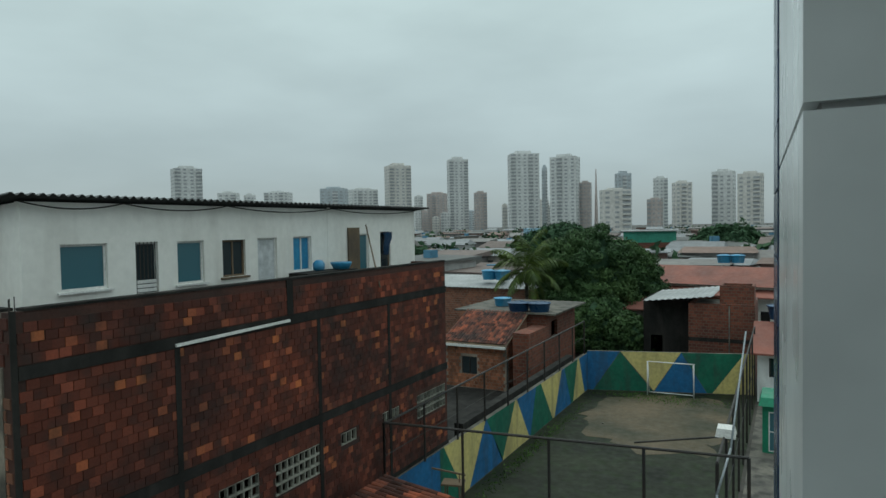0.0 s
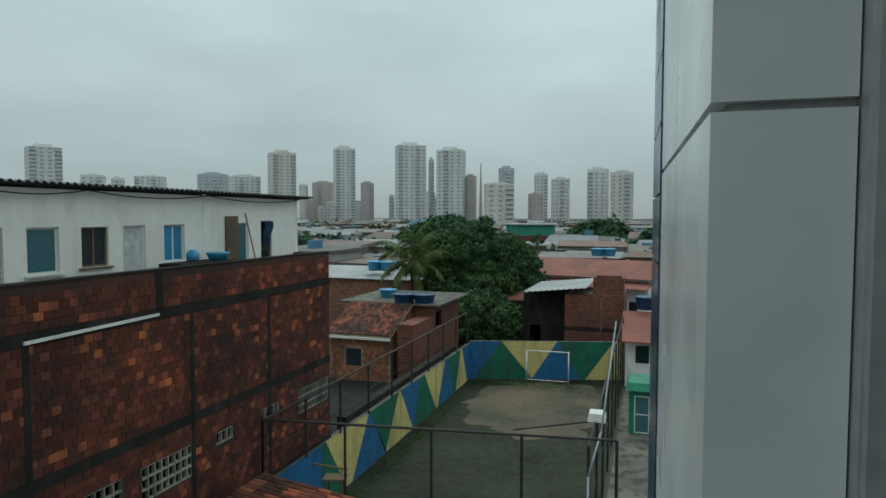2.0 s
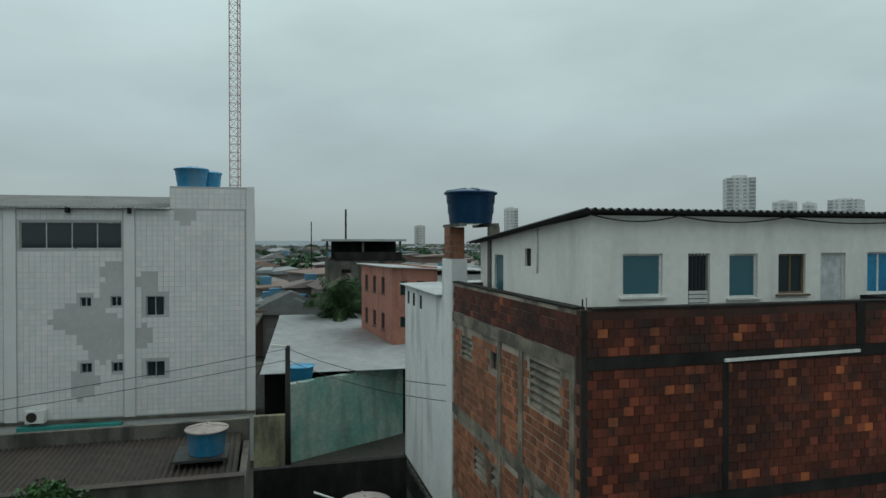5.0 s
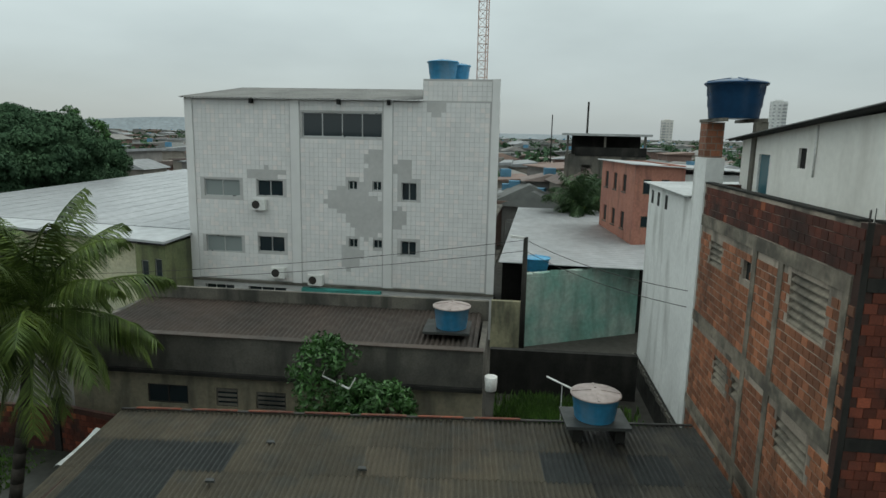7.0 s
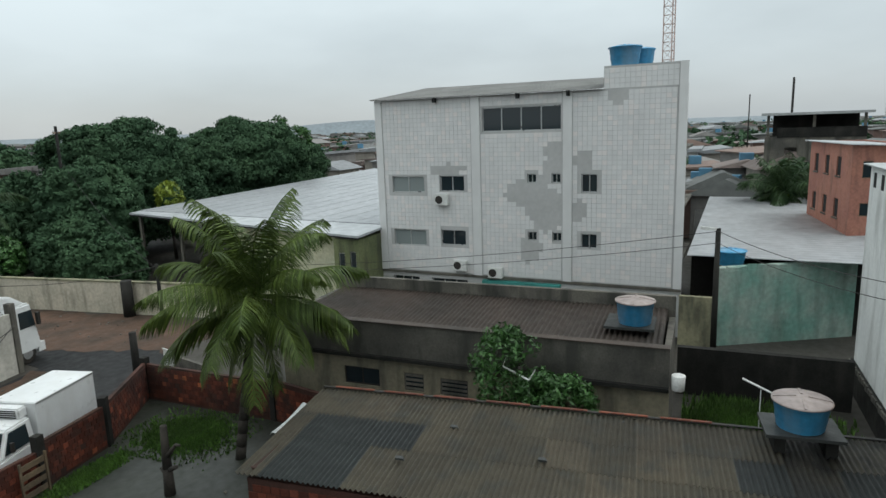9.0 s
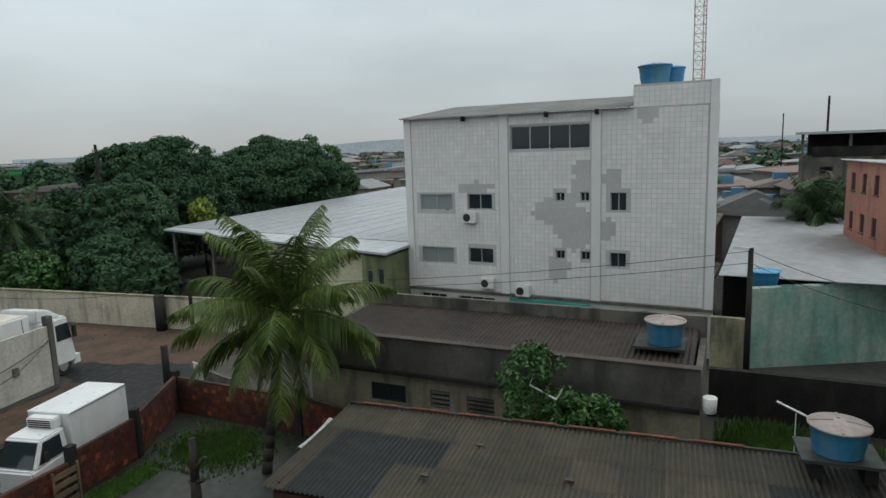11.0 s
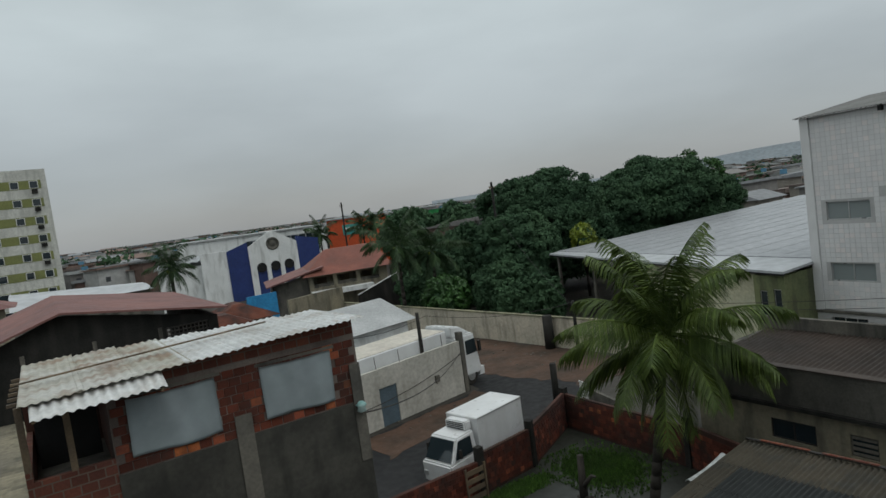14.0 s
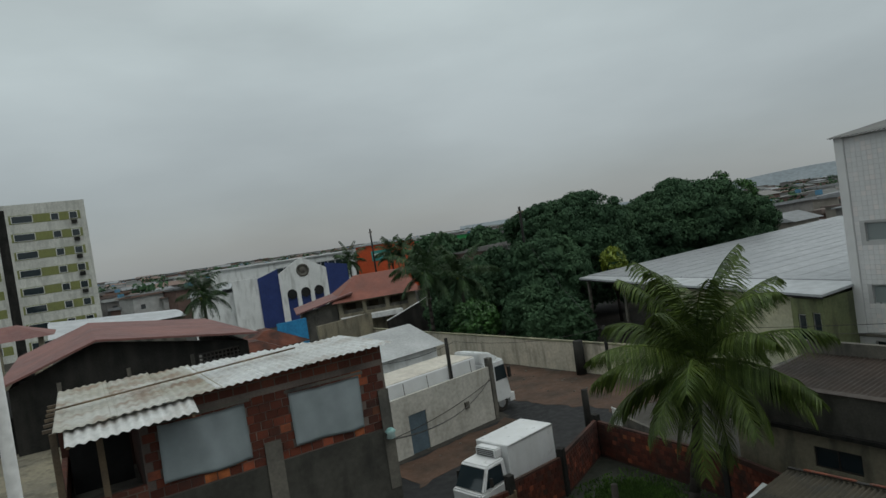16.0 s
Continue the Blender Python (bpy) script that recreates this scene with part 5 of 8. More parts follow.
for x in (-1.44, -0.7):
    part("porch_post", box(B(), x - 0.06, x + 0.06, 0.02, 0.14, 6.3, 7.75), M_WOOD, bb)
part("column_stub", box(B(), 2.35, 2.72, -0.07, -0.031, 4.5, 6.45), M_CONC, bb, "peeling concrete column stub")
part("end_column", box(B(), 5.15, 5.42, -0.06, -0.031, 4.5, 6.9), M_CONC, bb)
sheet_m = mat("grey_tarpaulin", (0.27, 0.31, 0.325), (0.24, 0.28, 0.29), 0.5, 1.5, 1.2, 0.0)


def hanging_sheet(parent, x0, x1, z0, z1, seed):
    """A cloth nailed along its upper edge, with folds, thin but solid."""
    rg = random.Random(seed)
    bm = B()
    n, k = 24, 16
    ph = [rg.uniform(0, 6) for _ in range(4)]
    g = []
    for off in (0, 0.012):
        rows = []
        for j in range(k + 1):
            f = j / k
            row = []
            for i in range(n + 1):
                u = i / n
                y = -0.05 - 0.03 * f * (1 + math.sin(u * 9 + ph[0] + f * 1.5)) - 0.02 * math.sin(u * 21 + ph[1] - 2 * f) * (1 - f * 0.4) + off
                row.append(bm.verts.new((x0 + (x1 - x0) * u + 0.03 * f * math.sin(ph[2] + u * 4), y, z1 - (z1 - z0) * f - 0.03 * math.sin(u * math.pi) * (1 - f) + 0.025 * f * math.sin(u * 5 + ph[3]))))
            rows.append(row)
        g.append(rows)
    for s in g:
        for j in range(k):
            for i in range(n):
                bm.faces.new((s[j][i], s[j][i + 1], s[j + 1][i + 1], s[j + 1][i])).smooth = True
    for j in range(k):
        for i in (0, n):
            bm.faces.new((g[0][j][i], g[0][j + 1][i], g[1][j + 1][i], g[1][j][i]))
    for i in range(n):
        for j in (0, k):
            bm.faces.new((g[0][j][i], g[0][j][i + 1], g[1][j][i + 1], g[1][j][i]))
    return part("hung_sheet", bm, sheet_m, parent, "grey plastic sheet hung over the window")


hanging_sheet(bb, 0.33, 2.06, 6.22, 7.42, 1)
hanging_sheet(bb, 3.03, 4.72, 6.18, 7.38, 2)
for x0, x1, z in ((0.2, 2.2, 7.43), (2.95, 4.85, 7.39)):
    part("lintel", box(B(), x0, x1, -0.02, -0.002, z, z + 0.07), M_CONC, bb)
rr = random.Random(9)
for k in range(7):
    x0 = -1.42 + k * 0.98
    zz = 7.84 + 0.028 * k
    part("roof_sheet", wave_sheet(B(), (x0, -0.35 - rr.random() * 0.1, zz + 0.008 * (k % 2)), (1, 0, 0.025), (0, 1, -0.004 - 0.004 * k), 1.1, 5.4 - 0.3 * k, 0.177, 0.016, 0.008, 6), M_RUST if k < 3 else M_RUSTW, bb, "rusty pale corrugated sheet" if k < 3 else "white corrugated sheet")
part("top_course", hexa(B(), [(0, 0, 7.622), (5.4, 0, 7.622), (5.4, 0.15, 7.622), (0, 0.15, 7.622), (0, 0, 7.85), (5.4, 0, 7.98), (5.4, 0.15, 7.98), (0, 0.15, 7.85)]), M_BRICKFAR, bb)
for k in range(6):
    part("roof_batten", beam(B(), (-1.6, 0.2 + k * 0.6, 7.79 - k * 0.003), (5.3, 0.2 + k * 0.6, 7.94 - k * 0.015), 0.06, 0.06), M_WOOD, bb)
part("front_awning", wave_sheet(B(), (-1.25, -0.85, 7.62), (1, 0, 0.02), (0, 1, 0.32), 2.3, 0.7, 0.177, 0.022, 0.008, 6, sag=0.03), M_RUSTW, bb, "sagging grey corrugated awning over the porch")
for k, (x, y) in enumerate(((-1.2, -0.82), (0.95, -0.82))):
    part("awning_prop", beam(B(), (x, y, 7.6), (x, 0.0, 7.45), 0.05), M_WOOD, bb)
# near-black sheet paints the porch's shaded depth
part("porch_screen", box(B(), -1.3, -0.1, 2.2, 2.25, 5.9, 7.6), M_DARK, bb)
part("tied_rag", lathe(B(), [(0.05, 0), (0.12, 0.03), (0.09, 0.12), (0.14, 0.18), (0.06, 0.26)], 7, (5.28, -0.16, 5.72)), mat("faded_teal_cloth", (0.10, 0.38, 0.36), (0.40, 0.52, 0.50), 0.9, 12, 2.0), bb, "faded teal rag tied to the corner column")
part("loose_board", beam(B(), (-1.5, 1.6, 7.93), (3.9, 1.9, 8.06), 0.08, 0.03), M_WOOD, bb)

# low white sheet roof, brown gabled house, pavilion
lowroof = thing("white_canopy_roof", "low pale corrugated canopy roof between the houses", "canopy", pose(1.0, -30.5, 0))
part("roof", wave_sheet(B(), (0, 0, 4.5), (0, 1, 0), (1, 0, 0.02), 15, 6, 0.3, 0.03, 0.02, 4), M_BEIGE, lowroof)
for x, y in ((0.1, 0.2), (5.8, 0.2), (0.1, 14.6), (5.8, 14.6)):
    part("post", tube(B(), (x, y, 0), (x, y, 4.48), 0.06), M_CONCD, lowroof)
brown = thing("brown_gable_house", "dark house with a maroon gabled roof and lattice openings", "house", pose(-0.5, -28.5, 0, 0, 0, 180))
bm = B()
holed(bm, -3.0, 5.7, 0, 7.0, 0.2, [(3.6, 5.3, 6.1, 6.85)])
hexa(bm, [(-3.0, 0, 7.0), (5.7, 0, 7.0), (5.7, 0.2, 7.0), (-3.0, 0.2, 7.0), (-0.2, 0, 8.1), (0.2, 0, 8.1), (0.2, 0.2, 8.1), (-0.2, 0.2, 8.1)])
part("gable_wall", bm, M_CONCD, brown)
for x in (-3.0, 5.5):
    part("side_wall", box(B(), x, x + 0.2, 0.2, 11.8, 0, 7.0), M_CONCD, brown)
part("dark_annex", box(B(), -7.5, -3.01, 0.6, 9.0, 0, 5.9), M_CONCD, brown)
bm = B()
for k in range(11):
    box(bm, 3.6 + k * 0.16, 3.65 + k * 0.16, 0.02, 0.08, 6.1, 6.85)
for k in range(5):
    box(bm, 3.6, 5.3, 0.024, 0.075, 6.15 + k * 0.16, 6.2 + k * 0.16)
part("lattice", bm, M_BLACK, brown)
for sx, ex, ez in ((0, -3.4, 7.15), (0, 6.1, 7.32)):
    a = [(0, -0.5, 8.28), (ex, -0.5, ez), (ex, 12.3, ez), (0, 12.3, 8.28)]
    if ex > 0:
        a = [a[0], a[3], a[2], a[1]]
    part("roof_slope", hexa(B(), [(x, y, z - 0.08) for x, y, z in a] + a), M_BROWNROOF, brown)
for k in range(3):
    part("wall_post", box(B(), -1.5 + k * 2.4, -1.35 + k * 2.4, -0.05, -0.002, 0, 6.9), M_CONC, brown)
pav = thing("cream_pavilion", "open cream pavilion with a small maroon hipped roof", "pavilion", pose(1.8, -46, 0))
part("floor", box(B(), 0, 5, -4, 0, 0, 5.6), M_BEIGE, pav)
for x in (0.1, 2.3, 4.6):
    part("pillar", box(B(), x, x + 0.3, -0.35, -0.05, 5.6, 7.7), M_BEIGE, pav)
part("roof", hexa(B(), [(-0.5, -4.4, 7.7), (5.4, -4.4, 7.7), (5.4, 0.5, 7.7), (-0.5, 0.5, 7.7), (1.5, -2.4, 8.5), (3.4, -2.4, 8.5), (3.4, -1.6, 8.5), (1.5, -1.6, 8.5)]), M_BROWNROOF, pav)
water_tank((1.2, -36.5, 5.2), 0.9, 0.9, M_BLUE, M_SHEETG, "blue water tank beside the maroon roof")
tagged(part("tank_pier", box(B(), 0.3, 2.1, -37.4, -35.6, 0, 5.19), M_CONC), "concrete pier carrying a water tank", "pier")
hall = thing("white_roof_hall", "long hall with a shallow white metal roof", "hall", pose(-8.5, -62, 0))
part("wall", box(B(), 0.3, 10.2, -10, -0.3, 0, 6.3), M_CONC, hall)
part("roof", hexa(B(), [(0, -11, 6.3), (10.8, -11, 6.3), (10.8, 0, 6.3), (0, 0, 6.3), (0.0, -7, 6.6), (10.8, -7, 7.4), (10.8, -4, 7.4), (0.0, -4, 6.6)]), M_SHEET, hall)

# storage hall behind the lane wall
ware = thing("storage_hall", "wide storage hall with a wet white roof and cream wall", "hall")
part("near_roof", hexa(B(), [(-36.2, -40.6, 4.75), (-30.0, -17.2, 4.75), (-33.5, -17.2, 4.80), (-37.2, -40.6, 4.77), (-36.2, -40.6, 4.87), (-30.0, -17.2, 4.87), (-33.5, -17.2, 4.95), (-37.2, -40.6, 4.9)]), M_SHEET, ware, "pale wet metal roof strip")
# rear roof painted darker than near_roof for the duller sky it mirrors
part("roof", hexa(B(), [(-37.21, -40.6, 4.80), (-33.51, -17.2, 4.83), (-78, -14, 5.2), (-78, -41.5, 5.2), (-37.21, -40.6, 4.94), (-33.51, -17.2, 4.99), (-78, -14, 5.35), (-78, -41.5, 5.35)]), M_SHEETD, ware, "wet metal roof with the dull sky's reflection painted in grey")
for k in range(14):
    f = (k + 0.5) / 14
    part("sheet_seam", beam(B(), (-37.3 + 3.7 * f, -40.6 + 23.4 * f, 4.945 + 0.05 * f), (-77.9, -41.4 + 27.3 * f, 5.355), 0.05, 0.012), M_SHEETD, ware)
# near-black strip directly below the roof's front edge
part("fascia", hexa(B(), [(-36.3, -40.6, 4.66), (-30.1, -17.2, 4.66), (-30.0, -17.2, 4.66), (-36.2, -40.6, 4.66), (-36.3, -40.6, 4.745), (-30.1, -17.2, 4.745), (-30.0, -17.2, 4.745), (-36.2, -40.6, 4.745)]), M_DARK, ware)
M_CREAM = mat("cream_hall_paint", (0.55, 0.52, 0.36), (0.45, 0.45, 0.33), 0.85, 7, 0.5, 0.15, stain=((0.25, 0.24, 0.18), 0.5))
M_OLIVE = mat("olive_wall_paint", (0.17, 0.19, 0.09), (0.12, 0.14, 0.07), 0.85, 7, 0.5, 0.15, stain=(GRIME, 0.5))
part("wall", hexa(B(), [(-33.2, -28, 0), (-31.0, -18.2, 0), (-31.2, -18.2, 0), (-33.4, -28, 0), (-33.2, -28, 4.6), (-31.0, -18.2, 4.6), (-31.2, -18.2, 4.6), (-33.4, -28, 4.6)]), M_CREAM, ware)
# the open hall's inner shade, built as a near-black sheet
part("inner_wall", hexa(B(), [(-46, -40, 0), (-44, -18, 0), (-44.3, -18, 0), (-46.3, -40, 0), (-46, -40, 4.7), (-44, -18, 4.7), (-44.3, -18, 4.7), (-46.3, -40, 4.7)]), M_DARK, ware)
for x, y in ((-36.2, -39.5), (-35.0, -34.5), (-34.2, -30.5)):
    part("steel_post", box(B(), x - 0.1, x + 0.1, y - 0.1, y + 0.1, 0, 4.64), M_CONC, ware)
gbox = thing("olive_annex", "small olive-green annex with dark windows", "building", pose(-30.55, -20.5, 0, 0, 0, 87))
part("wall", shell(B(), 1.45, 3.1, 0, 5, 0, 4.6, 0.2, front=[(1.75, 2.15, 2.4, 3.8), (2.5, 2.9, 2.9, 3.9)]), M_OLIVE, gbox)
window(gbox, 1.75, 2.15, 2.4, 3.8, panes=1)
window(gbox, 2.5, 2.9, 2.9, 3.9, panes=1)
# ---------------------------------------------------------------- plants
def leaf_cloud(name, material, parent, centres, clump_r, n, size, seed, slim=0.45, m=None):
    """Many single leaves, each a folded pair of triangles, scattered in clumps."""
    rg = np.random.RandomState(seed)
    centres = np.asarray(centres)
    k = rg.randint(0, len(centres), n)
    d = rg.normal(size=(n, 3))
    d /= np.linalg.norm(d, axis=1)[:, None]
    r = clump_r[k] if isinstance(clump_r, np.ndarray) else np.full(n, clump_r)
    p = centres[k] + d * (r * rg.uniform(0.55, 1.0, n))[:, None] * np.array((1, 1, 0.75))
    a = np.cross(d, rg.normal(size=(n, 3)))
    a /= np.linalg.norm(a, axis=1)[:, None]
    a += rg.normal(size=(n, 3)) * 0.4 + np.array((0, 0, -0.25))
    a /= np.linalg.norm(a, axis=1)[:, None]
    b = np.cross(a, d + rg.normal(size=(n, 3)) * 0.35)
    b /= np.linalg.norm(b, axis=1)[:, None]
    s = (size * rg.uniform(0.6, 1.35, n))[:, None]
    v = np.stack([p - a * s, p + b * s * slim, p + a * s, p - b * s * slim], 1).reshape(-1, 3)
    me = bpy.data.meshes.new(name)
    me.from_pydata(v.tolist(), [], [(i, i + 1, i + 2, i + 3) for i in range(0, 4 * n, 4)])
    return mesh_part(name, me, material, parent, m=m)


def broad_tree(at, h, r, seed, leaf=None, n=22000, size=0.30, label="large dense dark-green mango tree", flat=0.8, low=0.25, squash=(1, 1), group="", clumps=300, core=True):
    """Trunk, limbs and a crown of leaf clumps on an uneven dome."""
    leaf = leaf or M_LEAF
    rg = random.Random(seed)
    t = thing("tree", label, "tree", pose(*at), group=group)
    bm = tube(B(), (0, 0, 0), (0.1, 0.05, h * 0.3), 0.05 * r + 0.1, 0.035 * r + 0.08, 10)
    for k in range(7):
        a = k * 0.9 + rg.random()
        tube(bm, (0.1, 0.05, h * 0.28), (math.cos(a) * r * 0.55, math.sin(a) * r * 0.55, h * rg.uniform(0.5, 0.75)), 0.03 * r + 0.04, 0.03, 7)
    part("trunk", bm, M_BARK, t)
    cz, rz = h * (1 + low) / 2, h * (1 - low) / 2
    c, cr = [], []
    small = (300 / clumps) ** 0.5
    for k in range(clumps):
        u, a = rg.uniform(-0.95, 1), rg.uniform(0, 2 * math.pi)
        q = math.sqrt(1 - u * u) if u > 0 else 1 - 0.25 * u * u
        f = 0.82 + 0.14 * noise.noise((q * math.cos(a) * 2.2 + seed, q * math.sin(a) * 2.2, u * 2.2)) * 1.6
        c.append((q * math.cos(a) * r * f * squash[0], q * math.sin(a) * r * f * squash[1], cz + u * rz * f))
        cr.append(rg.uniform(0.11, 0.2) * r * max(small, 0.55))
    leaf_cloud("crown", leaf, t, c, np.array(cr), n, size, seed)
    if not core:
        return t
    core = B()
    bmesh.ops.create_icosphere(core, subdivisions=4, radius=1)
    for v in core.verts:
        f = 0.72 + 0.14 * noise.noise(v.co * 2.2 + Vector((seed, 0, 0))) + 0.10 * noise.noise(v.co * 7)
        if v.co.z < 0:
            g = (1 - 0.25 * v.co.z ** 2) / max(0.35, math.sqrt(max(0.0, 1 - v.co.z ** 2)))
            v.co.x, v.co.y = v.co.x * g, v.co.y * g
        v.co = Vector((v.co.x * r * f * squash[0], v.co.y * r * f * squash[1], cz + v.co.z * rz * f))
    part("inner_foliage", core, M_LEAF, t)
    return t


def palm(at, h, length, seed, fronds=24, label="tall coconut palm with long drooping fronds", per=34, lean=(0, 0), leaf=None, thin=1.0):
    rg = random.Random(seed)
    t = thing("palm", label, "palm tree", pose(*at))
    bm = B()
    n = 12
    for k in range(n):
        f0, f1 = k / n, (k + 1) / n
        tube(bm, (lean[0] * f0, lean[1] * f0, h * f0), (lean[0] * f1, lean[1] * f1, h * f1), 0.175 - 0.05 * f0 + 0.004 * (k % 2), 0.175 - 0.05 * f1, 10)
    part("trunk", bm, M_BARK, t)
    top = Vector((lean[0], lean[1], h))
    for k in range(fronds):
        a = k * 2.399 + rg.uniform(-0.2, 0.2)
        f = k / fronds
        up = math.radians(86 - 150 * f ** 1.1 + rg.uniform(-8, 8))
        ln = length * rg.uniform(0.85, 1.08) * (1.0 if f < 0.7 else 0.88)
        droop = rg.uniform(0.7, 1.35)
        pts = []
        p, e = top.copy(), up
        seg = 14
        for i in range(seg + 1):
            pts.append(p.copy())
            p = p + Vector((math.cos(a) * math.cos(e), math.sin(a) * math.cos(e), math.sin(e))) * (ln / seg)
            e -= droop * (0.2 + i / seg) * math.radians(6.6) * (1.0 if e > -1.35 else 0.0)
        bm = B()
        for i in range(seg):
            w0, w1 = 0.05 * (1 - i / seg) + 0.008, 0.05 * (1 - (i + 1) / seg) + 0.008
            tube(bm, pts[i], pts[i + 1], w0, w1, 4)
        side = Vector((-math.sin(a), math.cos(a), 0))
        for i in range(per):
            u = 0.14 + 0.86 * i / per
            j = min(seg - 1, int(u * seg))
            q = pts[j].lerp(pts[j + 1], u * seg - j)
            d = (pts[j + 1] - pts[j]).normalized()
            ll = ln * 0.24 * math.sin(math.pi * (0.12 + 0.80 * u)) + 0.12
            for sg in (-1, 1):
                dirv = (side * sg * 0.8 + d * 0.55 + Vector((0, 0, -0.35 - 0.5 * rg.random()))).normalized()
                w = d * 0.022 * thin * (length / 3.5) ** 0.5
                mid = q + dirv * ll * 0.55
                end = q + dirv * ll + Vector((0, 0, -0.3 * ll))
                v = [bm.verts.new(x) for x in (q - w, q + w, mid + w * 1.3, end, mid - w * 1.3)]
                bm.faces.new(v)
        part("frond", bm, leaf or M_PALM, t)
    for k in range(7):
        a = k * 0.9
        part("coconut", lathe(B(), [(0.03, 0), (0.1, 0.06), (0.12, 0.13), (0.09, 0.22), (0.02, 0.27)], 9, (top.x + 0.26 * math.cos(a), top.y + 0.26 * math.sin(a), top.z - 0.4 - 0.05 * (k % 3))), M_LEAFY, t)
    return t


palm((-15.45, -13.8, 0), 5.45, 3.75, 3, 33, label="coconut palm with drooping yellow-green fronds in the yard", per=72, lean=(-0.5, 0.7), thin=0.72)
palm((-18.9, 49.5, 0), 6.9, 3.9, 5, 20, label="coconut palm beside the dark tree beyond the court", per=40)
broad_tree((-15.6, 56, 0), 10.5, 5.0, 11, leaf=M_LEAFC, n=60000, size=0.14, label="broad dark-green tree with reddish fruit beyond the court", low=0.1)
broad_tree((-12.6, 58, 0), 9.0, 3.5, 12, leaf=M_LEAFC, n=30000, size=0.14, label="rounded dark-green tree beyond the court", low=0.1)
broad_tree((-43.9, -49.6, 0), 12.9, 7.7, 21, n=110000, size=0.17, clumps=900, label="huge dense domed mango tree behind the lane wall", low=0.0)
broad_tree((-55.3, -50.9, 0), 11.0, 5.6, 22, n=50000, size=0.17, clumps=600, label="dense dark mango tree behind the storage hall", low=0.1)
broad_tree((-62.6, -50.4, 0), 12.8, 8.4, 23, n=80000, size=0.19, clumps=800, label="wide dark mango tree beyond the storage hall", low=0.15)
broad_tree((-71.5, -50.6, 0), 10.2, 5.4, 24, n=26000, size=0.2, clumps=260, label="dark mango tree at the end of the storage hall", low=0.15)
broad_tree((-36.7, -45.0, 0), 9.4, 4.3, 27, n=50000, size=0.16, clumps=420, label="lower dark mango tree beside the lane wall", low=0.0)
for x, y, h in ((-69.5, -50.3, 12.9), (-72.3, -49.1, 12.0)):
    broad_tree((x, y, 0), h, 1.5, int(h * 10), leaf=M_LEAFM, n=2600, size=0.22, label="slender open-crowned tree rising behind the mango trees", low=0.45, clumps=40, core=False)
broad_tree((-28.8, -45.9, 0), 4.4, 2.2, 25, leaf=M_LEAFM, n=16000, size=0.16, label="bright green bushy tree behind the lane wall", low=0.05)
ys = broad_tree((-42.0, -42.2, 0), 6.9, 1.2, 26, leaf=M_LEAFY, n=1400, size=0.2, label="young yellow-green sapling against the mango tree", low=0.6)
for k, (x, y, h, ln) in enumerate(((-26.6, -49.4, 7.2, 3.9), (-45.0, -89.5, 8.6, 3.0), (-29.6, -48.6, 6.3, 3.7), (-44.0, -92.0, 8.2, 3.6), (-38.0, -95.0, 8.0, 3.4))):
    palm((x, y, 0), h, ln, 40 + k, 18, label="dark coconut palm beyond the lane wall", per=38, leaf=M_PALMD)
for k, (x, y, h, r) in enumerate(((-37.5, -62.5, 7.4, 3.6), (-41.0, -61.0, 7.2, 3.8), (-33.5, -52.5, 5.4, 2.8), (-35.8, -55.5, 7.0, 3.2), (-38.8, -55.5, 8.2, 3.4), (-31.0, -54.0, 4.4, 2.4))):
    broad_tree((x, y, 0), h, r, 90 + k, n=15000, size=0.22, label="dark bushy tree among the palms behind the lane wall", low=0.0)
palm((-9.3, -57, 0), 8.0, 2.7, 60, 26, label="short fan-shaped palm between the roofs", per=22, leaf=M_PALMD)
broad_tree((-17.5, -4.0, 0), 3.6, 1.35, 31, leaf=M_LEAFM, n=9000, size=0.085, clumps=110, core=False, label="leafy green shrub in front of the workshop", low=0.0, squash=(0.6, 1.2))
broad_tree((-17.6, -5.3, 0), 4.8, 0.95, 32, leaf=M_LEAFM, n=3000, size=0.085, clumps=46, core=False, label="thin bright green sapling by the workshop", low=0.3)
broad_tree((-12.2, -48.0, 0), 4.5, 2.0, 33, leaf=M_LEAFB, n=3500, size=0.2, label="small green tree between the roofs", low=0.2)
for k, (x, y, h, r) in enumerate(((-13.2, 50.0, 5.0, 2.8), (-10.6, 49.0, 3.9, 2.0), (-15.8, 51.5, 5.4, 2.8))):
    broad_tree((x, y, 0), h, r, 140 + k, leaf=M_LEAFC, n=12000, size=0.14, label="leafy dark bush below the fruit tree beyond the court", low=0.0)
for k, (x, y, h, r) in enumerate(((-32.3, -42.6, 5.2, 2.6), (-30.9, -39.2, 3.9, 1.9), (-33.0, -38.4, 4.0, 1.9))):
    broad_tree((x, y, 0), h, r, 120 + k, n=14000, size=0.17, label="dark bush growing against the lane wall", low=0.0)
for k, (x, y, h, r) in enumerate(((-57, -100, 10.5, 6), (-66, -98, 10.2, 5.5), (-24, 78, 9, 6), (-33, 95, 10, 7), (-9, 120, 10.4, 7), (-42, 130, 11, 9), (-74, 10, 7, 4), (2, 110, 9, 6), (-84, -72, 8, 6), (-110, 40, 8, 6), (-60, 95, 8, 6))):
    broad_tree((x, y, 0), h, r, 70 + k, n=7000, size=0.42, label="distant dark-green tree among the roofs", low=0.1, group="distant trees")


palm((-51.0, 5.6, 0), 5.3, 3.3, 81, 22, label="bushy coconut palm behind the pale shed roof", per=34, leaf=M_PALMD)
broad_tree((-55.0, 6.8, 0), 7.6, 2.6, 82, n=14000, size=0.2, label="dark tree in front of the unfinished concrete house", low=0.0)


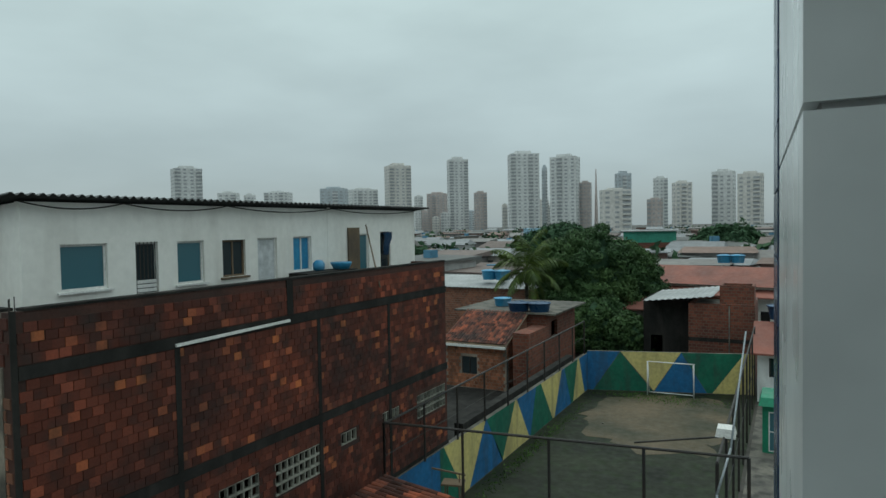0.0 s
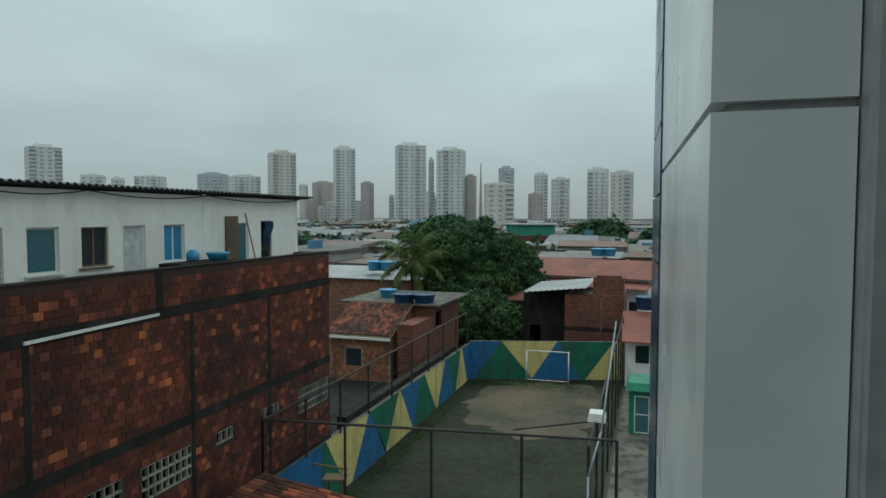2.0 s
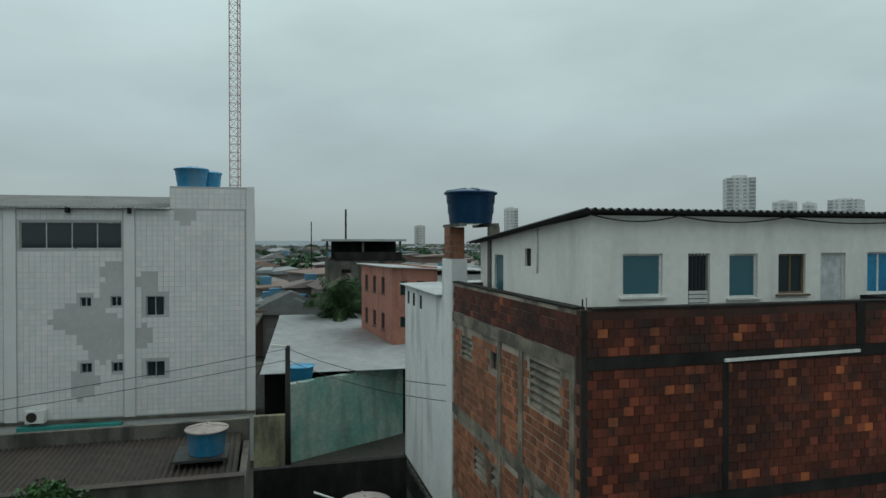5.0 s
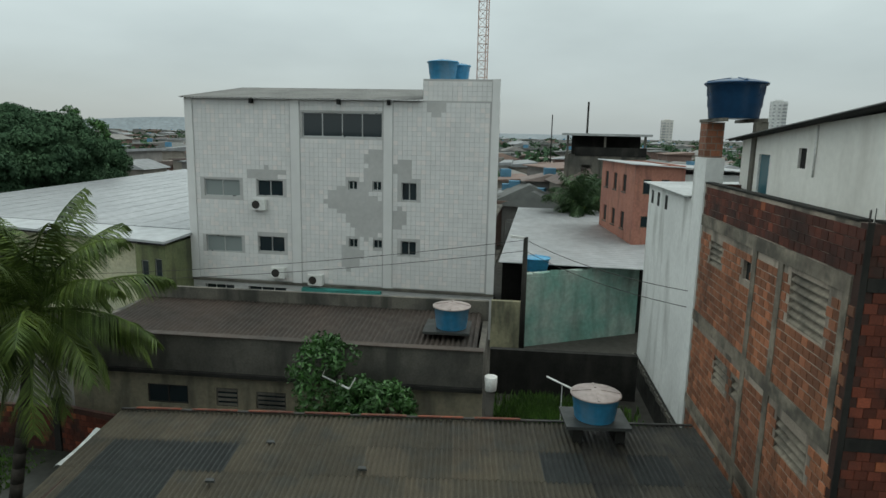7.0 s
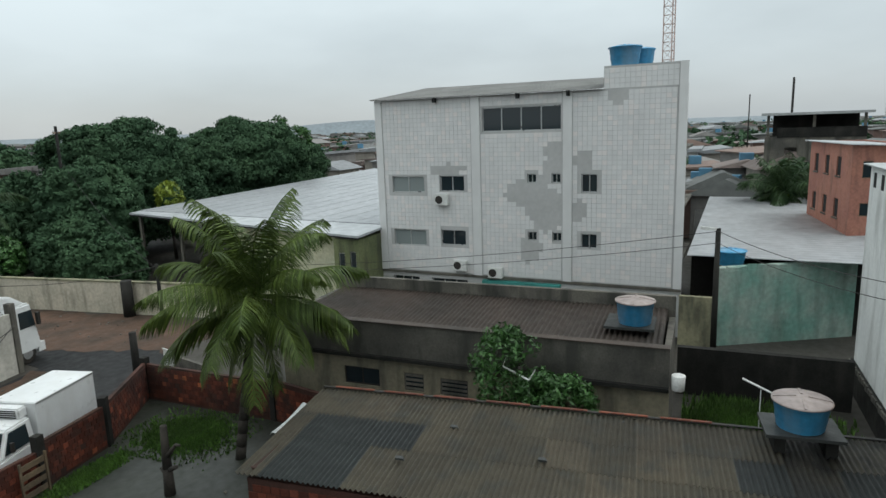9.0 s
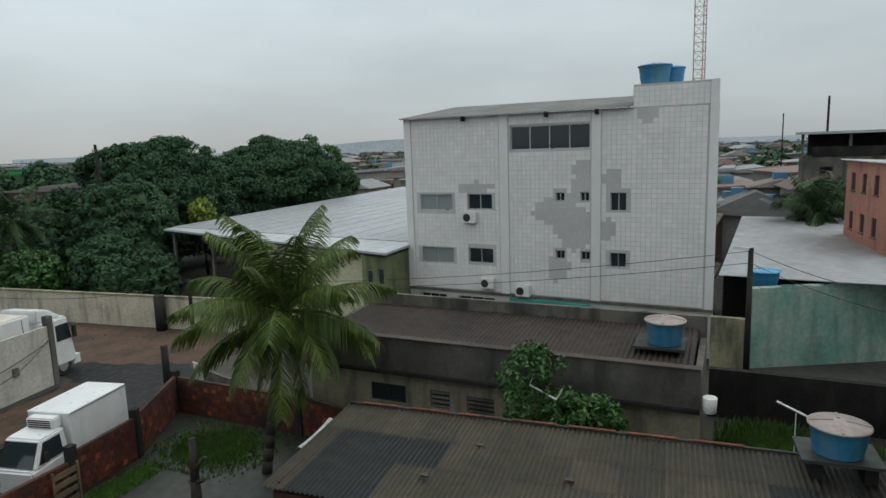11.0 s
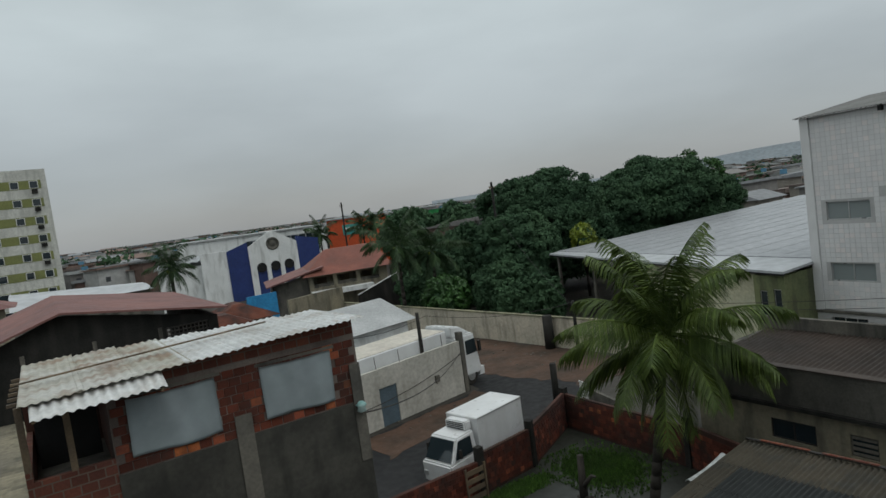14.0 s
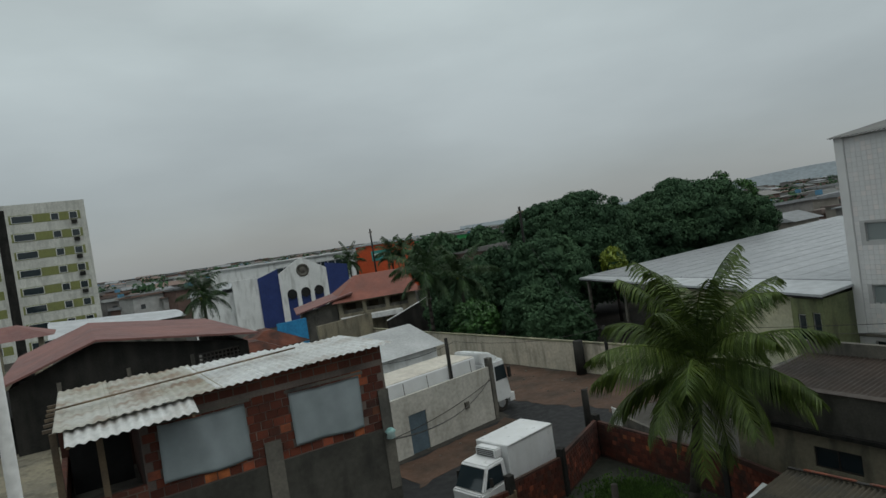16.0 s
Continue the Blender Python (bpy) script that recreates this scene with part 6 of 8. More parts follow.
def grass(name, pts, n, h, seed, label):
    """Rough grass: single bent blades inside a rectangle list (x0, x1, y0, y1)."""
    rg = np.random.RandomState(seed)
    v, f = [], []
    for x0, x1, y0, y1 in pts:
        for _ in range(int(n / len(pts))):
            u, w = np.clip(rg.normal(0.5, 0.2, 2), 0, 1)
            x, y = x0 + (x1 - x0) * u, y0 + (y1 - y0) * w
            a, hh = rg.uniform(0, 6.28), h * rg.uniform(0.4, 1.2)
            dx, dy = math.cos(a) * 0.04, math.sin(a) * 0.04
            o = len(v)
            v += [(x - dx, y - dy, 0.01), (x + dx, y + dy, 0.01), (x + dy * 5 * hh, y - dx * 5 * hh, hh)]
            f.append((o, o + 1, o + 2))
    me = bpy.data.meshes.new(name)
    me.from_pydata(v, [], f)
    tagged(mesh_part(name, me, M_GRASS), label, "grass", kind="stuff")


grass("yard_grass", [(-18.0, -14.4, -19.0, -14.4), (-17.4, -15.0, -18.0, -15.5), (-14.5, -11.5, -18.3, -17.2)], 20000, 0.13, 1, "bright rough grass in the wet yard")
grass("plot_grass", [(-24.9, -19.5, -0.3, 3.4), (-24, -17, 2.0, 5.2)], 42000, 0.3, 2, "rough grass and weeds on the empty plot")
grass("court_moss", [(-11.0, -9.9, 18, 39), (-10.8, -2.5, 37.8, 41)], 2200, 0.08, 3, "grass and moss along the court's edge")
# ---------------------------------------------------------------- houses beyond the court
def polar(az, r):
    a = radians(az)
    return -math.sin(a) * r, math.cos(a) * r


ht = thing("tiled_brick_house", "small brick house with a clay-tiled roof and dark window", "house", pose(-18.2, 34.0, 0))
part("front_wall", holed(B(), 0, 3.9, 0, 3.5, 0.15, [(1.05, 2.05, 1.7, 2.75)]), M_MORTAR, ht)
bm = B()
hexa(bm, [(3.75, 0.15, 0), (3.9, 0.15, 0), (3.9, 3.5, 0), (3.75, 3.5, 0), (3.75, 0.15, 3.5), (3.9, 0.15, 3.5), (3.9, 3.5, 5.0), (3.75, 3.5, 5.0)])
part("gable_wall", bm, M_BRICKFARP, ht)
window(ht, 1.05, 2.05, 1.7, 2.75, panes=2, frame_mat=M_BLACK)
part("roof_deck", hexa(B(), [(-0.2, -0.35, 3.45), (4.05, -0.35, 3.45), (4.05, 3.4, 4.95), (-0.2, 3.4, 4.95), (-0.2, -0.35, 3.52), (4.05, -0.35, 3.52), (4.05, 3.4, 5.02), (-0.2, 3.4, 5.02)]), M_WOOD, ht)
part("eave_board", box(B(), -0.2, 4.05, -0.4, -0.352, 3.38, 3.52), M_WFRAME, ht)
hb = thing("slab_roof_house", "brick house with a pale slab roof carrying blue tanks", "house", pose(-18.4, 37.6, 0))
part("wall", shell(B(), 0, 5.3, 0, 6.0, 0, 4.95, 0.2, right=[(1.0, 2.2, 3.4, 4.4)]), M_BRICKFAR, hb)
part("roof", box(B(), -0.9, 6.0, -0.35, 6.4, 4.96, 5.06), M_CONC, hb)
for x, y in ((-13.7, 38.1), (-15.0, 37.9)):
    water_tank((x, y, 5.065), 0.72, 0.52, M_NAVY, M_NAVY, "dark blue water tank on the slab roof")
water_tank((-17.0, 40.0, 5.065), 0.6, 0.5, M_BLUE, M_BLUE, "blue water tank on the slab roof")
part("side_annex", box(B(), 4.5, 5.5, -3.5, -0.05, 0, 4.3), M_BRICKFAR, hb)
tagged(part("terrace_slab", box(B(), -18.2, -11.5, 22.6, 33.9, 0, 0.9), M_CONCD), "dark wet concrete terrace beside the court", "terrace")
tagged(part("terrace_wall", box(B(), -11.75, -11.35, 22.6, 37.5, 0.9, 2.6), M_CONCD), "rough blackened wall above the court wall", "wall")
tagged(part("terrace_front_wall", box(B(), -18.2, -11.8, 22.4, 22.58, 0, 1.6), M_BRICKFAR), "low brick terrace wall", "wall")
lb = thing("long_brick_house", "long bare brick house under a grey sheet roof", "house", pose(-32.5, 52, 0))
part("wall", shell(B(), 0, 13, 0, 7, 0, 4.9, 0.2), M_BRICKFARP, lb)
part("roof", wave_sheet(B(), (-0.4, -0.4, 5.0), (1, 0, 0), (0, 1, 0.06), 13.8, 8, 0.4, 0.04, 0.03, 4), M_SHEETG, lb)
for x in (-24.5, -23.2):
    water_tank((x, 54.5, 5.5), 0.75, 0.8, M_BLUE, M_BLUE, "blue water tank on the sheet roof")
rb = thing("brick_corner_house", "two-storey dark brick house with a raised brick tank box", "house", pose(-6.4, 45.2, 0))
part("wall", shell(B(), 0.6, 4.6, 0, 5, 0, 5.1, 0.2), M_BRICKFAR, rb)
part("tank_box", shell(B(), 2.5, 4.55, 0.3, 2.3, 5.105, 6.3, 0.15), M_BRICKFAR, rb)
part("beam", box(B(), 0.58, 4.62, -0.03, -0.002, 2.6, 2.85), M_CONCD, rb)
part("roof", box(B(), 0.8, 4.4, 0.2, 4.8, 4.8, 4.9), M_CONC, rb)
part("pipe", tube(B(), (3.1, -0.05, 0), (3.1, -0.05, 5.0), 0.04), M_CONC, rb)
gs = thing("grey_side_house", "narrow grey house with a pale sheet roof", "house", pose(-9.0, 46.6, 0))
part("wall", shell(B(), 0, 3.0, 0, 6, 0, 5.1, 0.2, front=[(0.5, 1.3, 1.0, 2.6)]), M_CONCD, gs)
part("roof", wave_sheet(B(), (0.3, -1.8, 5.2), (1, 0, 0.1), (0, 1, 0), 4.5, 7.6, 0.4, 0.03, 0.03, 4), M_SHEETG, gs)
part("red_roof", hexa(B(), [(-4.0, 6.5, 3.4), (0.2, 6.5, 3.4), (0.2, 11, 4.4), (-4, 11, 4.4), (-4.0, 6.5, 3.5), (0.2, 6.5, 3.5), (0.2, 11, 4.5), (-4, 11, 4.5)]), M_REDROOF, gs)
part("rear_wall", box(B(), -3.8, 0.0, 6.8, 10.8, 0, 3.4), M_CONC, gs)
rl = thing("red_roof_row", "row house under a long red tiled roof", "house", pose(-13.5, 68, 0, 0, 0, -14))
part("wall", box(B(), 0.3, 13.5, 0, 7, 0, 4.6), M_WHITE, rl)
part("roof", hexa(B(), [(-0.5, -0.8, 4.5), (14.2, -0.8, 4.5), (14.2, 8, 4.5), (-0.5, 8, 4.5), (-0.3, 3.6, 6.0), (14.0, 3.6, 6.0), (14.0, 3.9, 6.0), (-0.3, 3.9, 6.0)]), M_REDROOF, rl)
part("awning", hexa(B(), [(-0.3, -2.2, 3.6), (14, -2.2, 3.6), (14, -0.05, 4.1), (-0.3, -0.05, 4.1), (-0.3, -2.2, 3.7), (14, -2.2, 3.7), (14, -0.05, 4.2), (-0.3, -0.05, 4.2)]), M_REDROOF, rl)
for k in range(6):
    part("door", box(B(), 1.2 + k * 2.1, 2.0 + k * 2.1, -0.05, -0.003, 0, 2.2), M_DARK, rl)
for k, az in enumerate((4.6, 3.6)):
    x, y = polar(az, 78)
    water_tank((x, y, 5.9), 0.8, 0.8, M_BLUE, M_BLUE, "blue water tank above the red roofs")

# strip between the court and the tiled block
st = thing("alley_house", "white alley house with a red eave and barred window", "house", pose(-1.5, 41.0, 0))
part("wall", shell(B(), 0, 5, 0, 5, 0, 3.0, 0.15, front=[(0.6, 1.4, 1.5, 2.6)]), M_WHITE2, st)
window(st, 0.6, 1.4, 1.5, 2.6, panes=1, frame_mat=M_BLACK, bars=5)
part("eave", hexa(B(), [(-0.3, -1.2, 2.95), (5.2, -1.2, 2.95), (5.2, 3, 4.2), (-0.3, 3, 4.2), (-0.3, -1.2, 3.05), (5.2, -1.2, 3.05), (5.2, 3, 4.3), (-0.3, 3, 4.3)]), M_REDROOF, st)
water_tank((-0.2, 44.6, 4.4), 0.9, 0.8, M_NAVY, M_NAVY, "dark blue water tank behind the red eave")
M_KIOSK = mat("green_kiosk_paint", (0.02, 0.22, 0.12), (0.016, 0.16, 0.09), 0.5, 8, 1.0, 0.05)
ki = thing("green_kiosk", "small green kiosk with a glazed door in the alley", "kiosk", pose(-0.95, 32.0, 0))
part("body", shell(B(), 0, 1.6, 0, 1.6, 0, 2.2, 0.06, front=[(0.25, 0.95, 0.1, 1.9)]), M_KIOSK, ki)
window(ki, 0.25, 0.95, 0.1, 1.9, y=0.0, panes=1, rows=2, glass=M_GLASST, frame_mat=M_WFRAME)
part("roof", hexa(B(), [(-0.15, -0.3, 2.2), (1.75, -0.3, 2.2), (1.75, 1.8, 2.2), (-0.15, 1.8, 2.2), (-0.05, -0.1, 2.55), (1.65, -0.1, 2.55), (1.65, 1.7, 2.6), (-0.05, 1.7, 2.6)]), M_KIOSK, ki)
fence("alley_fence", (-1.55, 17.9, 0), (-1.7, 42.2, 0), 0.0, 4.2, 9, "black iron fence along the alley side of the court")
tagged(part("alley_paving", box(B(), -1.45, 6, 2.6, 41, -0.2, 0.02), M_CONC), "rough concrete paving of the alley", "pavement", kind="structure")

# ---------------------------------------------------------------- houses and halls beyond the lane
rh = thing("red_hip_house", "two-storey grey house with a faded red hipped roof and open veranda", "house", pose(-19.2, -63.1, 0, 0, 0, 165))
RHO = [(4.3, 6.3, 3.45, 4.5), (6.7, 8.7, 3.45, 4.5), (9.1, 11.1, 3.45, 4.5)]
part("wall", shell(B(), 3.8, 12.0, 0, 7, 0, 4.75, 0.2, front=RHO + [(4.6, 6.6, 0.6, 2.4)]), M_BEIGE, rh)
part("wing_wall", box(B(), 0.2, 3.78, 0.3, 6.6, 0, 3.9), M_CONC, rh)
part("wing_gable", hexa(B(), [(0.2, 0.3, 3.9), (3.78, 0.3, 3.9), (3.78, 0.5, 3.9), (0.2, 0.5, 3.9), (0.2, 0.3, 4.2), (3.78, 0.3, 4.95), (3.78, 0.5, 4.95), (0.2, 0.5, 4.2)]), M_CONC, rh)
part("veranda_back", box(B(), 4.0, 11.8, 1.6, 1.7, 2.8, 4.7), M_BEIGE, rh)
for a, b in ((4.8, 5.8), (7.2, 8.2), (9.6, 10.6)):
    part("shutter", box(B(), a, b, 1.55, 1.598, 3.0, 4.3), M_WOOD, rh)
for k in range(3):
    o = RHO[k]
    part("railing", box(B(), o[0], o[1], 0.05, 0.1, 3.46, 3.8), M_CONC, rh)
part("balcony", box(B(), 3.9, 10.2, -1.3, -0.01, 2.7, 3.15), M_WHITE2, rh)
part("garage_door", box(B(), 4.6, 6.6, 0.05, 0.1, 0.6, 2.4), M_BLACK, rh)
part("main_roof", hexa(B(), [(3.2, -0.8, 4.72), (12.5, -0.8, 4.72), (12.5, 7.8, 4.72), (3.2, 7.8, 4.72), (6.3, 3.2, 7.05), (11.6, 3.2, 7.05), (11.6, 3.8, 7.05), (6.3, 3.8, 7.05)]), M_REDROOF, rh)
part("wing_roof", hexa(B(), [(-0.4, -0.5, 4.2), (5.4, -0.5, 5.45), (5.4, 7.0, 5.45), (-0.4, 7.0, 4.2), (-0.4, -0.5, 4.32), (5.4, -0.5, 5.6), (5.4, 7.0, 5.6), (-0.4, 7.0, 4.32)]), M_BROWNROOF, rh)
part("stair_wall", hexa(B(), [(8.2, -2.6, 0), (12.4, -2.6, 0), (12.4, -2.4, 0), (8.2, -2.4, 0), (8.2, -2.6, 2.3), (12.4, -2.6, 3.9), (12.4, -2.4, 3.9), (8.2, -2.4, 2.3)]), M_CONCD, rh)
part("stair_coping", beam(B(), (8.2, -2.5, 2.34), (12.4, -2.5, 3.94), 0.24, 0.06), M_WHITE2, rh)
fw = thing("front_yard_wall", "brown rendered front wall with dark gates", "wall", pose(-18.3, -55.6, 0, 0, 0, 198))
part("wall", box(B(), 0, 6.5, 0, 0.2, 0, 3.6), M_BEIGE, fw)
part("gate", box(B(), 0.4, 1.8, -0.02, -0.002, 0, 2.1), M_BLACK, fw)
blue = thing("blue_wall", "bright blue painted garden wall", "wall", pose(-14.8, -55.8, 0, 0, 0, 189))
part("wall", box(B(), 0, 2.8, 0, 0.2, 0, 4.5), mat("bright_blue_paint", (0.03, 0.25, 0.50), (0.025, 0.2, 0.42), 0.7, 6, 0.8), blue)
for k, (x, y) in enumerate(((-11.4, -46.5), (-9.3, -42))):
    o = thing("orange_roof", "small hut with an orange clay-tiled roof", "hut", pose(x, y, 0))
    part("wall", box(B(), -2, 2, -2, 2, 0, 4.2), M_CONC, o)
    part("roof", hexa(B(), [(-2.5, -2.5, 4.2), (2.5, -2.5, 4.2), (2.5, 2.5, 4.2), (-2.5, 2.5, 4.2), (-0.3, -1, 5.3), (0.3, -1, 5.3), (0.3, 1, 5.3), (-0.3, 1, 5.3)]), M_CLAYS, o)
gw2 = thing("grey_garage", "grey garage with a pale pitched roof behind the white wall", "garage", pose(-8.8, -33.5, 0, 0, 0, 180 + 11))
part("wall", box(B(), 0, 10.5, 0, 6, 0, 3.4), M_WHITE2, gw2)
part("roof", hexa(B(), [(-0.4, -0.5, 3.4), (10.9, -0.5, 3.4), (10.9, 6.5, 3.4), (-0.4, 6.5, 3.4), (-0.4, 2.9, 4.6), (10.9, 2.9, 4.6), (10.9, 3.1, 4.6), (-0.4, 3.1, 4.6)]), M_SHEETG, gw2)

# school with the blue and white front
M_NAVYP = mat("navy_panel_paint", (0.02, 0.04, 0.16), (0.016, 0.033, 0.13), 0.6, 5, 0.5, 0.05)
sc = thing("school_front", "white school building with navy panels, arches and a round emblem", "school", pose(*polar(168.2, 97), 0, 0, 0, 170))
part("side_block", box(B(), -6, 1.2, 2, 22, 0, 6.0), M_WHITE2, sc)
part("side_roof", wave_sheet(B(), (-6.5, 1.6, 6.1), (1, 0, 0.1), (0, 1, 0), 8.2, 20, 1.2, 0.1, 0.05, 4), M_SHEET, sc)
part("white_flank", box(B(), -0.2, 3.4, 0.4, 1.2, 0, 7.6), M_WHITE2, sc)
part("navy_panel", hexa(B(), [(3.4, 0.2, 0), (6.4, 0.2, 0), (6.4, 0.8, 0), (3.4, 0.8, 0), (3.4, 0.2, 7.4), (6.4, 0.2, 8.4), (6.4, 0.8, 8.4), (3.4, 0.8, 7.4)]), M_NAVYP, sc)
part("navy_panel", hexa(B(), [(13.5, 0.2, 0), (16.8, 0.2, 0), (16.8, 0.8, 0), (13.5, 0.8, 0), (13.5, 0.2, 8.3), (16.8, 0.2, 7.6), (16.8, 0.8, 7.6), (13.5, 0.8, 8.3)]), M_NAVYP, sc)
bm = B()
holed(bm, 6.4, 13.5, 0, 7.6, 0.6, [(7.3, 8.7, 0.5, 4.4), (9.3, 10.7, 0.5, 4.4), (11.3, 12.7, 0.5, 4.4)])
hexa(bm, [(6.4, 0, 7.6), (13.5, 0, 7.6), (13.5, 0.6, 7.6), (6.4, 0.6, 7.6), (9.8, 0, 9.6), (10.2, 0, 9.6), (10.2, 0.6, 9.6), (9.8, 0.6, 9.6)])
part("gable_front", bm, M_WHITE2, sc)
for x in (8.0, 10.0, 12.0):
    part("arch_head", tube(B(), (x, -0.03, 4.4), (x, 0.1, 4.4), 0.72, n=20), M_DARK, sc)
    part("arch_void", box(B(), x - 0.68, x + 0.68, 0.2, 0.3, 0.5, 4.4), M_NAVYP, sc)
part("emblem", lathe(B(), [(0.95, 0), (0.95, 0.06), (0.7, 0.07), (0.7, 0.02), (0.4, 0.02), (0.35, 0.07), (0.05, 0.08)], 24), M_CONC, sc, "round grey relief emblem", m=pose(10.0, -0.02, 7.7, 90, 0, 0))
gl = thing("long_grey_hall", "long grey two-storey hall with a strip of windows", "hall", pose(*polar(170, 126), 0, 0, 0, 165))
part("wall", shell(B(), 0, 27, 0, 12, 0, 9.0, 0.3, front=[(12, 26, 6.8, 8.0)]), M_WHITE2, gl)
window(gl, 12, 26, 6.8, 8.0, panes=10, fw=0.12)
part("roof", box(B(), -0.4, 27.4, -0.4, 12.4, 9.0, 9.25), M_SHEETG, gl)
M_ORANGE = mat("orange_store_paint", (0.55, 0.085, 0.02), (0.47, 0.07, 0.018), 0.6, 4, 0.4, 0.05)
M_GREENS = mat("green_store_paint", (0.03, 0.30, 0.08), (0.025, 0.24, 0.07), 0.6, 4, 0.4, 0.05)
orn = thing("orange_store", "big orange store front with a teal sign", "store", pose(*polar(157.5, 132), 0, 0, 0, 155))
part("orange_front", box(B(), 0, 12, 0, 14, 0, 9.6), M_ORANGE, orn)
part("sign_board", box(B(), 3.0, 7.0, -0.12, -0.01, 6.3, 8.4), M_TEAL, orn)
for k in range(5):
    part("sign_bar", box(B(), 3.5 + k * 0.65, 3.95 + k * 0.65, -0.15, -0.122, 7.2, 7.8), M_WFRAME, orn)
part("green_front", box(B(), 12.01, 24, 0.2, 14, 0, 9.0), M_GREENS, orn)
part("roof", box(B(), -0.4, 24.4, -0.4, 14.4, 9.62, 9.9), M_SHEETG, orn)

# apartment block with green bands
M_APT = mat("rain_streaked_apartment_paint", (0.60, 0.60, 0.55), (0.48, 0.48, 0.44), 0.8, 5, 0.4, 0.1, stain=((0.3, 0.3, 0.27), 0.5))
M_APTG = mat("olive_green_band", (0.21, 0.225, 0.075), (0.17, 0.185, 0.07), 0.8, 5, 0.5, 0.05)
apt = thing("apartment_block", "eight-storey white apartment block with olive-green window bands", "apartment block", pose(*polar(178.3, 120), 0, 0, 0, 183))
part("wall", box(B(), -40, 0, 0, 14, 0, 24.2), M_APT, apt)
# flat black strip on the face paints the stair recess's shade
part("stair_recess", box(B(), -12.3, -11.0, -0.02, -0.003, 0, 23.5), M_CONCD, apt)
part("roof_house", box(B(), -22, -13, 2, 9, 24.2, 26.0), M_APT, apt)
for fl_ in range(8):
    z = 1.2 + fl_ * 2.85
    for a, b in ((-10.6, -0.8), (-23, -12.7)):
        band = part("green_band", box(B(), a, b, -0.03, -0.004, z, z + 1.35), M_APTG, apt)
    for a, b in ((-10.3, -7.4), (-5.0, -3.8), (-2.4, -1.2), (-17, -14), (-22, -19.5)):
        w = part("window", box(B(), a, b, -0.1, -0.032, z + 0.1, z + 1.25), M_WFRAME, apt)
        part("pane", box(B(), a + 0.1, b - 0.1, -0.12, -0.101, z + 0.18, z + 1.17), M_GLASS, w)
    if fl_ % 2 or fl_ > 3:
        part("cooling_box", box(B(), -2.2, -1.4, -0.5, -0.035, z - 0.7, z - 0.1), M_CONCD, apt)

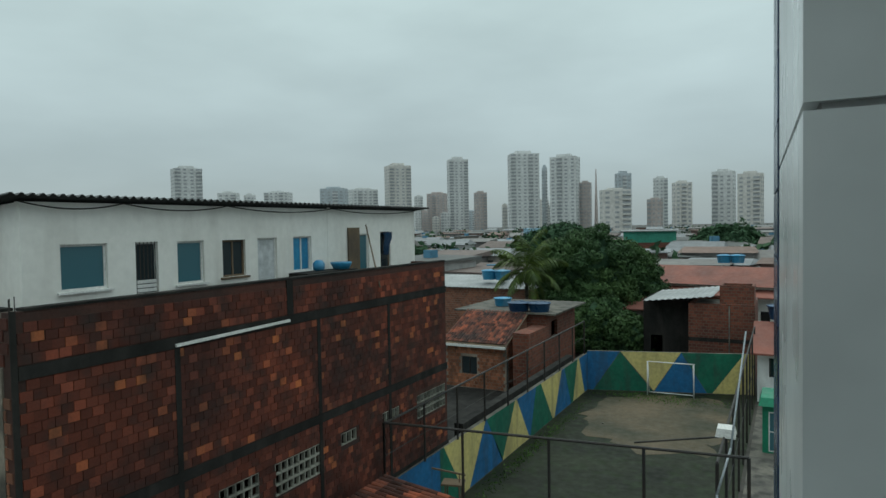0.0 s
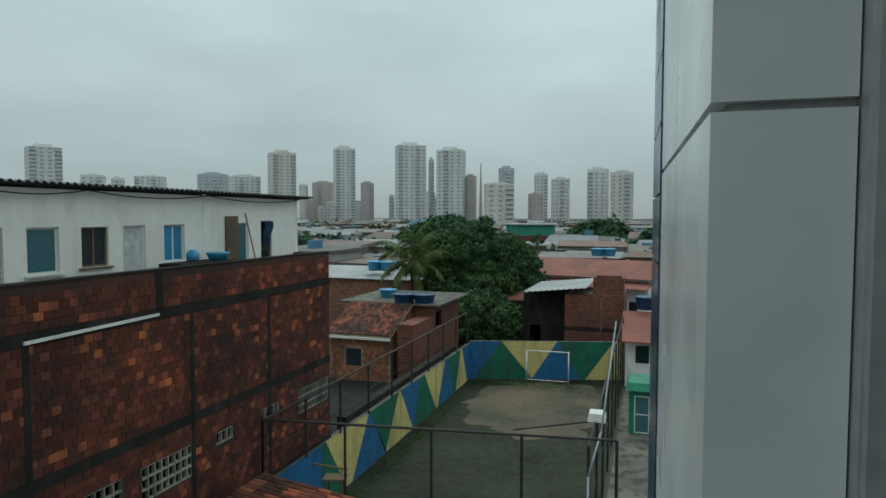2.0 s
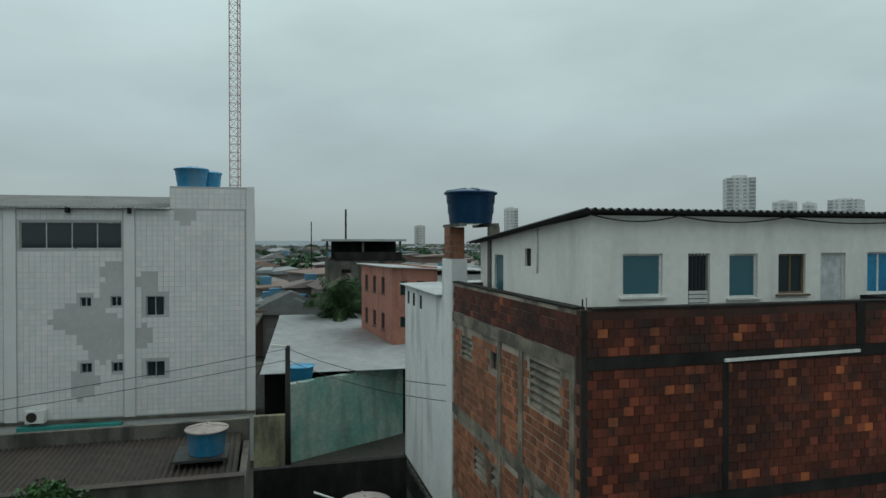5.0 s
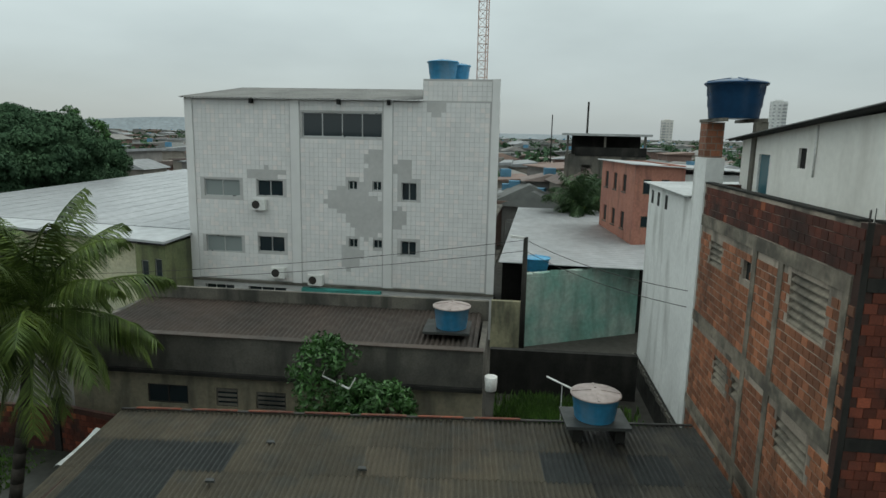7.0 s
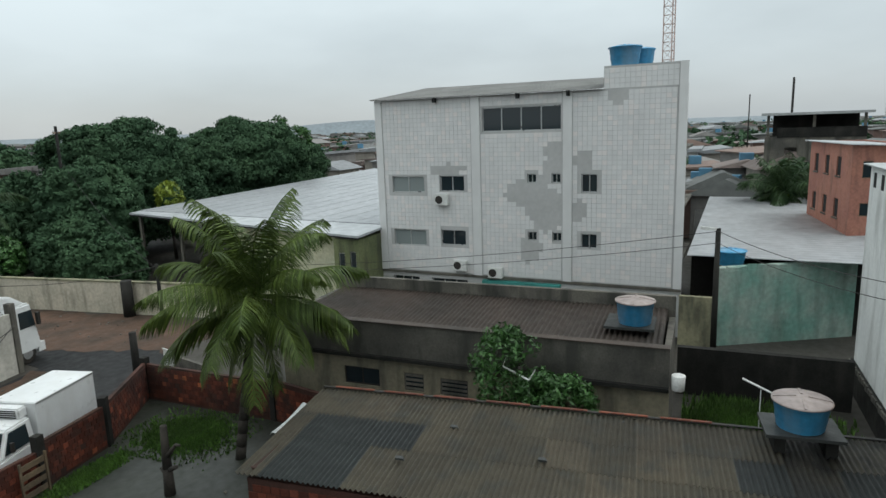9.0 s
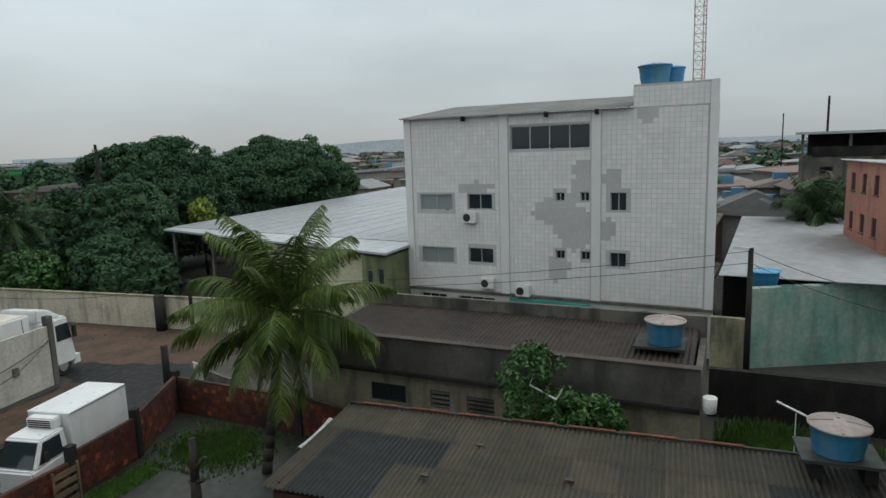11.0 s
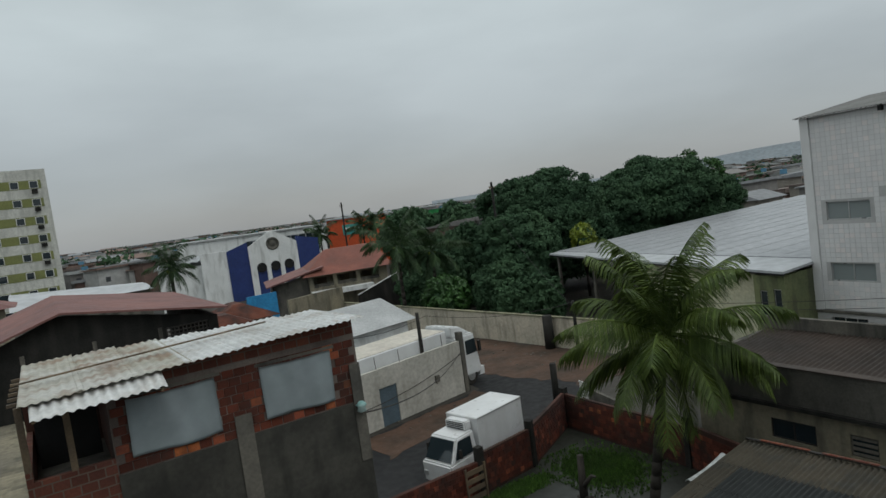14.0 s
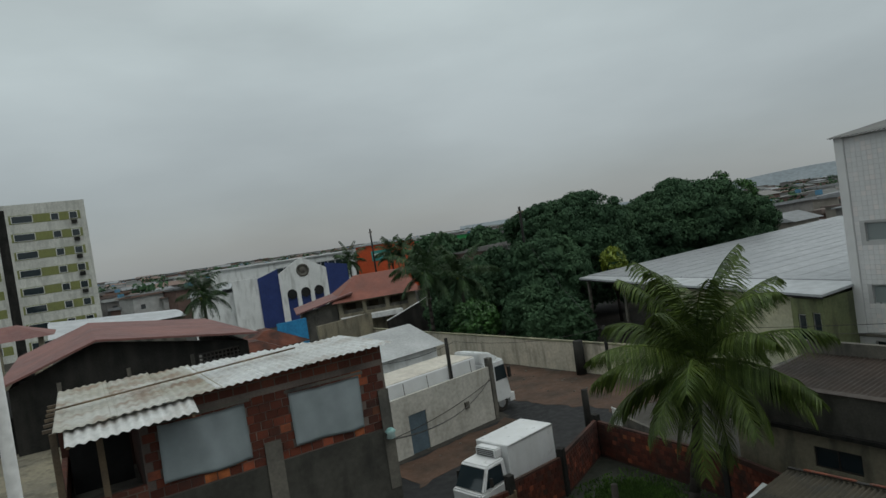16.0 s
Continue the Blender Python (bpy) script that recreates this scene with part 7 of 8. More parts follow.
# ---------------------------------------------------------------- distant low town
def low_town(name, sectors, seed, label):
    """Small houses with pitched or flat roofs, as one far mass."""
    rg = random.Random(seed)
    # wall and roof tones desaturated, so the distance haze sits in the colour
    tones = ((0.22, 0.21, 0.20), (0.46, 0.46, 0.45), (0.20, 0.13, 0.11), (0.34, 0.31, 0.27), (0.19, 0.15, 0.135), (0.13, 0.135, 0.13), (0.27, 0.28, 0.29), (0.21, 0.145, 0.12), (0.06, 0.065, 0.07), (0.10, 0.24, 0.36))
    mats = [mat("hazed_house_tone", c, None, 0.8, 1.0, 0.06, 0.0) for c in tones]
    verts, faces, idx = [], [], []

    def add(p, m):
        o = len(verts)
        verts.extend(p)
        for f in ((4, 5, 6, 7), (0, 1, 5, 4), (1, 2, 6, 5), (2, 3, 7, 6), (3, 0, 4, 7)):
            faces.append(tuple(o + i for i in f))
            idx.append(m)

    for a0, a1, r0, r1, n in sectors:
        for _ in range(n):
            az, r = rg.uniform(a0, a1), r0 + (r1 - r0) * rg.random() ** 1.5
            x, y = polar(az, r)
            w, d, h = rg.uniform(4, 9) * (1 + r / 900), rg.uniform(4, 8) * (1 + r / 900), rg.uniform(3, 6.4) + r / 400
            h = min(h, 8.5)
            q = Matrix.Translation((x, y, 0)) @ Matrix.Rotation(radians(rg.choice((0, 0, 8, -12, 25)) + rg.uniform(-3, 3)), 4, "Z")
            wall = rg.choice((0, 0, 1, 1, 2, 2, 3))
            add([q @ Vector(v) for v in ((-w / 2, -d / 2, 0), (w / 2, -d / 2, 0), (w / 2, d / 2, 0), (-w / 2, d / 2, 0), (-w / 2, -d / 2, h), (w / 2, -d / 2, h), (w / 2, d / 2, h), (-w / 2, d / 2, h))], wall)
            e, k, roof = 0.5, rg.uniform(0.4, 1.5), rg.choice((4, 5, 5, 6, 6, 7, 0))
            if rg.random() < 0.5:
                t = [(-w / 2, -0.1, h + k), (w / 2, -0.1, h + k), (w / 2, 0.1, h + k), (-w / 2, 0.1, h + k)]
            else:
                t = [(-w / 2 - e, -d / 2 - e, h + 0.15), (w / 2 + e, -d / 2 - e, h + 0.15), (w / 2 + e, d / 2 + e, h + 0.15 + k * 0.5), (-w / 2 - e, d / 2 + e, h + 0.15 + k * 0.5)]
            b = [(-w / 2 - e, -d / 2 - e, h + 0.02), (w / 2 + e, -d / 2 - e, h + 0.02), (w / 2 + e, d / 2 + e, h + 0.02), (-w / 2 - e, d / 2 + e, h + 0.02)]
            add([q @ Vector(v) for v in b + t], roof)
            for s in range(rg.randint(1, 4)):
                u = rg.uniform(-w / 2 + 0.8, w / 2 - 0.8)
                z = rg.uniform(1, max(1.2, h - 1.4))
                for sy in (-1, 1):
                    y0, y1 = (-d / 2 - 0.05, -d / 2 + 0.1) if sy < 0 else (d / 2 - 0.1, d / 2 + 0.05)
                    add([q @ Vector(v) for v in ((u - 0.5, y0, z), (u + 0.5, y0, z), (u + 0.5, y1, z), (u - 0.5, y1, z), (u - 0.5, y0, z + 1), (u + 0.5, y0, z + 1), (u + 0.5, y1, z + 1), (u - 0.5, y1, z + 1))], 8)
            if rg.random() < 0.25:
                add([q @ Vector((cx, cy, cz)) for cz in (h + k * 0.5, h + k * 0.5 + 0.9) for cx, cy in ((-0.6, -0.6), (0.6, -0.6), (0.6, 0.6), (-0.6, 0.6))], 9)
    me = bpy.data.meshes.new(name)
    me.from_pydata(verts, [], faces)
    for m in mats:
        me.materials.append(m)
    me.polygons.foreach_set("material_index", idx)
    tagged(mesh_part(name, me, M_CONC), label, "houses", kind="stuff")


low_town("far_town", [(24, 60, 72, 520, 420), (-6, 24, 82, 520, 420), (74, 100, 62, 600, 300), (100, 147, 105, 800, 420), (147, 182, 150, 900, 520), (182, 215, 130, 900, 160), (60, 74, 70, 500, 160)], 5, "far crowded low houses with mixed roofs")


def far_woods(name, sectors, seed, label):
    rg = random.Random(seed)
    c, r = [], []
    for a0, a1, r0, r1, n in sectors:
        for _ in range(n):
            rr_ = r0 + (r1 - r0) * rg.random()
            x, y = polar(rg.uniform(a0, a1), rr_)
            s = rg.uniform(2.0, 4.5) * (1 + rr_ / 600)
            for k in range(5):
                c.append((x + rg.uniform(-s, s), y + rg.uniform(-s, s), rg.uniform(1.5, 6.5)))
                r.append(s * rg.uniform(0.5, 0.8))
    ob = leaf_cloud(name, M_LEAF, None, c, np.array(r), 70000, 0.8, seed, 0.6)
    tagged(ob, label, "trees", kind="stuff")


far_woods("far_trees", [(-6, 60, 80, 600, 80), (60, 100, 80, 700, 110), (100, 147, 110, 700, 120), (147, 190, 150, 800, 110)], 8, "far dark-green trees between the houses")

# raised skyline houses near the tall pole
fb = thing("roof_terrace_house", "grey three-storey house with an open roofed terrace", "house", pose(*polar(85.4, 60), 0, 0, 0, 82))
part("wall", shell(B(), 0, 7.1, 0, 6, 0, 8.9, 0.3, front=[(1.5, 2.4, 6.9, 8.0), (4.1, 5.1, 6.9, 8.0)]), M_CONC, fb)
part("terrace_rail", box(B(), 0.9, 7.1, -0.06, -0.003, 8.8, 9.6), M_CONCD, fb)
part("rear_wall", box(B(), 0.3, 6.8, 5.2, 5.4, 8.9, 10.6), M_CONCD, fb)
for x in (0.1, 3.4, 6.85):
    part("post", box(B(), x, x + 0.2, 0.1, 0.3, 8.9, 10.6), M_CONC, fb)
part("roof", box(B(), -0.3, 7.5, -0.5, 6.2, 10.6, 10.8), M_SHEETG, fb)
utility_pole((*polar(83.6, 84), 0), 14.8, 0.16, label="tall dark pole behind the roofed terrace")
utility_pole((*polar(86.6, 95), 0), 13.5, 0.1, label="thin pale pole behind the roofed terrace")
palm((*polar(84.2, 52), 0), 5.6, 2.8, 77, 20, label="dark palm below the salmon block", per=24, leaf=M_PALMD)

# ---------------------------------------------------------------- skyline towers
# aerial haze put into the paint: pale walls, lightened windows, low contrast
M_TW = [mat("hazed_tower_white", (0.64, 0.645, 0.64), (0.60, 0.605, 0.60), 0.8, 0.5, 0.02, 0), mat("hazed_tower_cream", (0.62, 0.60, 0.57), (0.57, 0.55, 0.52), 0.8, 0.5, 0.02, 0), mat("hazed_tower_brown", (0.46, 0.40, 0.38), (0.42, 0.37, 0.35), 0.8, 0.5, 0.02, 0), mat("hazed_tower_grey", (0.46, 0.50, 0.53), (0.42, 0.46, 0.49), 0.8, 0.5, 0.02, 0)]
M_TWIN = mat("hazed_tower_window", (0.36, 0.375, 0.385), (0.32, 0.335, 0.35), 0.3, 0.5, 0.02, 0)


def tower(az0, az1, el, r, tone, seed):
    """A residential tower: shaft, setback crown, and on each face columns of windows and balcony bands."""
    rg = random.Random(seed)
    w = radians(abs(az0 - az1)) * r * 0.86
    h = 10.5 + r * math.tan(radians(el))
    x, y = polar((az0 + az1) / 2, r)
    t = thing("residential_tower", "distant " + ("white", "cream", "brown", "grey-blue")[tone] + " high-rise residential tower", "tower", pose(x, y, 0, 0, 0, (az0 + az1) / 2 + rg.choice((-14, 10, 16))), group="skyline towers")
    d = w * rg.uniform(0.6, 0.9)
    bm = box(B(), -w / 2, w / 2, 0, d, 0, h * 0.965)
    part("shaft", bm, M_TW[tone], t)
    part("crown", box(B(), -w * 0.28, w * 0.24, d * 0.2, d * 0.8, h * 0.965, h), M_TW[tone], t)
    fl = max(4, int((h - 4) / 3.2))
    cols = max(3, int(w / 5))
    wv = B()
    for k in range(fl):
        z = 4 + k * 3.2
        if z + 2 > h * 0.96:
            break
        for c in range(cols):
            s = -w / 2 + w * (c + 0.5) / cols
            if (c + seed) % 3 == 0:
                box(wv, s - w / cols * 0.42, s + w / cols * 0.42, -0.25, -0.02, z, z + 1.9)
            else:
                box(wv, s - w / cols * 0.22, s + w / cols * 0.22, -0.15, -0.02, z + 0.3, z + 1.7)
        for c in range(max(2, int(d / 6))):
            s = d * (c + 0.5) / max(2, int(d / 6))
            for sx in (-w / 2, w / 2):
                box(wv, sx - 0.15, sx + 0.15, s - 1.2, s + 1.2, z + 0.3, z + 1.7)
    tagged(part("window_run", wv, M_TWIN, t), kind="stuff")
    bv = B()
    for k in range(fl):
        z = 3.2 + k * 3.2
        if z > h * 0.95:
            break
        for c in range(cols):
            if (c + seed) % 3 == 0:
                s = -w / 2 + w * (c + 0.5) / cols
                box(bv, s - w / cols * 0.44, s + w / cols * 0.44, -1.2, -0.3, z, z + 1.0)
    if len(bv.verts):
        tagged(part("balcony_run", bv, M_TW[0 if tone == 3 else tone], t), kind="stuff")


TOWERS = [(51.29, 48.71, 5.45, 620, 0), (47.92, 46.11, 3.34, 700, 0), (45.74, 44.72, 3.15, 760, 0), (44.20, 41.74, 3.38, 720, 0), (39.46, 36.90, 3.71, 640, 3), (36.61, 33.91, 3.59, 700, 0),
          (33.32, 30.95, 5.75, 650, 1), (30.91, 30.10, 2.87, 800, 0), (29.99, 27.96, 3.11, 820, 2), (27.91, 25.89, 6.23, 720, 0), (25.53, 24.32, 3.13, 680, 2), (23.08, 22.58, 1.97, 640, 1),
          (22.51, 19.53, 6.60, 600, 0), (19.55, 19.05, 5.27, 640, 3), (19.09, 16.41, 6.19, 590, 0), (16.43, 15.32, 3.79, 600, 2), (14.56, 11.73, 3.10, 430, 1), (13.22, 11.81, 4.51, 560, 3),
          (10.81, 9.44, 2.15, 520, 2), (10.11, 8.89, 3.95, 640, 0), (8.53, 6.93, 3.51, 540, 1), (5.76, 3.88, 4.32, 560, 0), (3.84, 1.82, 4.04, 540, 1), (-0.5, -2.2, 3.6, 600, 1),
          (77.5, 76.5, 1.55, 800, 1), (69.5, 68.2, 3.15, 700, 0)]
for k, q in enumerate(TOWERS):
    tower(*q, k)
rg = random.Random(2)
for k in range(16):
    a = rg.uniform(3, 50)
    tower(a, a - rg.uniform(0.5, 1.3), rg.uniform(0.9, 2.4), rg.uniform(700, 950), rg.choice((0, 1, 2, 3)), 60 + k)
lm = thing("city_mast", "distant thin broadcasting mast on the skyline", "radio mast", pose(*polar(14.9, 620), 0))
part("shaft", tube(B(), (0, 0, 0), (0, 0, 62), 2.2, 0.4, 6), M_TW[2], lm)
bp_ = thing("blue_block", "pale blue low block in front of the towers", "building", pose(*polar(20.6, 190), 0, 0, 0, 18))
part("wall", box(B(), -2, 11, 0, 12, 0, 9.5), mat("pale_blue_paint", (0.28, 0.45, 0.58), (0.24, 0.38, 0.5), 0.7, 3, 0.3), bp_)
gb_ = thing("green_block", "two-storey house with a green upper band", "building", pose(*polar(12.6, 120), 0, 0, 0, 10))
part("wall", box(B(), 0, 9, 0, 8, 0, 7.0), M_BRICKFAR, gb_)
part("green_band", box(B(), 0, 9, -0.05, 8, 7.0, 9.0), mat("sea_green_paint", (0.05, 0.25, 0.18), (0.04, 0.2, 0.14), 0.7, 3, 0.3), gb_)
part("roof", box(B(), -0.5, 9.5, -0.6, 8.5, 9.0, 9.2), M_SHEETG, gb_)
hill = B()
for k in range(40):
    a0, a1 = 84 + k * 1.6, 84 + (k + 1) * 1.6
    z0, z1 = (14 + 20 * max(0, noise.noise((a * 0.06, 3, 0))) + 26 * math.exp(-((a - 117) / 9) ** 2) for a in (a0, a1))
    (x0, y0), (x1, y1) = polar(a0, 1900), polar(a1, 1900)
    (x2, y2), (x3, y3) = polar(a0, 2200), polar(a1, 2200)
    hexa(hill, [(x0, y0, -1), (x1, y1, -1), (x3, y3, -1), (x2, y2, -1), (x0 * 1.05, y0 * 1.05, z0), (x1 * 1.05, y1 * 1.05, z1), (x3, y3, z1), (x2, y2, z0)])
# blue-grey base colour carries the hills' aerial haze
tagged(part("far_hills", hill, mat("haze_tinted_hill", (0.22, 0.25, 0.27), (0.18, 0.21, 0.23), 0.9, 0.1, 0.01, 0)), "far low hazy hills on the horizon", "hills", kind="structure")

# ---------------------------------------------------------------- mast with dishes on the tiled block's facade
dm = thing("antenna_mast", "white antenna mast with two dark mesh dishes", "antenna", pose(0.277, -3.25, 0))
part("mast", tube(B(), (0, 0, 0), (0, 0, 13.2), 0.026, n=10), M_WFRAME, dm)
part("base_plate", box(B(), -0.1, 0.1, -0.1, 0.1, 0.0, 0.03), M_BLACK, dm)


def dish(z, r, yaw, dx):
    bm = B()
    n, k = 24, 5
    rows = []
    for off in (0, 0.012):
        ring = [[bm.verts.new((r * j / k * math.cos(2 * math.pi * i / n), r * j / k * math.sin(2 * math.pi * i / n), 0.28 * r * (j / k) ** 2 - off)) for i in range(n)] for j in range(1, k + 1)]
        rows.append(ring)
        for j in range(k - 1):
            for i in range(n):
                bm.faces.new((ring[j][i], ring[j][(i + 1) % n], ring[j + 1][(i + 1) % n], ring[j + 1][i])).smooth = True
    d = part("dish", bm, M_BLACK, dm, "dark mesh dish", m=pose(dx, -0.08, z, 62, 0, yaw))
    part("feed_arm", tube(B(), (0, 0, 0), (0, 0.1 * r, r * 0.75), 0.008, n=5), M_ALU, d)
    part("feed_arm", tube(B(), (0, -r, 0.28 * r), (0, 0.1 * r, r * 0.75), 0.006, n=5), M_ALU, d)


dish(11.29, 0.14, 150, 0.02)
dish(11.06, 0.09, 140, 0.03)
bm = B()
ring = [Vector((0.19 * math.cos(2 * math.pi * i / 28), 0.19 * math.sin(2 * math.pi * i / 28), 0)) for i in range(28)]
for i in range(28):
    tube(bm, ring[i], ring[(i + 1) % 28], 0.0045, n=5)
md = part("mesh_dish", bm, M_BLACK, dm, "open wire-mesh dish with a dark rim", m=pose(0.06, -0.16, 11.41, 68, 0, 165))
for i in range(0, 28, 4):
    part("rib", tube(B(), ring[i], Vector((0, 0, -0.05)), 0.003, n=4), M_ALU, md)
part("dish_bracket", tube(B(), (0.0, 0.0, 11.28), (0.03, -0.14, 11.34), 0.012, n=6), M_BLACK, dm)
part("yagi_boom", tube(B(), (-0.05, -0.1, 11.2), (-0.072, -0.1, 11.05), 0.005, n=5), M_ALU, dm)
for k in range(6):
    part("yagi_rod", tube(B(), (-0.015 - k * 0.0035, -0.1, 11.18 - k * 0.024), (-0.09 - k * 0.0035, -0.1, 11.18 - k * 0.024), 0.0022, n=4), M_ALU, dm)
# ---------------------------------------------------------------- overhead wires
def wire(a, b, sag=0.3, r=0.012, label="thin black overhead cable"):
    a, b = Vector(a), Vector(b)
    bm = B()
    n = 14
    p = [a.lerp(b, i / n) - Vector((0, 0, sag * 4 * (i / n) * (1 - i / n))) for i in range(n + 1)]
    s = (b - a).cross(Vector((0, 0, 1))).normalized() * r
    u = Vector((0, 0, r))
    rings = [[bm.verts.new(q + o) for o in (s, u, -s, -u)] for q in p]
    for r0, r1 in zip(rings, rings[1:]):
        for i in range(4):
            bm.faces.new((r0[i], r0[(i + 1) % 4], r1[(i + 1) % 4], r1[i]))
    tagged(part("cable", bm, M_BLACK), label, "cable")


for dz in (0.0, 0.5):
    wire((-28.6, 0.75, 5.9 - dz), (-26.6, -28.3, 3.4 - dz * 0.5), 0.5)
    wire((-28.6, 0.75, 5.9 - dz), (-19.5, 5.4, 6.0 - dz), 0.25)
wire((-26.6, -28.3, 3.4), (-16.2, -28.1, 4.8), 0.4)
wire((-16.2, -28.1, 4.8), (-9.5, -26.6, 5.3), 0.4)
wire((-26.6, -28.3, 3.2), (-35.6, -46.5, 9.0), 0.6)
wire((-18.6, -28.8, 2.4), (-6.2, -14.4, 5.6), 0.6, 0.02)
wire((-18.6, -28.8, 2.2), (-11.7, -27.4, 1.2), 0.25, 0.02)

# ---------------------------------------------------------------- washing-up corner on the roof terrace
bl = thing("blue_tub", "small blue plastic tub on the roof terrace", "tub", SETBACK @ pose(-11.2, 14.75, 9.34))
part("body", lathe(B(), [(0.22, 0), (0.3, 0.16), (0.31, 0.2), (0.29, 0.2)], 18), M_BLUE, bl)
bm = lathe(B(), [(0.05, 0), (0.16, 0.02), (0.17, 0.2), (0.1, 0.28), (0.03, 0.3)], 14)
bk = thing("blue_bucket", "light blue bucket standing on the parapet terrace", "bucket", SETBACK @ pose(-11.4, 14.0, 9.34))
part("body", bm, M_BLUE, bk)
bk2 = tagged(part("terrace_sill", box(B(), -11.6, -10.95, 13.0, 15.2, 8.44, 9.335), M_CONCD), "dark masonry bench behind the parapet", "bench")
bk2.matrix_world = SETBACK
pipe = tagged(part("leaning_pipe", tube(B(), (-10.45, 15.6, 8.75), (-11.2, 16.0, 10.6), 0.025, n=6), M_WOOD), "pale pipe leaning over the parapet", "pipe")
pipe.matrix_world = SETBACK
cloth = thing("dark_cloth", "dark cloth hanging in the end window", "cloth", SETBACK @ pose(-11.77, 17.75, 9.6, 0, 0, 90))
bm = B()
g = [[bm.verts.new((0.5 * i / 8 * (1 - 0.45 * j / 8) + 0.03 * math.sin(j), -0.03 - 0.03 * math.sin(i * 1.6 + j * 0.5), 0.75 - 0.75 * j / 8)) for i in range(9)] for j in range(9)]
for j in range(8):
    for i in range(8):
        bm.faces.new((g[j][i], g[j][i + 1], g[j + 1][i + 1], g[j + 1][i]))
bmesh.ops.solidify(bm, geom=bm.faces[:], thickness=0.01)
part("cloth_fold", bm, M_NAVY, cloth)

# ---------------------------------------------------------------- litter and stones
rg = random.Random(12)
lit, lf = [], []
for x0, x1, y0, y1, n in ((-27.4, -22.5, -36, -25, 26), (-19, -12, -28.3, -25.5, 26), (-15.5, -9, -16.5, -11, 8), (-24.5, -19.2, -0.4, 5, 30), (-10.5, -2, 20, 40, 4)):
    for _ in range(n):
        x, y, s = rg.uniform(x0, x1), rg.uniform(y0, y1), rg.uniform(0.025, 0.09)
        o = len(lit)
        a = rg.uniform(0, 6)
        for z in (0.0, s * 0.7):
            for k in range(4):
                q = a + k * 1.57 + rg.uniform(-0.3, 0.3)
                lit.append((x + s * math.cos(q) * (1 - z), y + s * math.sin(q) * (1 - z), 0.015 + z * rg.uniform(0.7, 1.2)))
        lf += [(o + 4, o + 5, o + 6, o + 7), (o, o + 1, o + 5, o + 4), (o + 1, o + 2, o + 6, o + 5), (o + 2, o + 3, o + 7, o + 6), (o + 3, o, o + 4, o + 7)]
me = bpy.data.meshes.new("litter")
me.from_pydata(lit, [], lf)
tagged(mesh_part("litter", me, M_CONC), "scattered greyish litter and rubble on the ground", "litter", kind="stuff")

# ---------------------------------------------------------------- single bricks, tiles and roof tiles
piece_field(brick, "brick", (M_BRICK, M_BRICKS), 0.1, 14.2, 2.98, 5.5, 0.215, 0.168, 0.014, 0.006, holes=GR, near=None, seed=2)
piece_field(brick, "brick", (M_BRICK, M_BRICKS), 0.1, 14.2, 5.74, 8.2, 0.215, 0.175, 0.014, 0.006, near=(1.0, 4.3, 5.7, 8.2), seed=3)
piece_field(brick, "brick", (M_BRICK, M_BRICKS), 0.1, 14.2, 8.44, 9.28, 0.215, 0.168, 0.014, 0.006, seed=4)
for z0, z1, k in ((0.0, 2.7, 5), (3.0, 5.3, 6), (5.6, 8.1, 7), (8.42, 9.28, 8)):
    piece_field(brick, "side_brick", (M_BRICK2, M_BRICK2S) if k < 8 else (M_BRICK, M_BRICKS), -8.4, -0.02, z0, z1, 0.25, 0.195, 0.014, 0.022 if k < 8 else 0.008, holes=SW, near=(-4.5, -0.3, 5.6, 8.1) if k == 7 else None, m=short_m, seed=k)
piece_field(bb, "brick", (M_BRICK, M_BRICKS), 0.02, 5.38, 5.97, 7.6, 0.26, 0.19, holes=BBW, near=(0, 5.4, 5.9, 7.7), seed=9)
piece_field(ht, "brick", (M_BRICK2, M_BRICK2S), 0, 3.9, 0.9, 3.4, 0.22, 0.2, holes=[(1.05, 2.05, 1.7, 2.75)], near=(0, 3.9, 0, 3.4), seed=10)
piece_field(near, "brick", (M_BRICK, M_BRICKS), 0.16, 12.0, 0.3, 2.7, 0.24, 0.19, near=(0, 3.5, 0.6, 2.7), m=Matrix.Translation((0, 0.1, 0)), seed=11)
for k, ((x0, y0), (x1, y1), h) in enumerate(SEG):
    d = Vector((x1 - x0, y1 - y0))
    q = pose(x0, y0, 0, 0, 0, math.degrees(math.atan2(d.y, d.x))) @ Matrix.Translation((0, -0.07, 0))
    piece_field(yw, "brick", (M_BRICK, M_BRICKS), 0.15, d.length - 0.15, 0.1, h, 0.22, 0.19, near=None, m=q, seed=20 + k, missing=0.04)


def bare_patch(s, z):
    """Where the office block's tiles have come off: ragged fields of grey cement."""
    k = 0.9 * noise.noise((s * 0.9, z * 0.9, 7)) + 0.5 * noise.noise((s * 2.1, z * 2.1, 3))
    return any((s - a) ** 2 / w ** 2 + (z - b) ** 2 / h ** 2 < 1 + k for a, b, w, h in ((-7.4, 7.0, 1.5, 0.9), (-6.2, 8.4, 0.7, 1.2), (-6.6, 5.9, 0.9, 0.9), (-4.7, 8.6, 0.5, 0.6), (-5.0, 6.2, 0.35, 0.6), (-3.2, 12.2, 0.5, 0.9), (-12.2, 8.3, 1.2, 0.25), (-7.6, 4.0, 0.6, 0.7)))


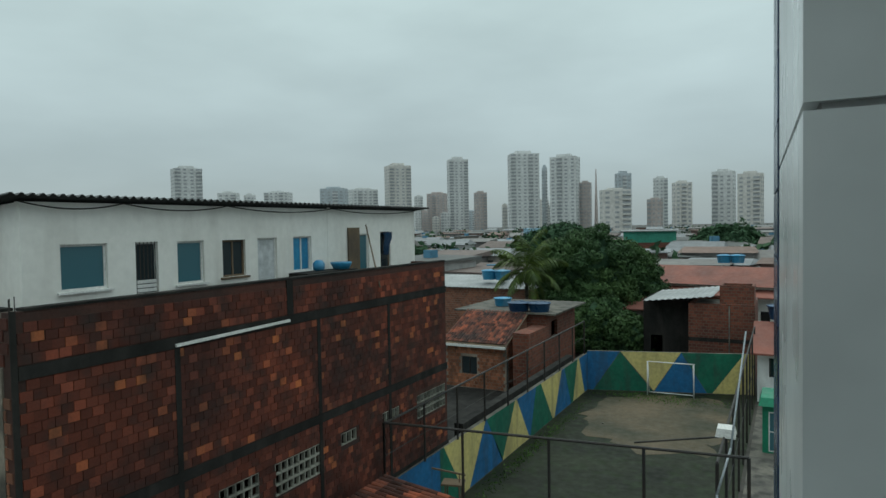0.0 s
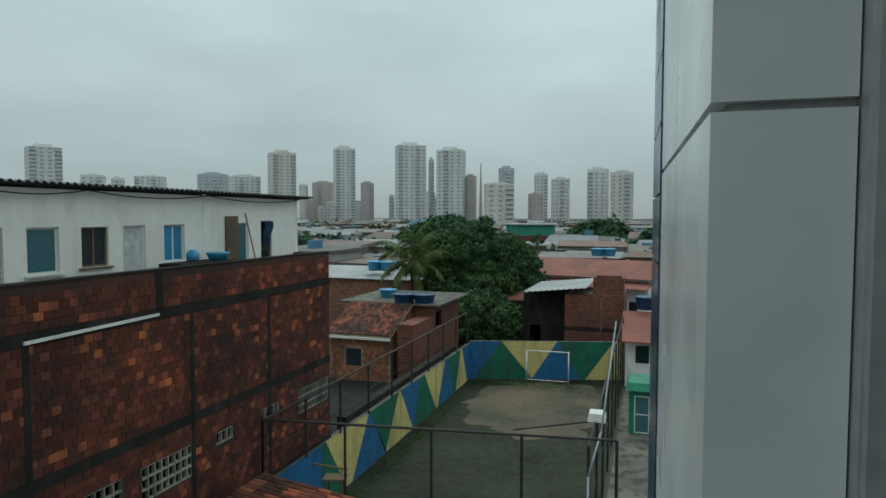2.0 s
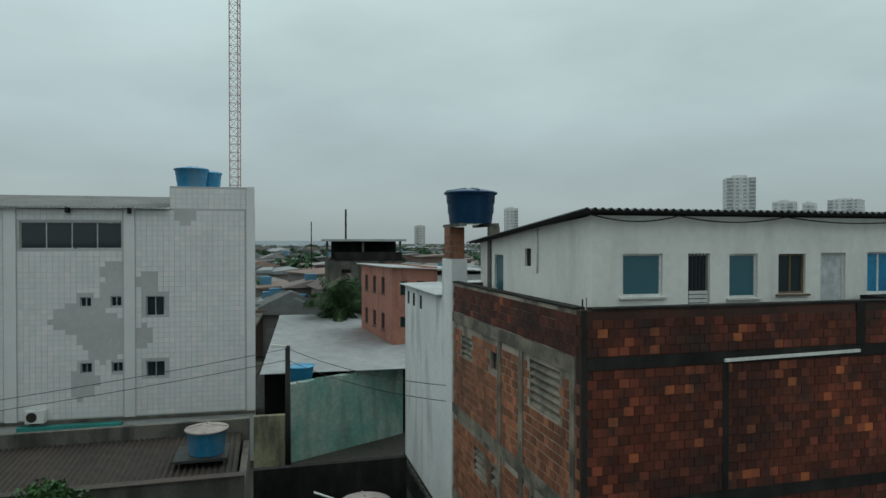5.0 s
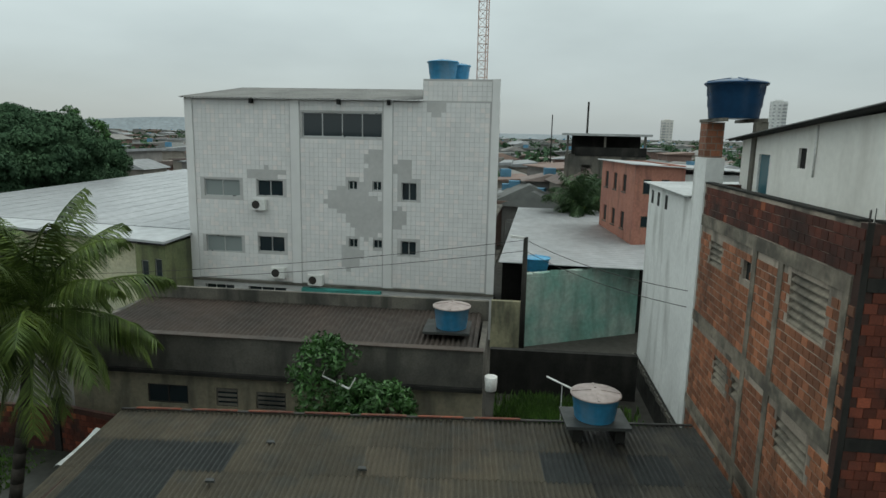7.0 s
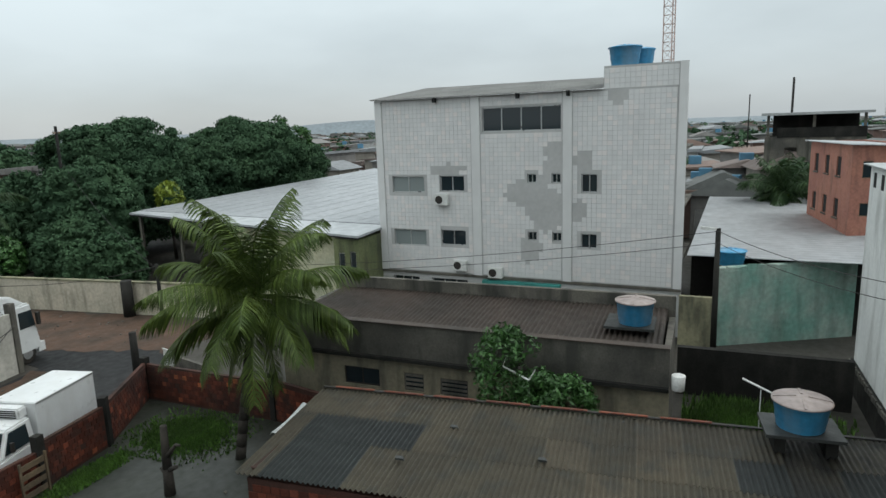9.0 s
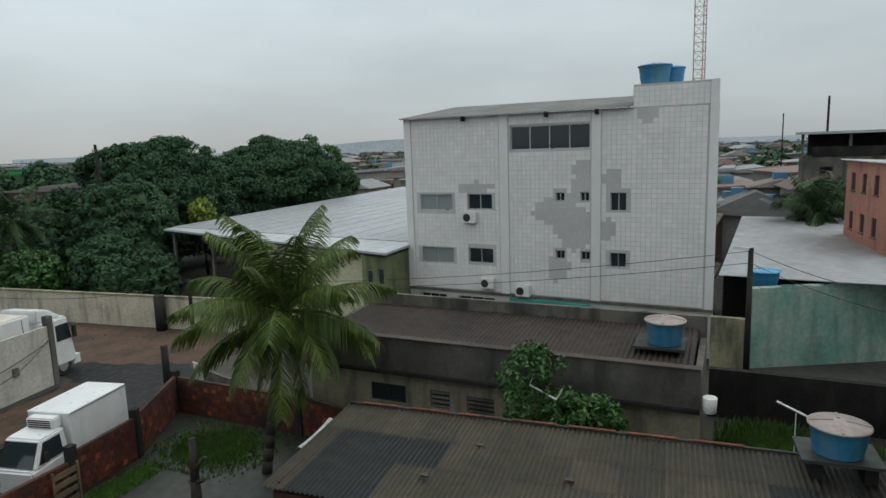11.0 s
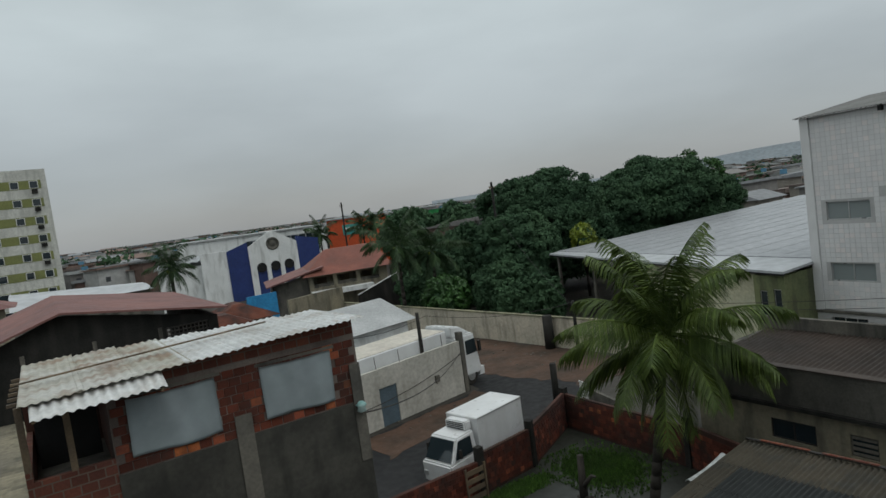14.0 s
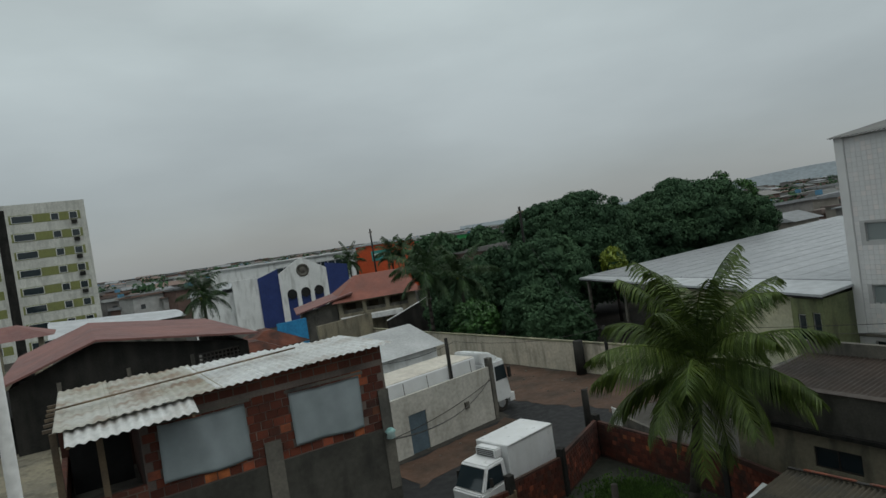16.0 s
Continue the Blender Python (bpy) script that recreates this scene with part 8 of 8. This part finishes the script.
for a, b in ((-16.16, -10.78), (-10.25, -5.82), (-5.32, -0.39)):
    piece_field(wb, "wall_tile", (M_TILE, M_TILES), a, b, 2.5, 12.05, 0.243, 0.238, 0.01, 0.008, holes=OPEN, near=(-10.3, -5.8, 5.2, 9.6), bond=False, rnd=0.002, seed=31, bare=bare_patch)
piece_field(wb, "wall_tile", (M_TILE, M_TILES), -3.8, -0.39, 12.1, 13.1, 0.243, 0.238, 0.01, 0.008, bond=False, rnd=0.002, seed=34)


def barrel_tiles(parent, mats, origin, across, down, width, length, pitch, step, limit, seed):
    """Rows of half-round clay tiles on a slope."""
    rg = random.Random(seed)
    me = bpy.data.meshes.new("roof_tile")
    n = 5
    v, f = [], []
    for y, r in ((0, pitch * 0.52), (step * 1.15, pitch * 0.44)):
        for i in range(n + 1):
            a = math.pi * i / n
            v.append((r * math.cos(a), y, r * math.sin(a) * 0.7))
    for i in range(n):
        f.append((i, i + 1, n + 2 + i, n + 1 + i))
    me.from_pydata(v, [], f)
    me.materials.append(mats[0])
    u, w = Vector(across).normalized(), Vector(down).normalized()
    nrm = u.cross(w)
    if nrm.z < 0:
        nrm = -nrm
    base = Matrix((u, -w, nrm)).transposed().to_4x4()
    verts, faces, made = [], [], 0
    for r in range(int(length / step)):
        for c in range(int(width / pitch)):
            p = Vector(origin) + u * (c + 0.5) * pitch + w * (r + 1) * step + nrm * rg.uniform(0, 0.012)
            k = Matrix.Translation(p) @ base @ Matrix.Rotation(rg.uniform(-0.05, 0.05), 4, "Z")
            if made < limit:
                ob = new("roof_tile", me)
                ob.parent, ob.matrix_local = parent, k
                made += 1
            else:
                o = len(verts)
                verts.extend(k @ Vector(q) for q in v)
                faces.extend(tuple(o + i for i in g_) for g_ in f)
    if verts:
        j = bpy.data.meshes.new("roof_tile_run")
        j.from_pydata(verts, [], faces)
        j.materials.append(mats[1])
        ob = new("roof_tile_run", j)
        ob.parent = parent
        tagged(ob, kind="stuff")


barrel_tiles(lean, (M_CLAY, M_CLAYS), (0.0, 6.7, 3.62), (0, -1, 0), (1, 0, -0.114), 7.2, 3.6, 0.2, 0.36, 300, 1)
barrel_tiles(ht, (M_CLAY, M_CLAYS), (-0.2, 3.4, 5.03), (1, 0, 0), (0, -1, -0.4), 4.25, 4.1, 0.19, 0.32, 300, 2)
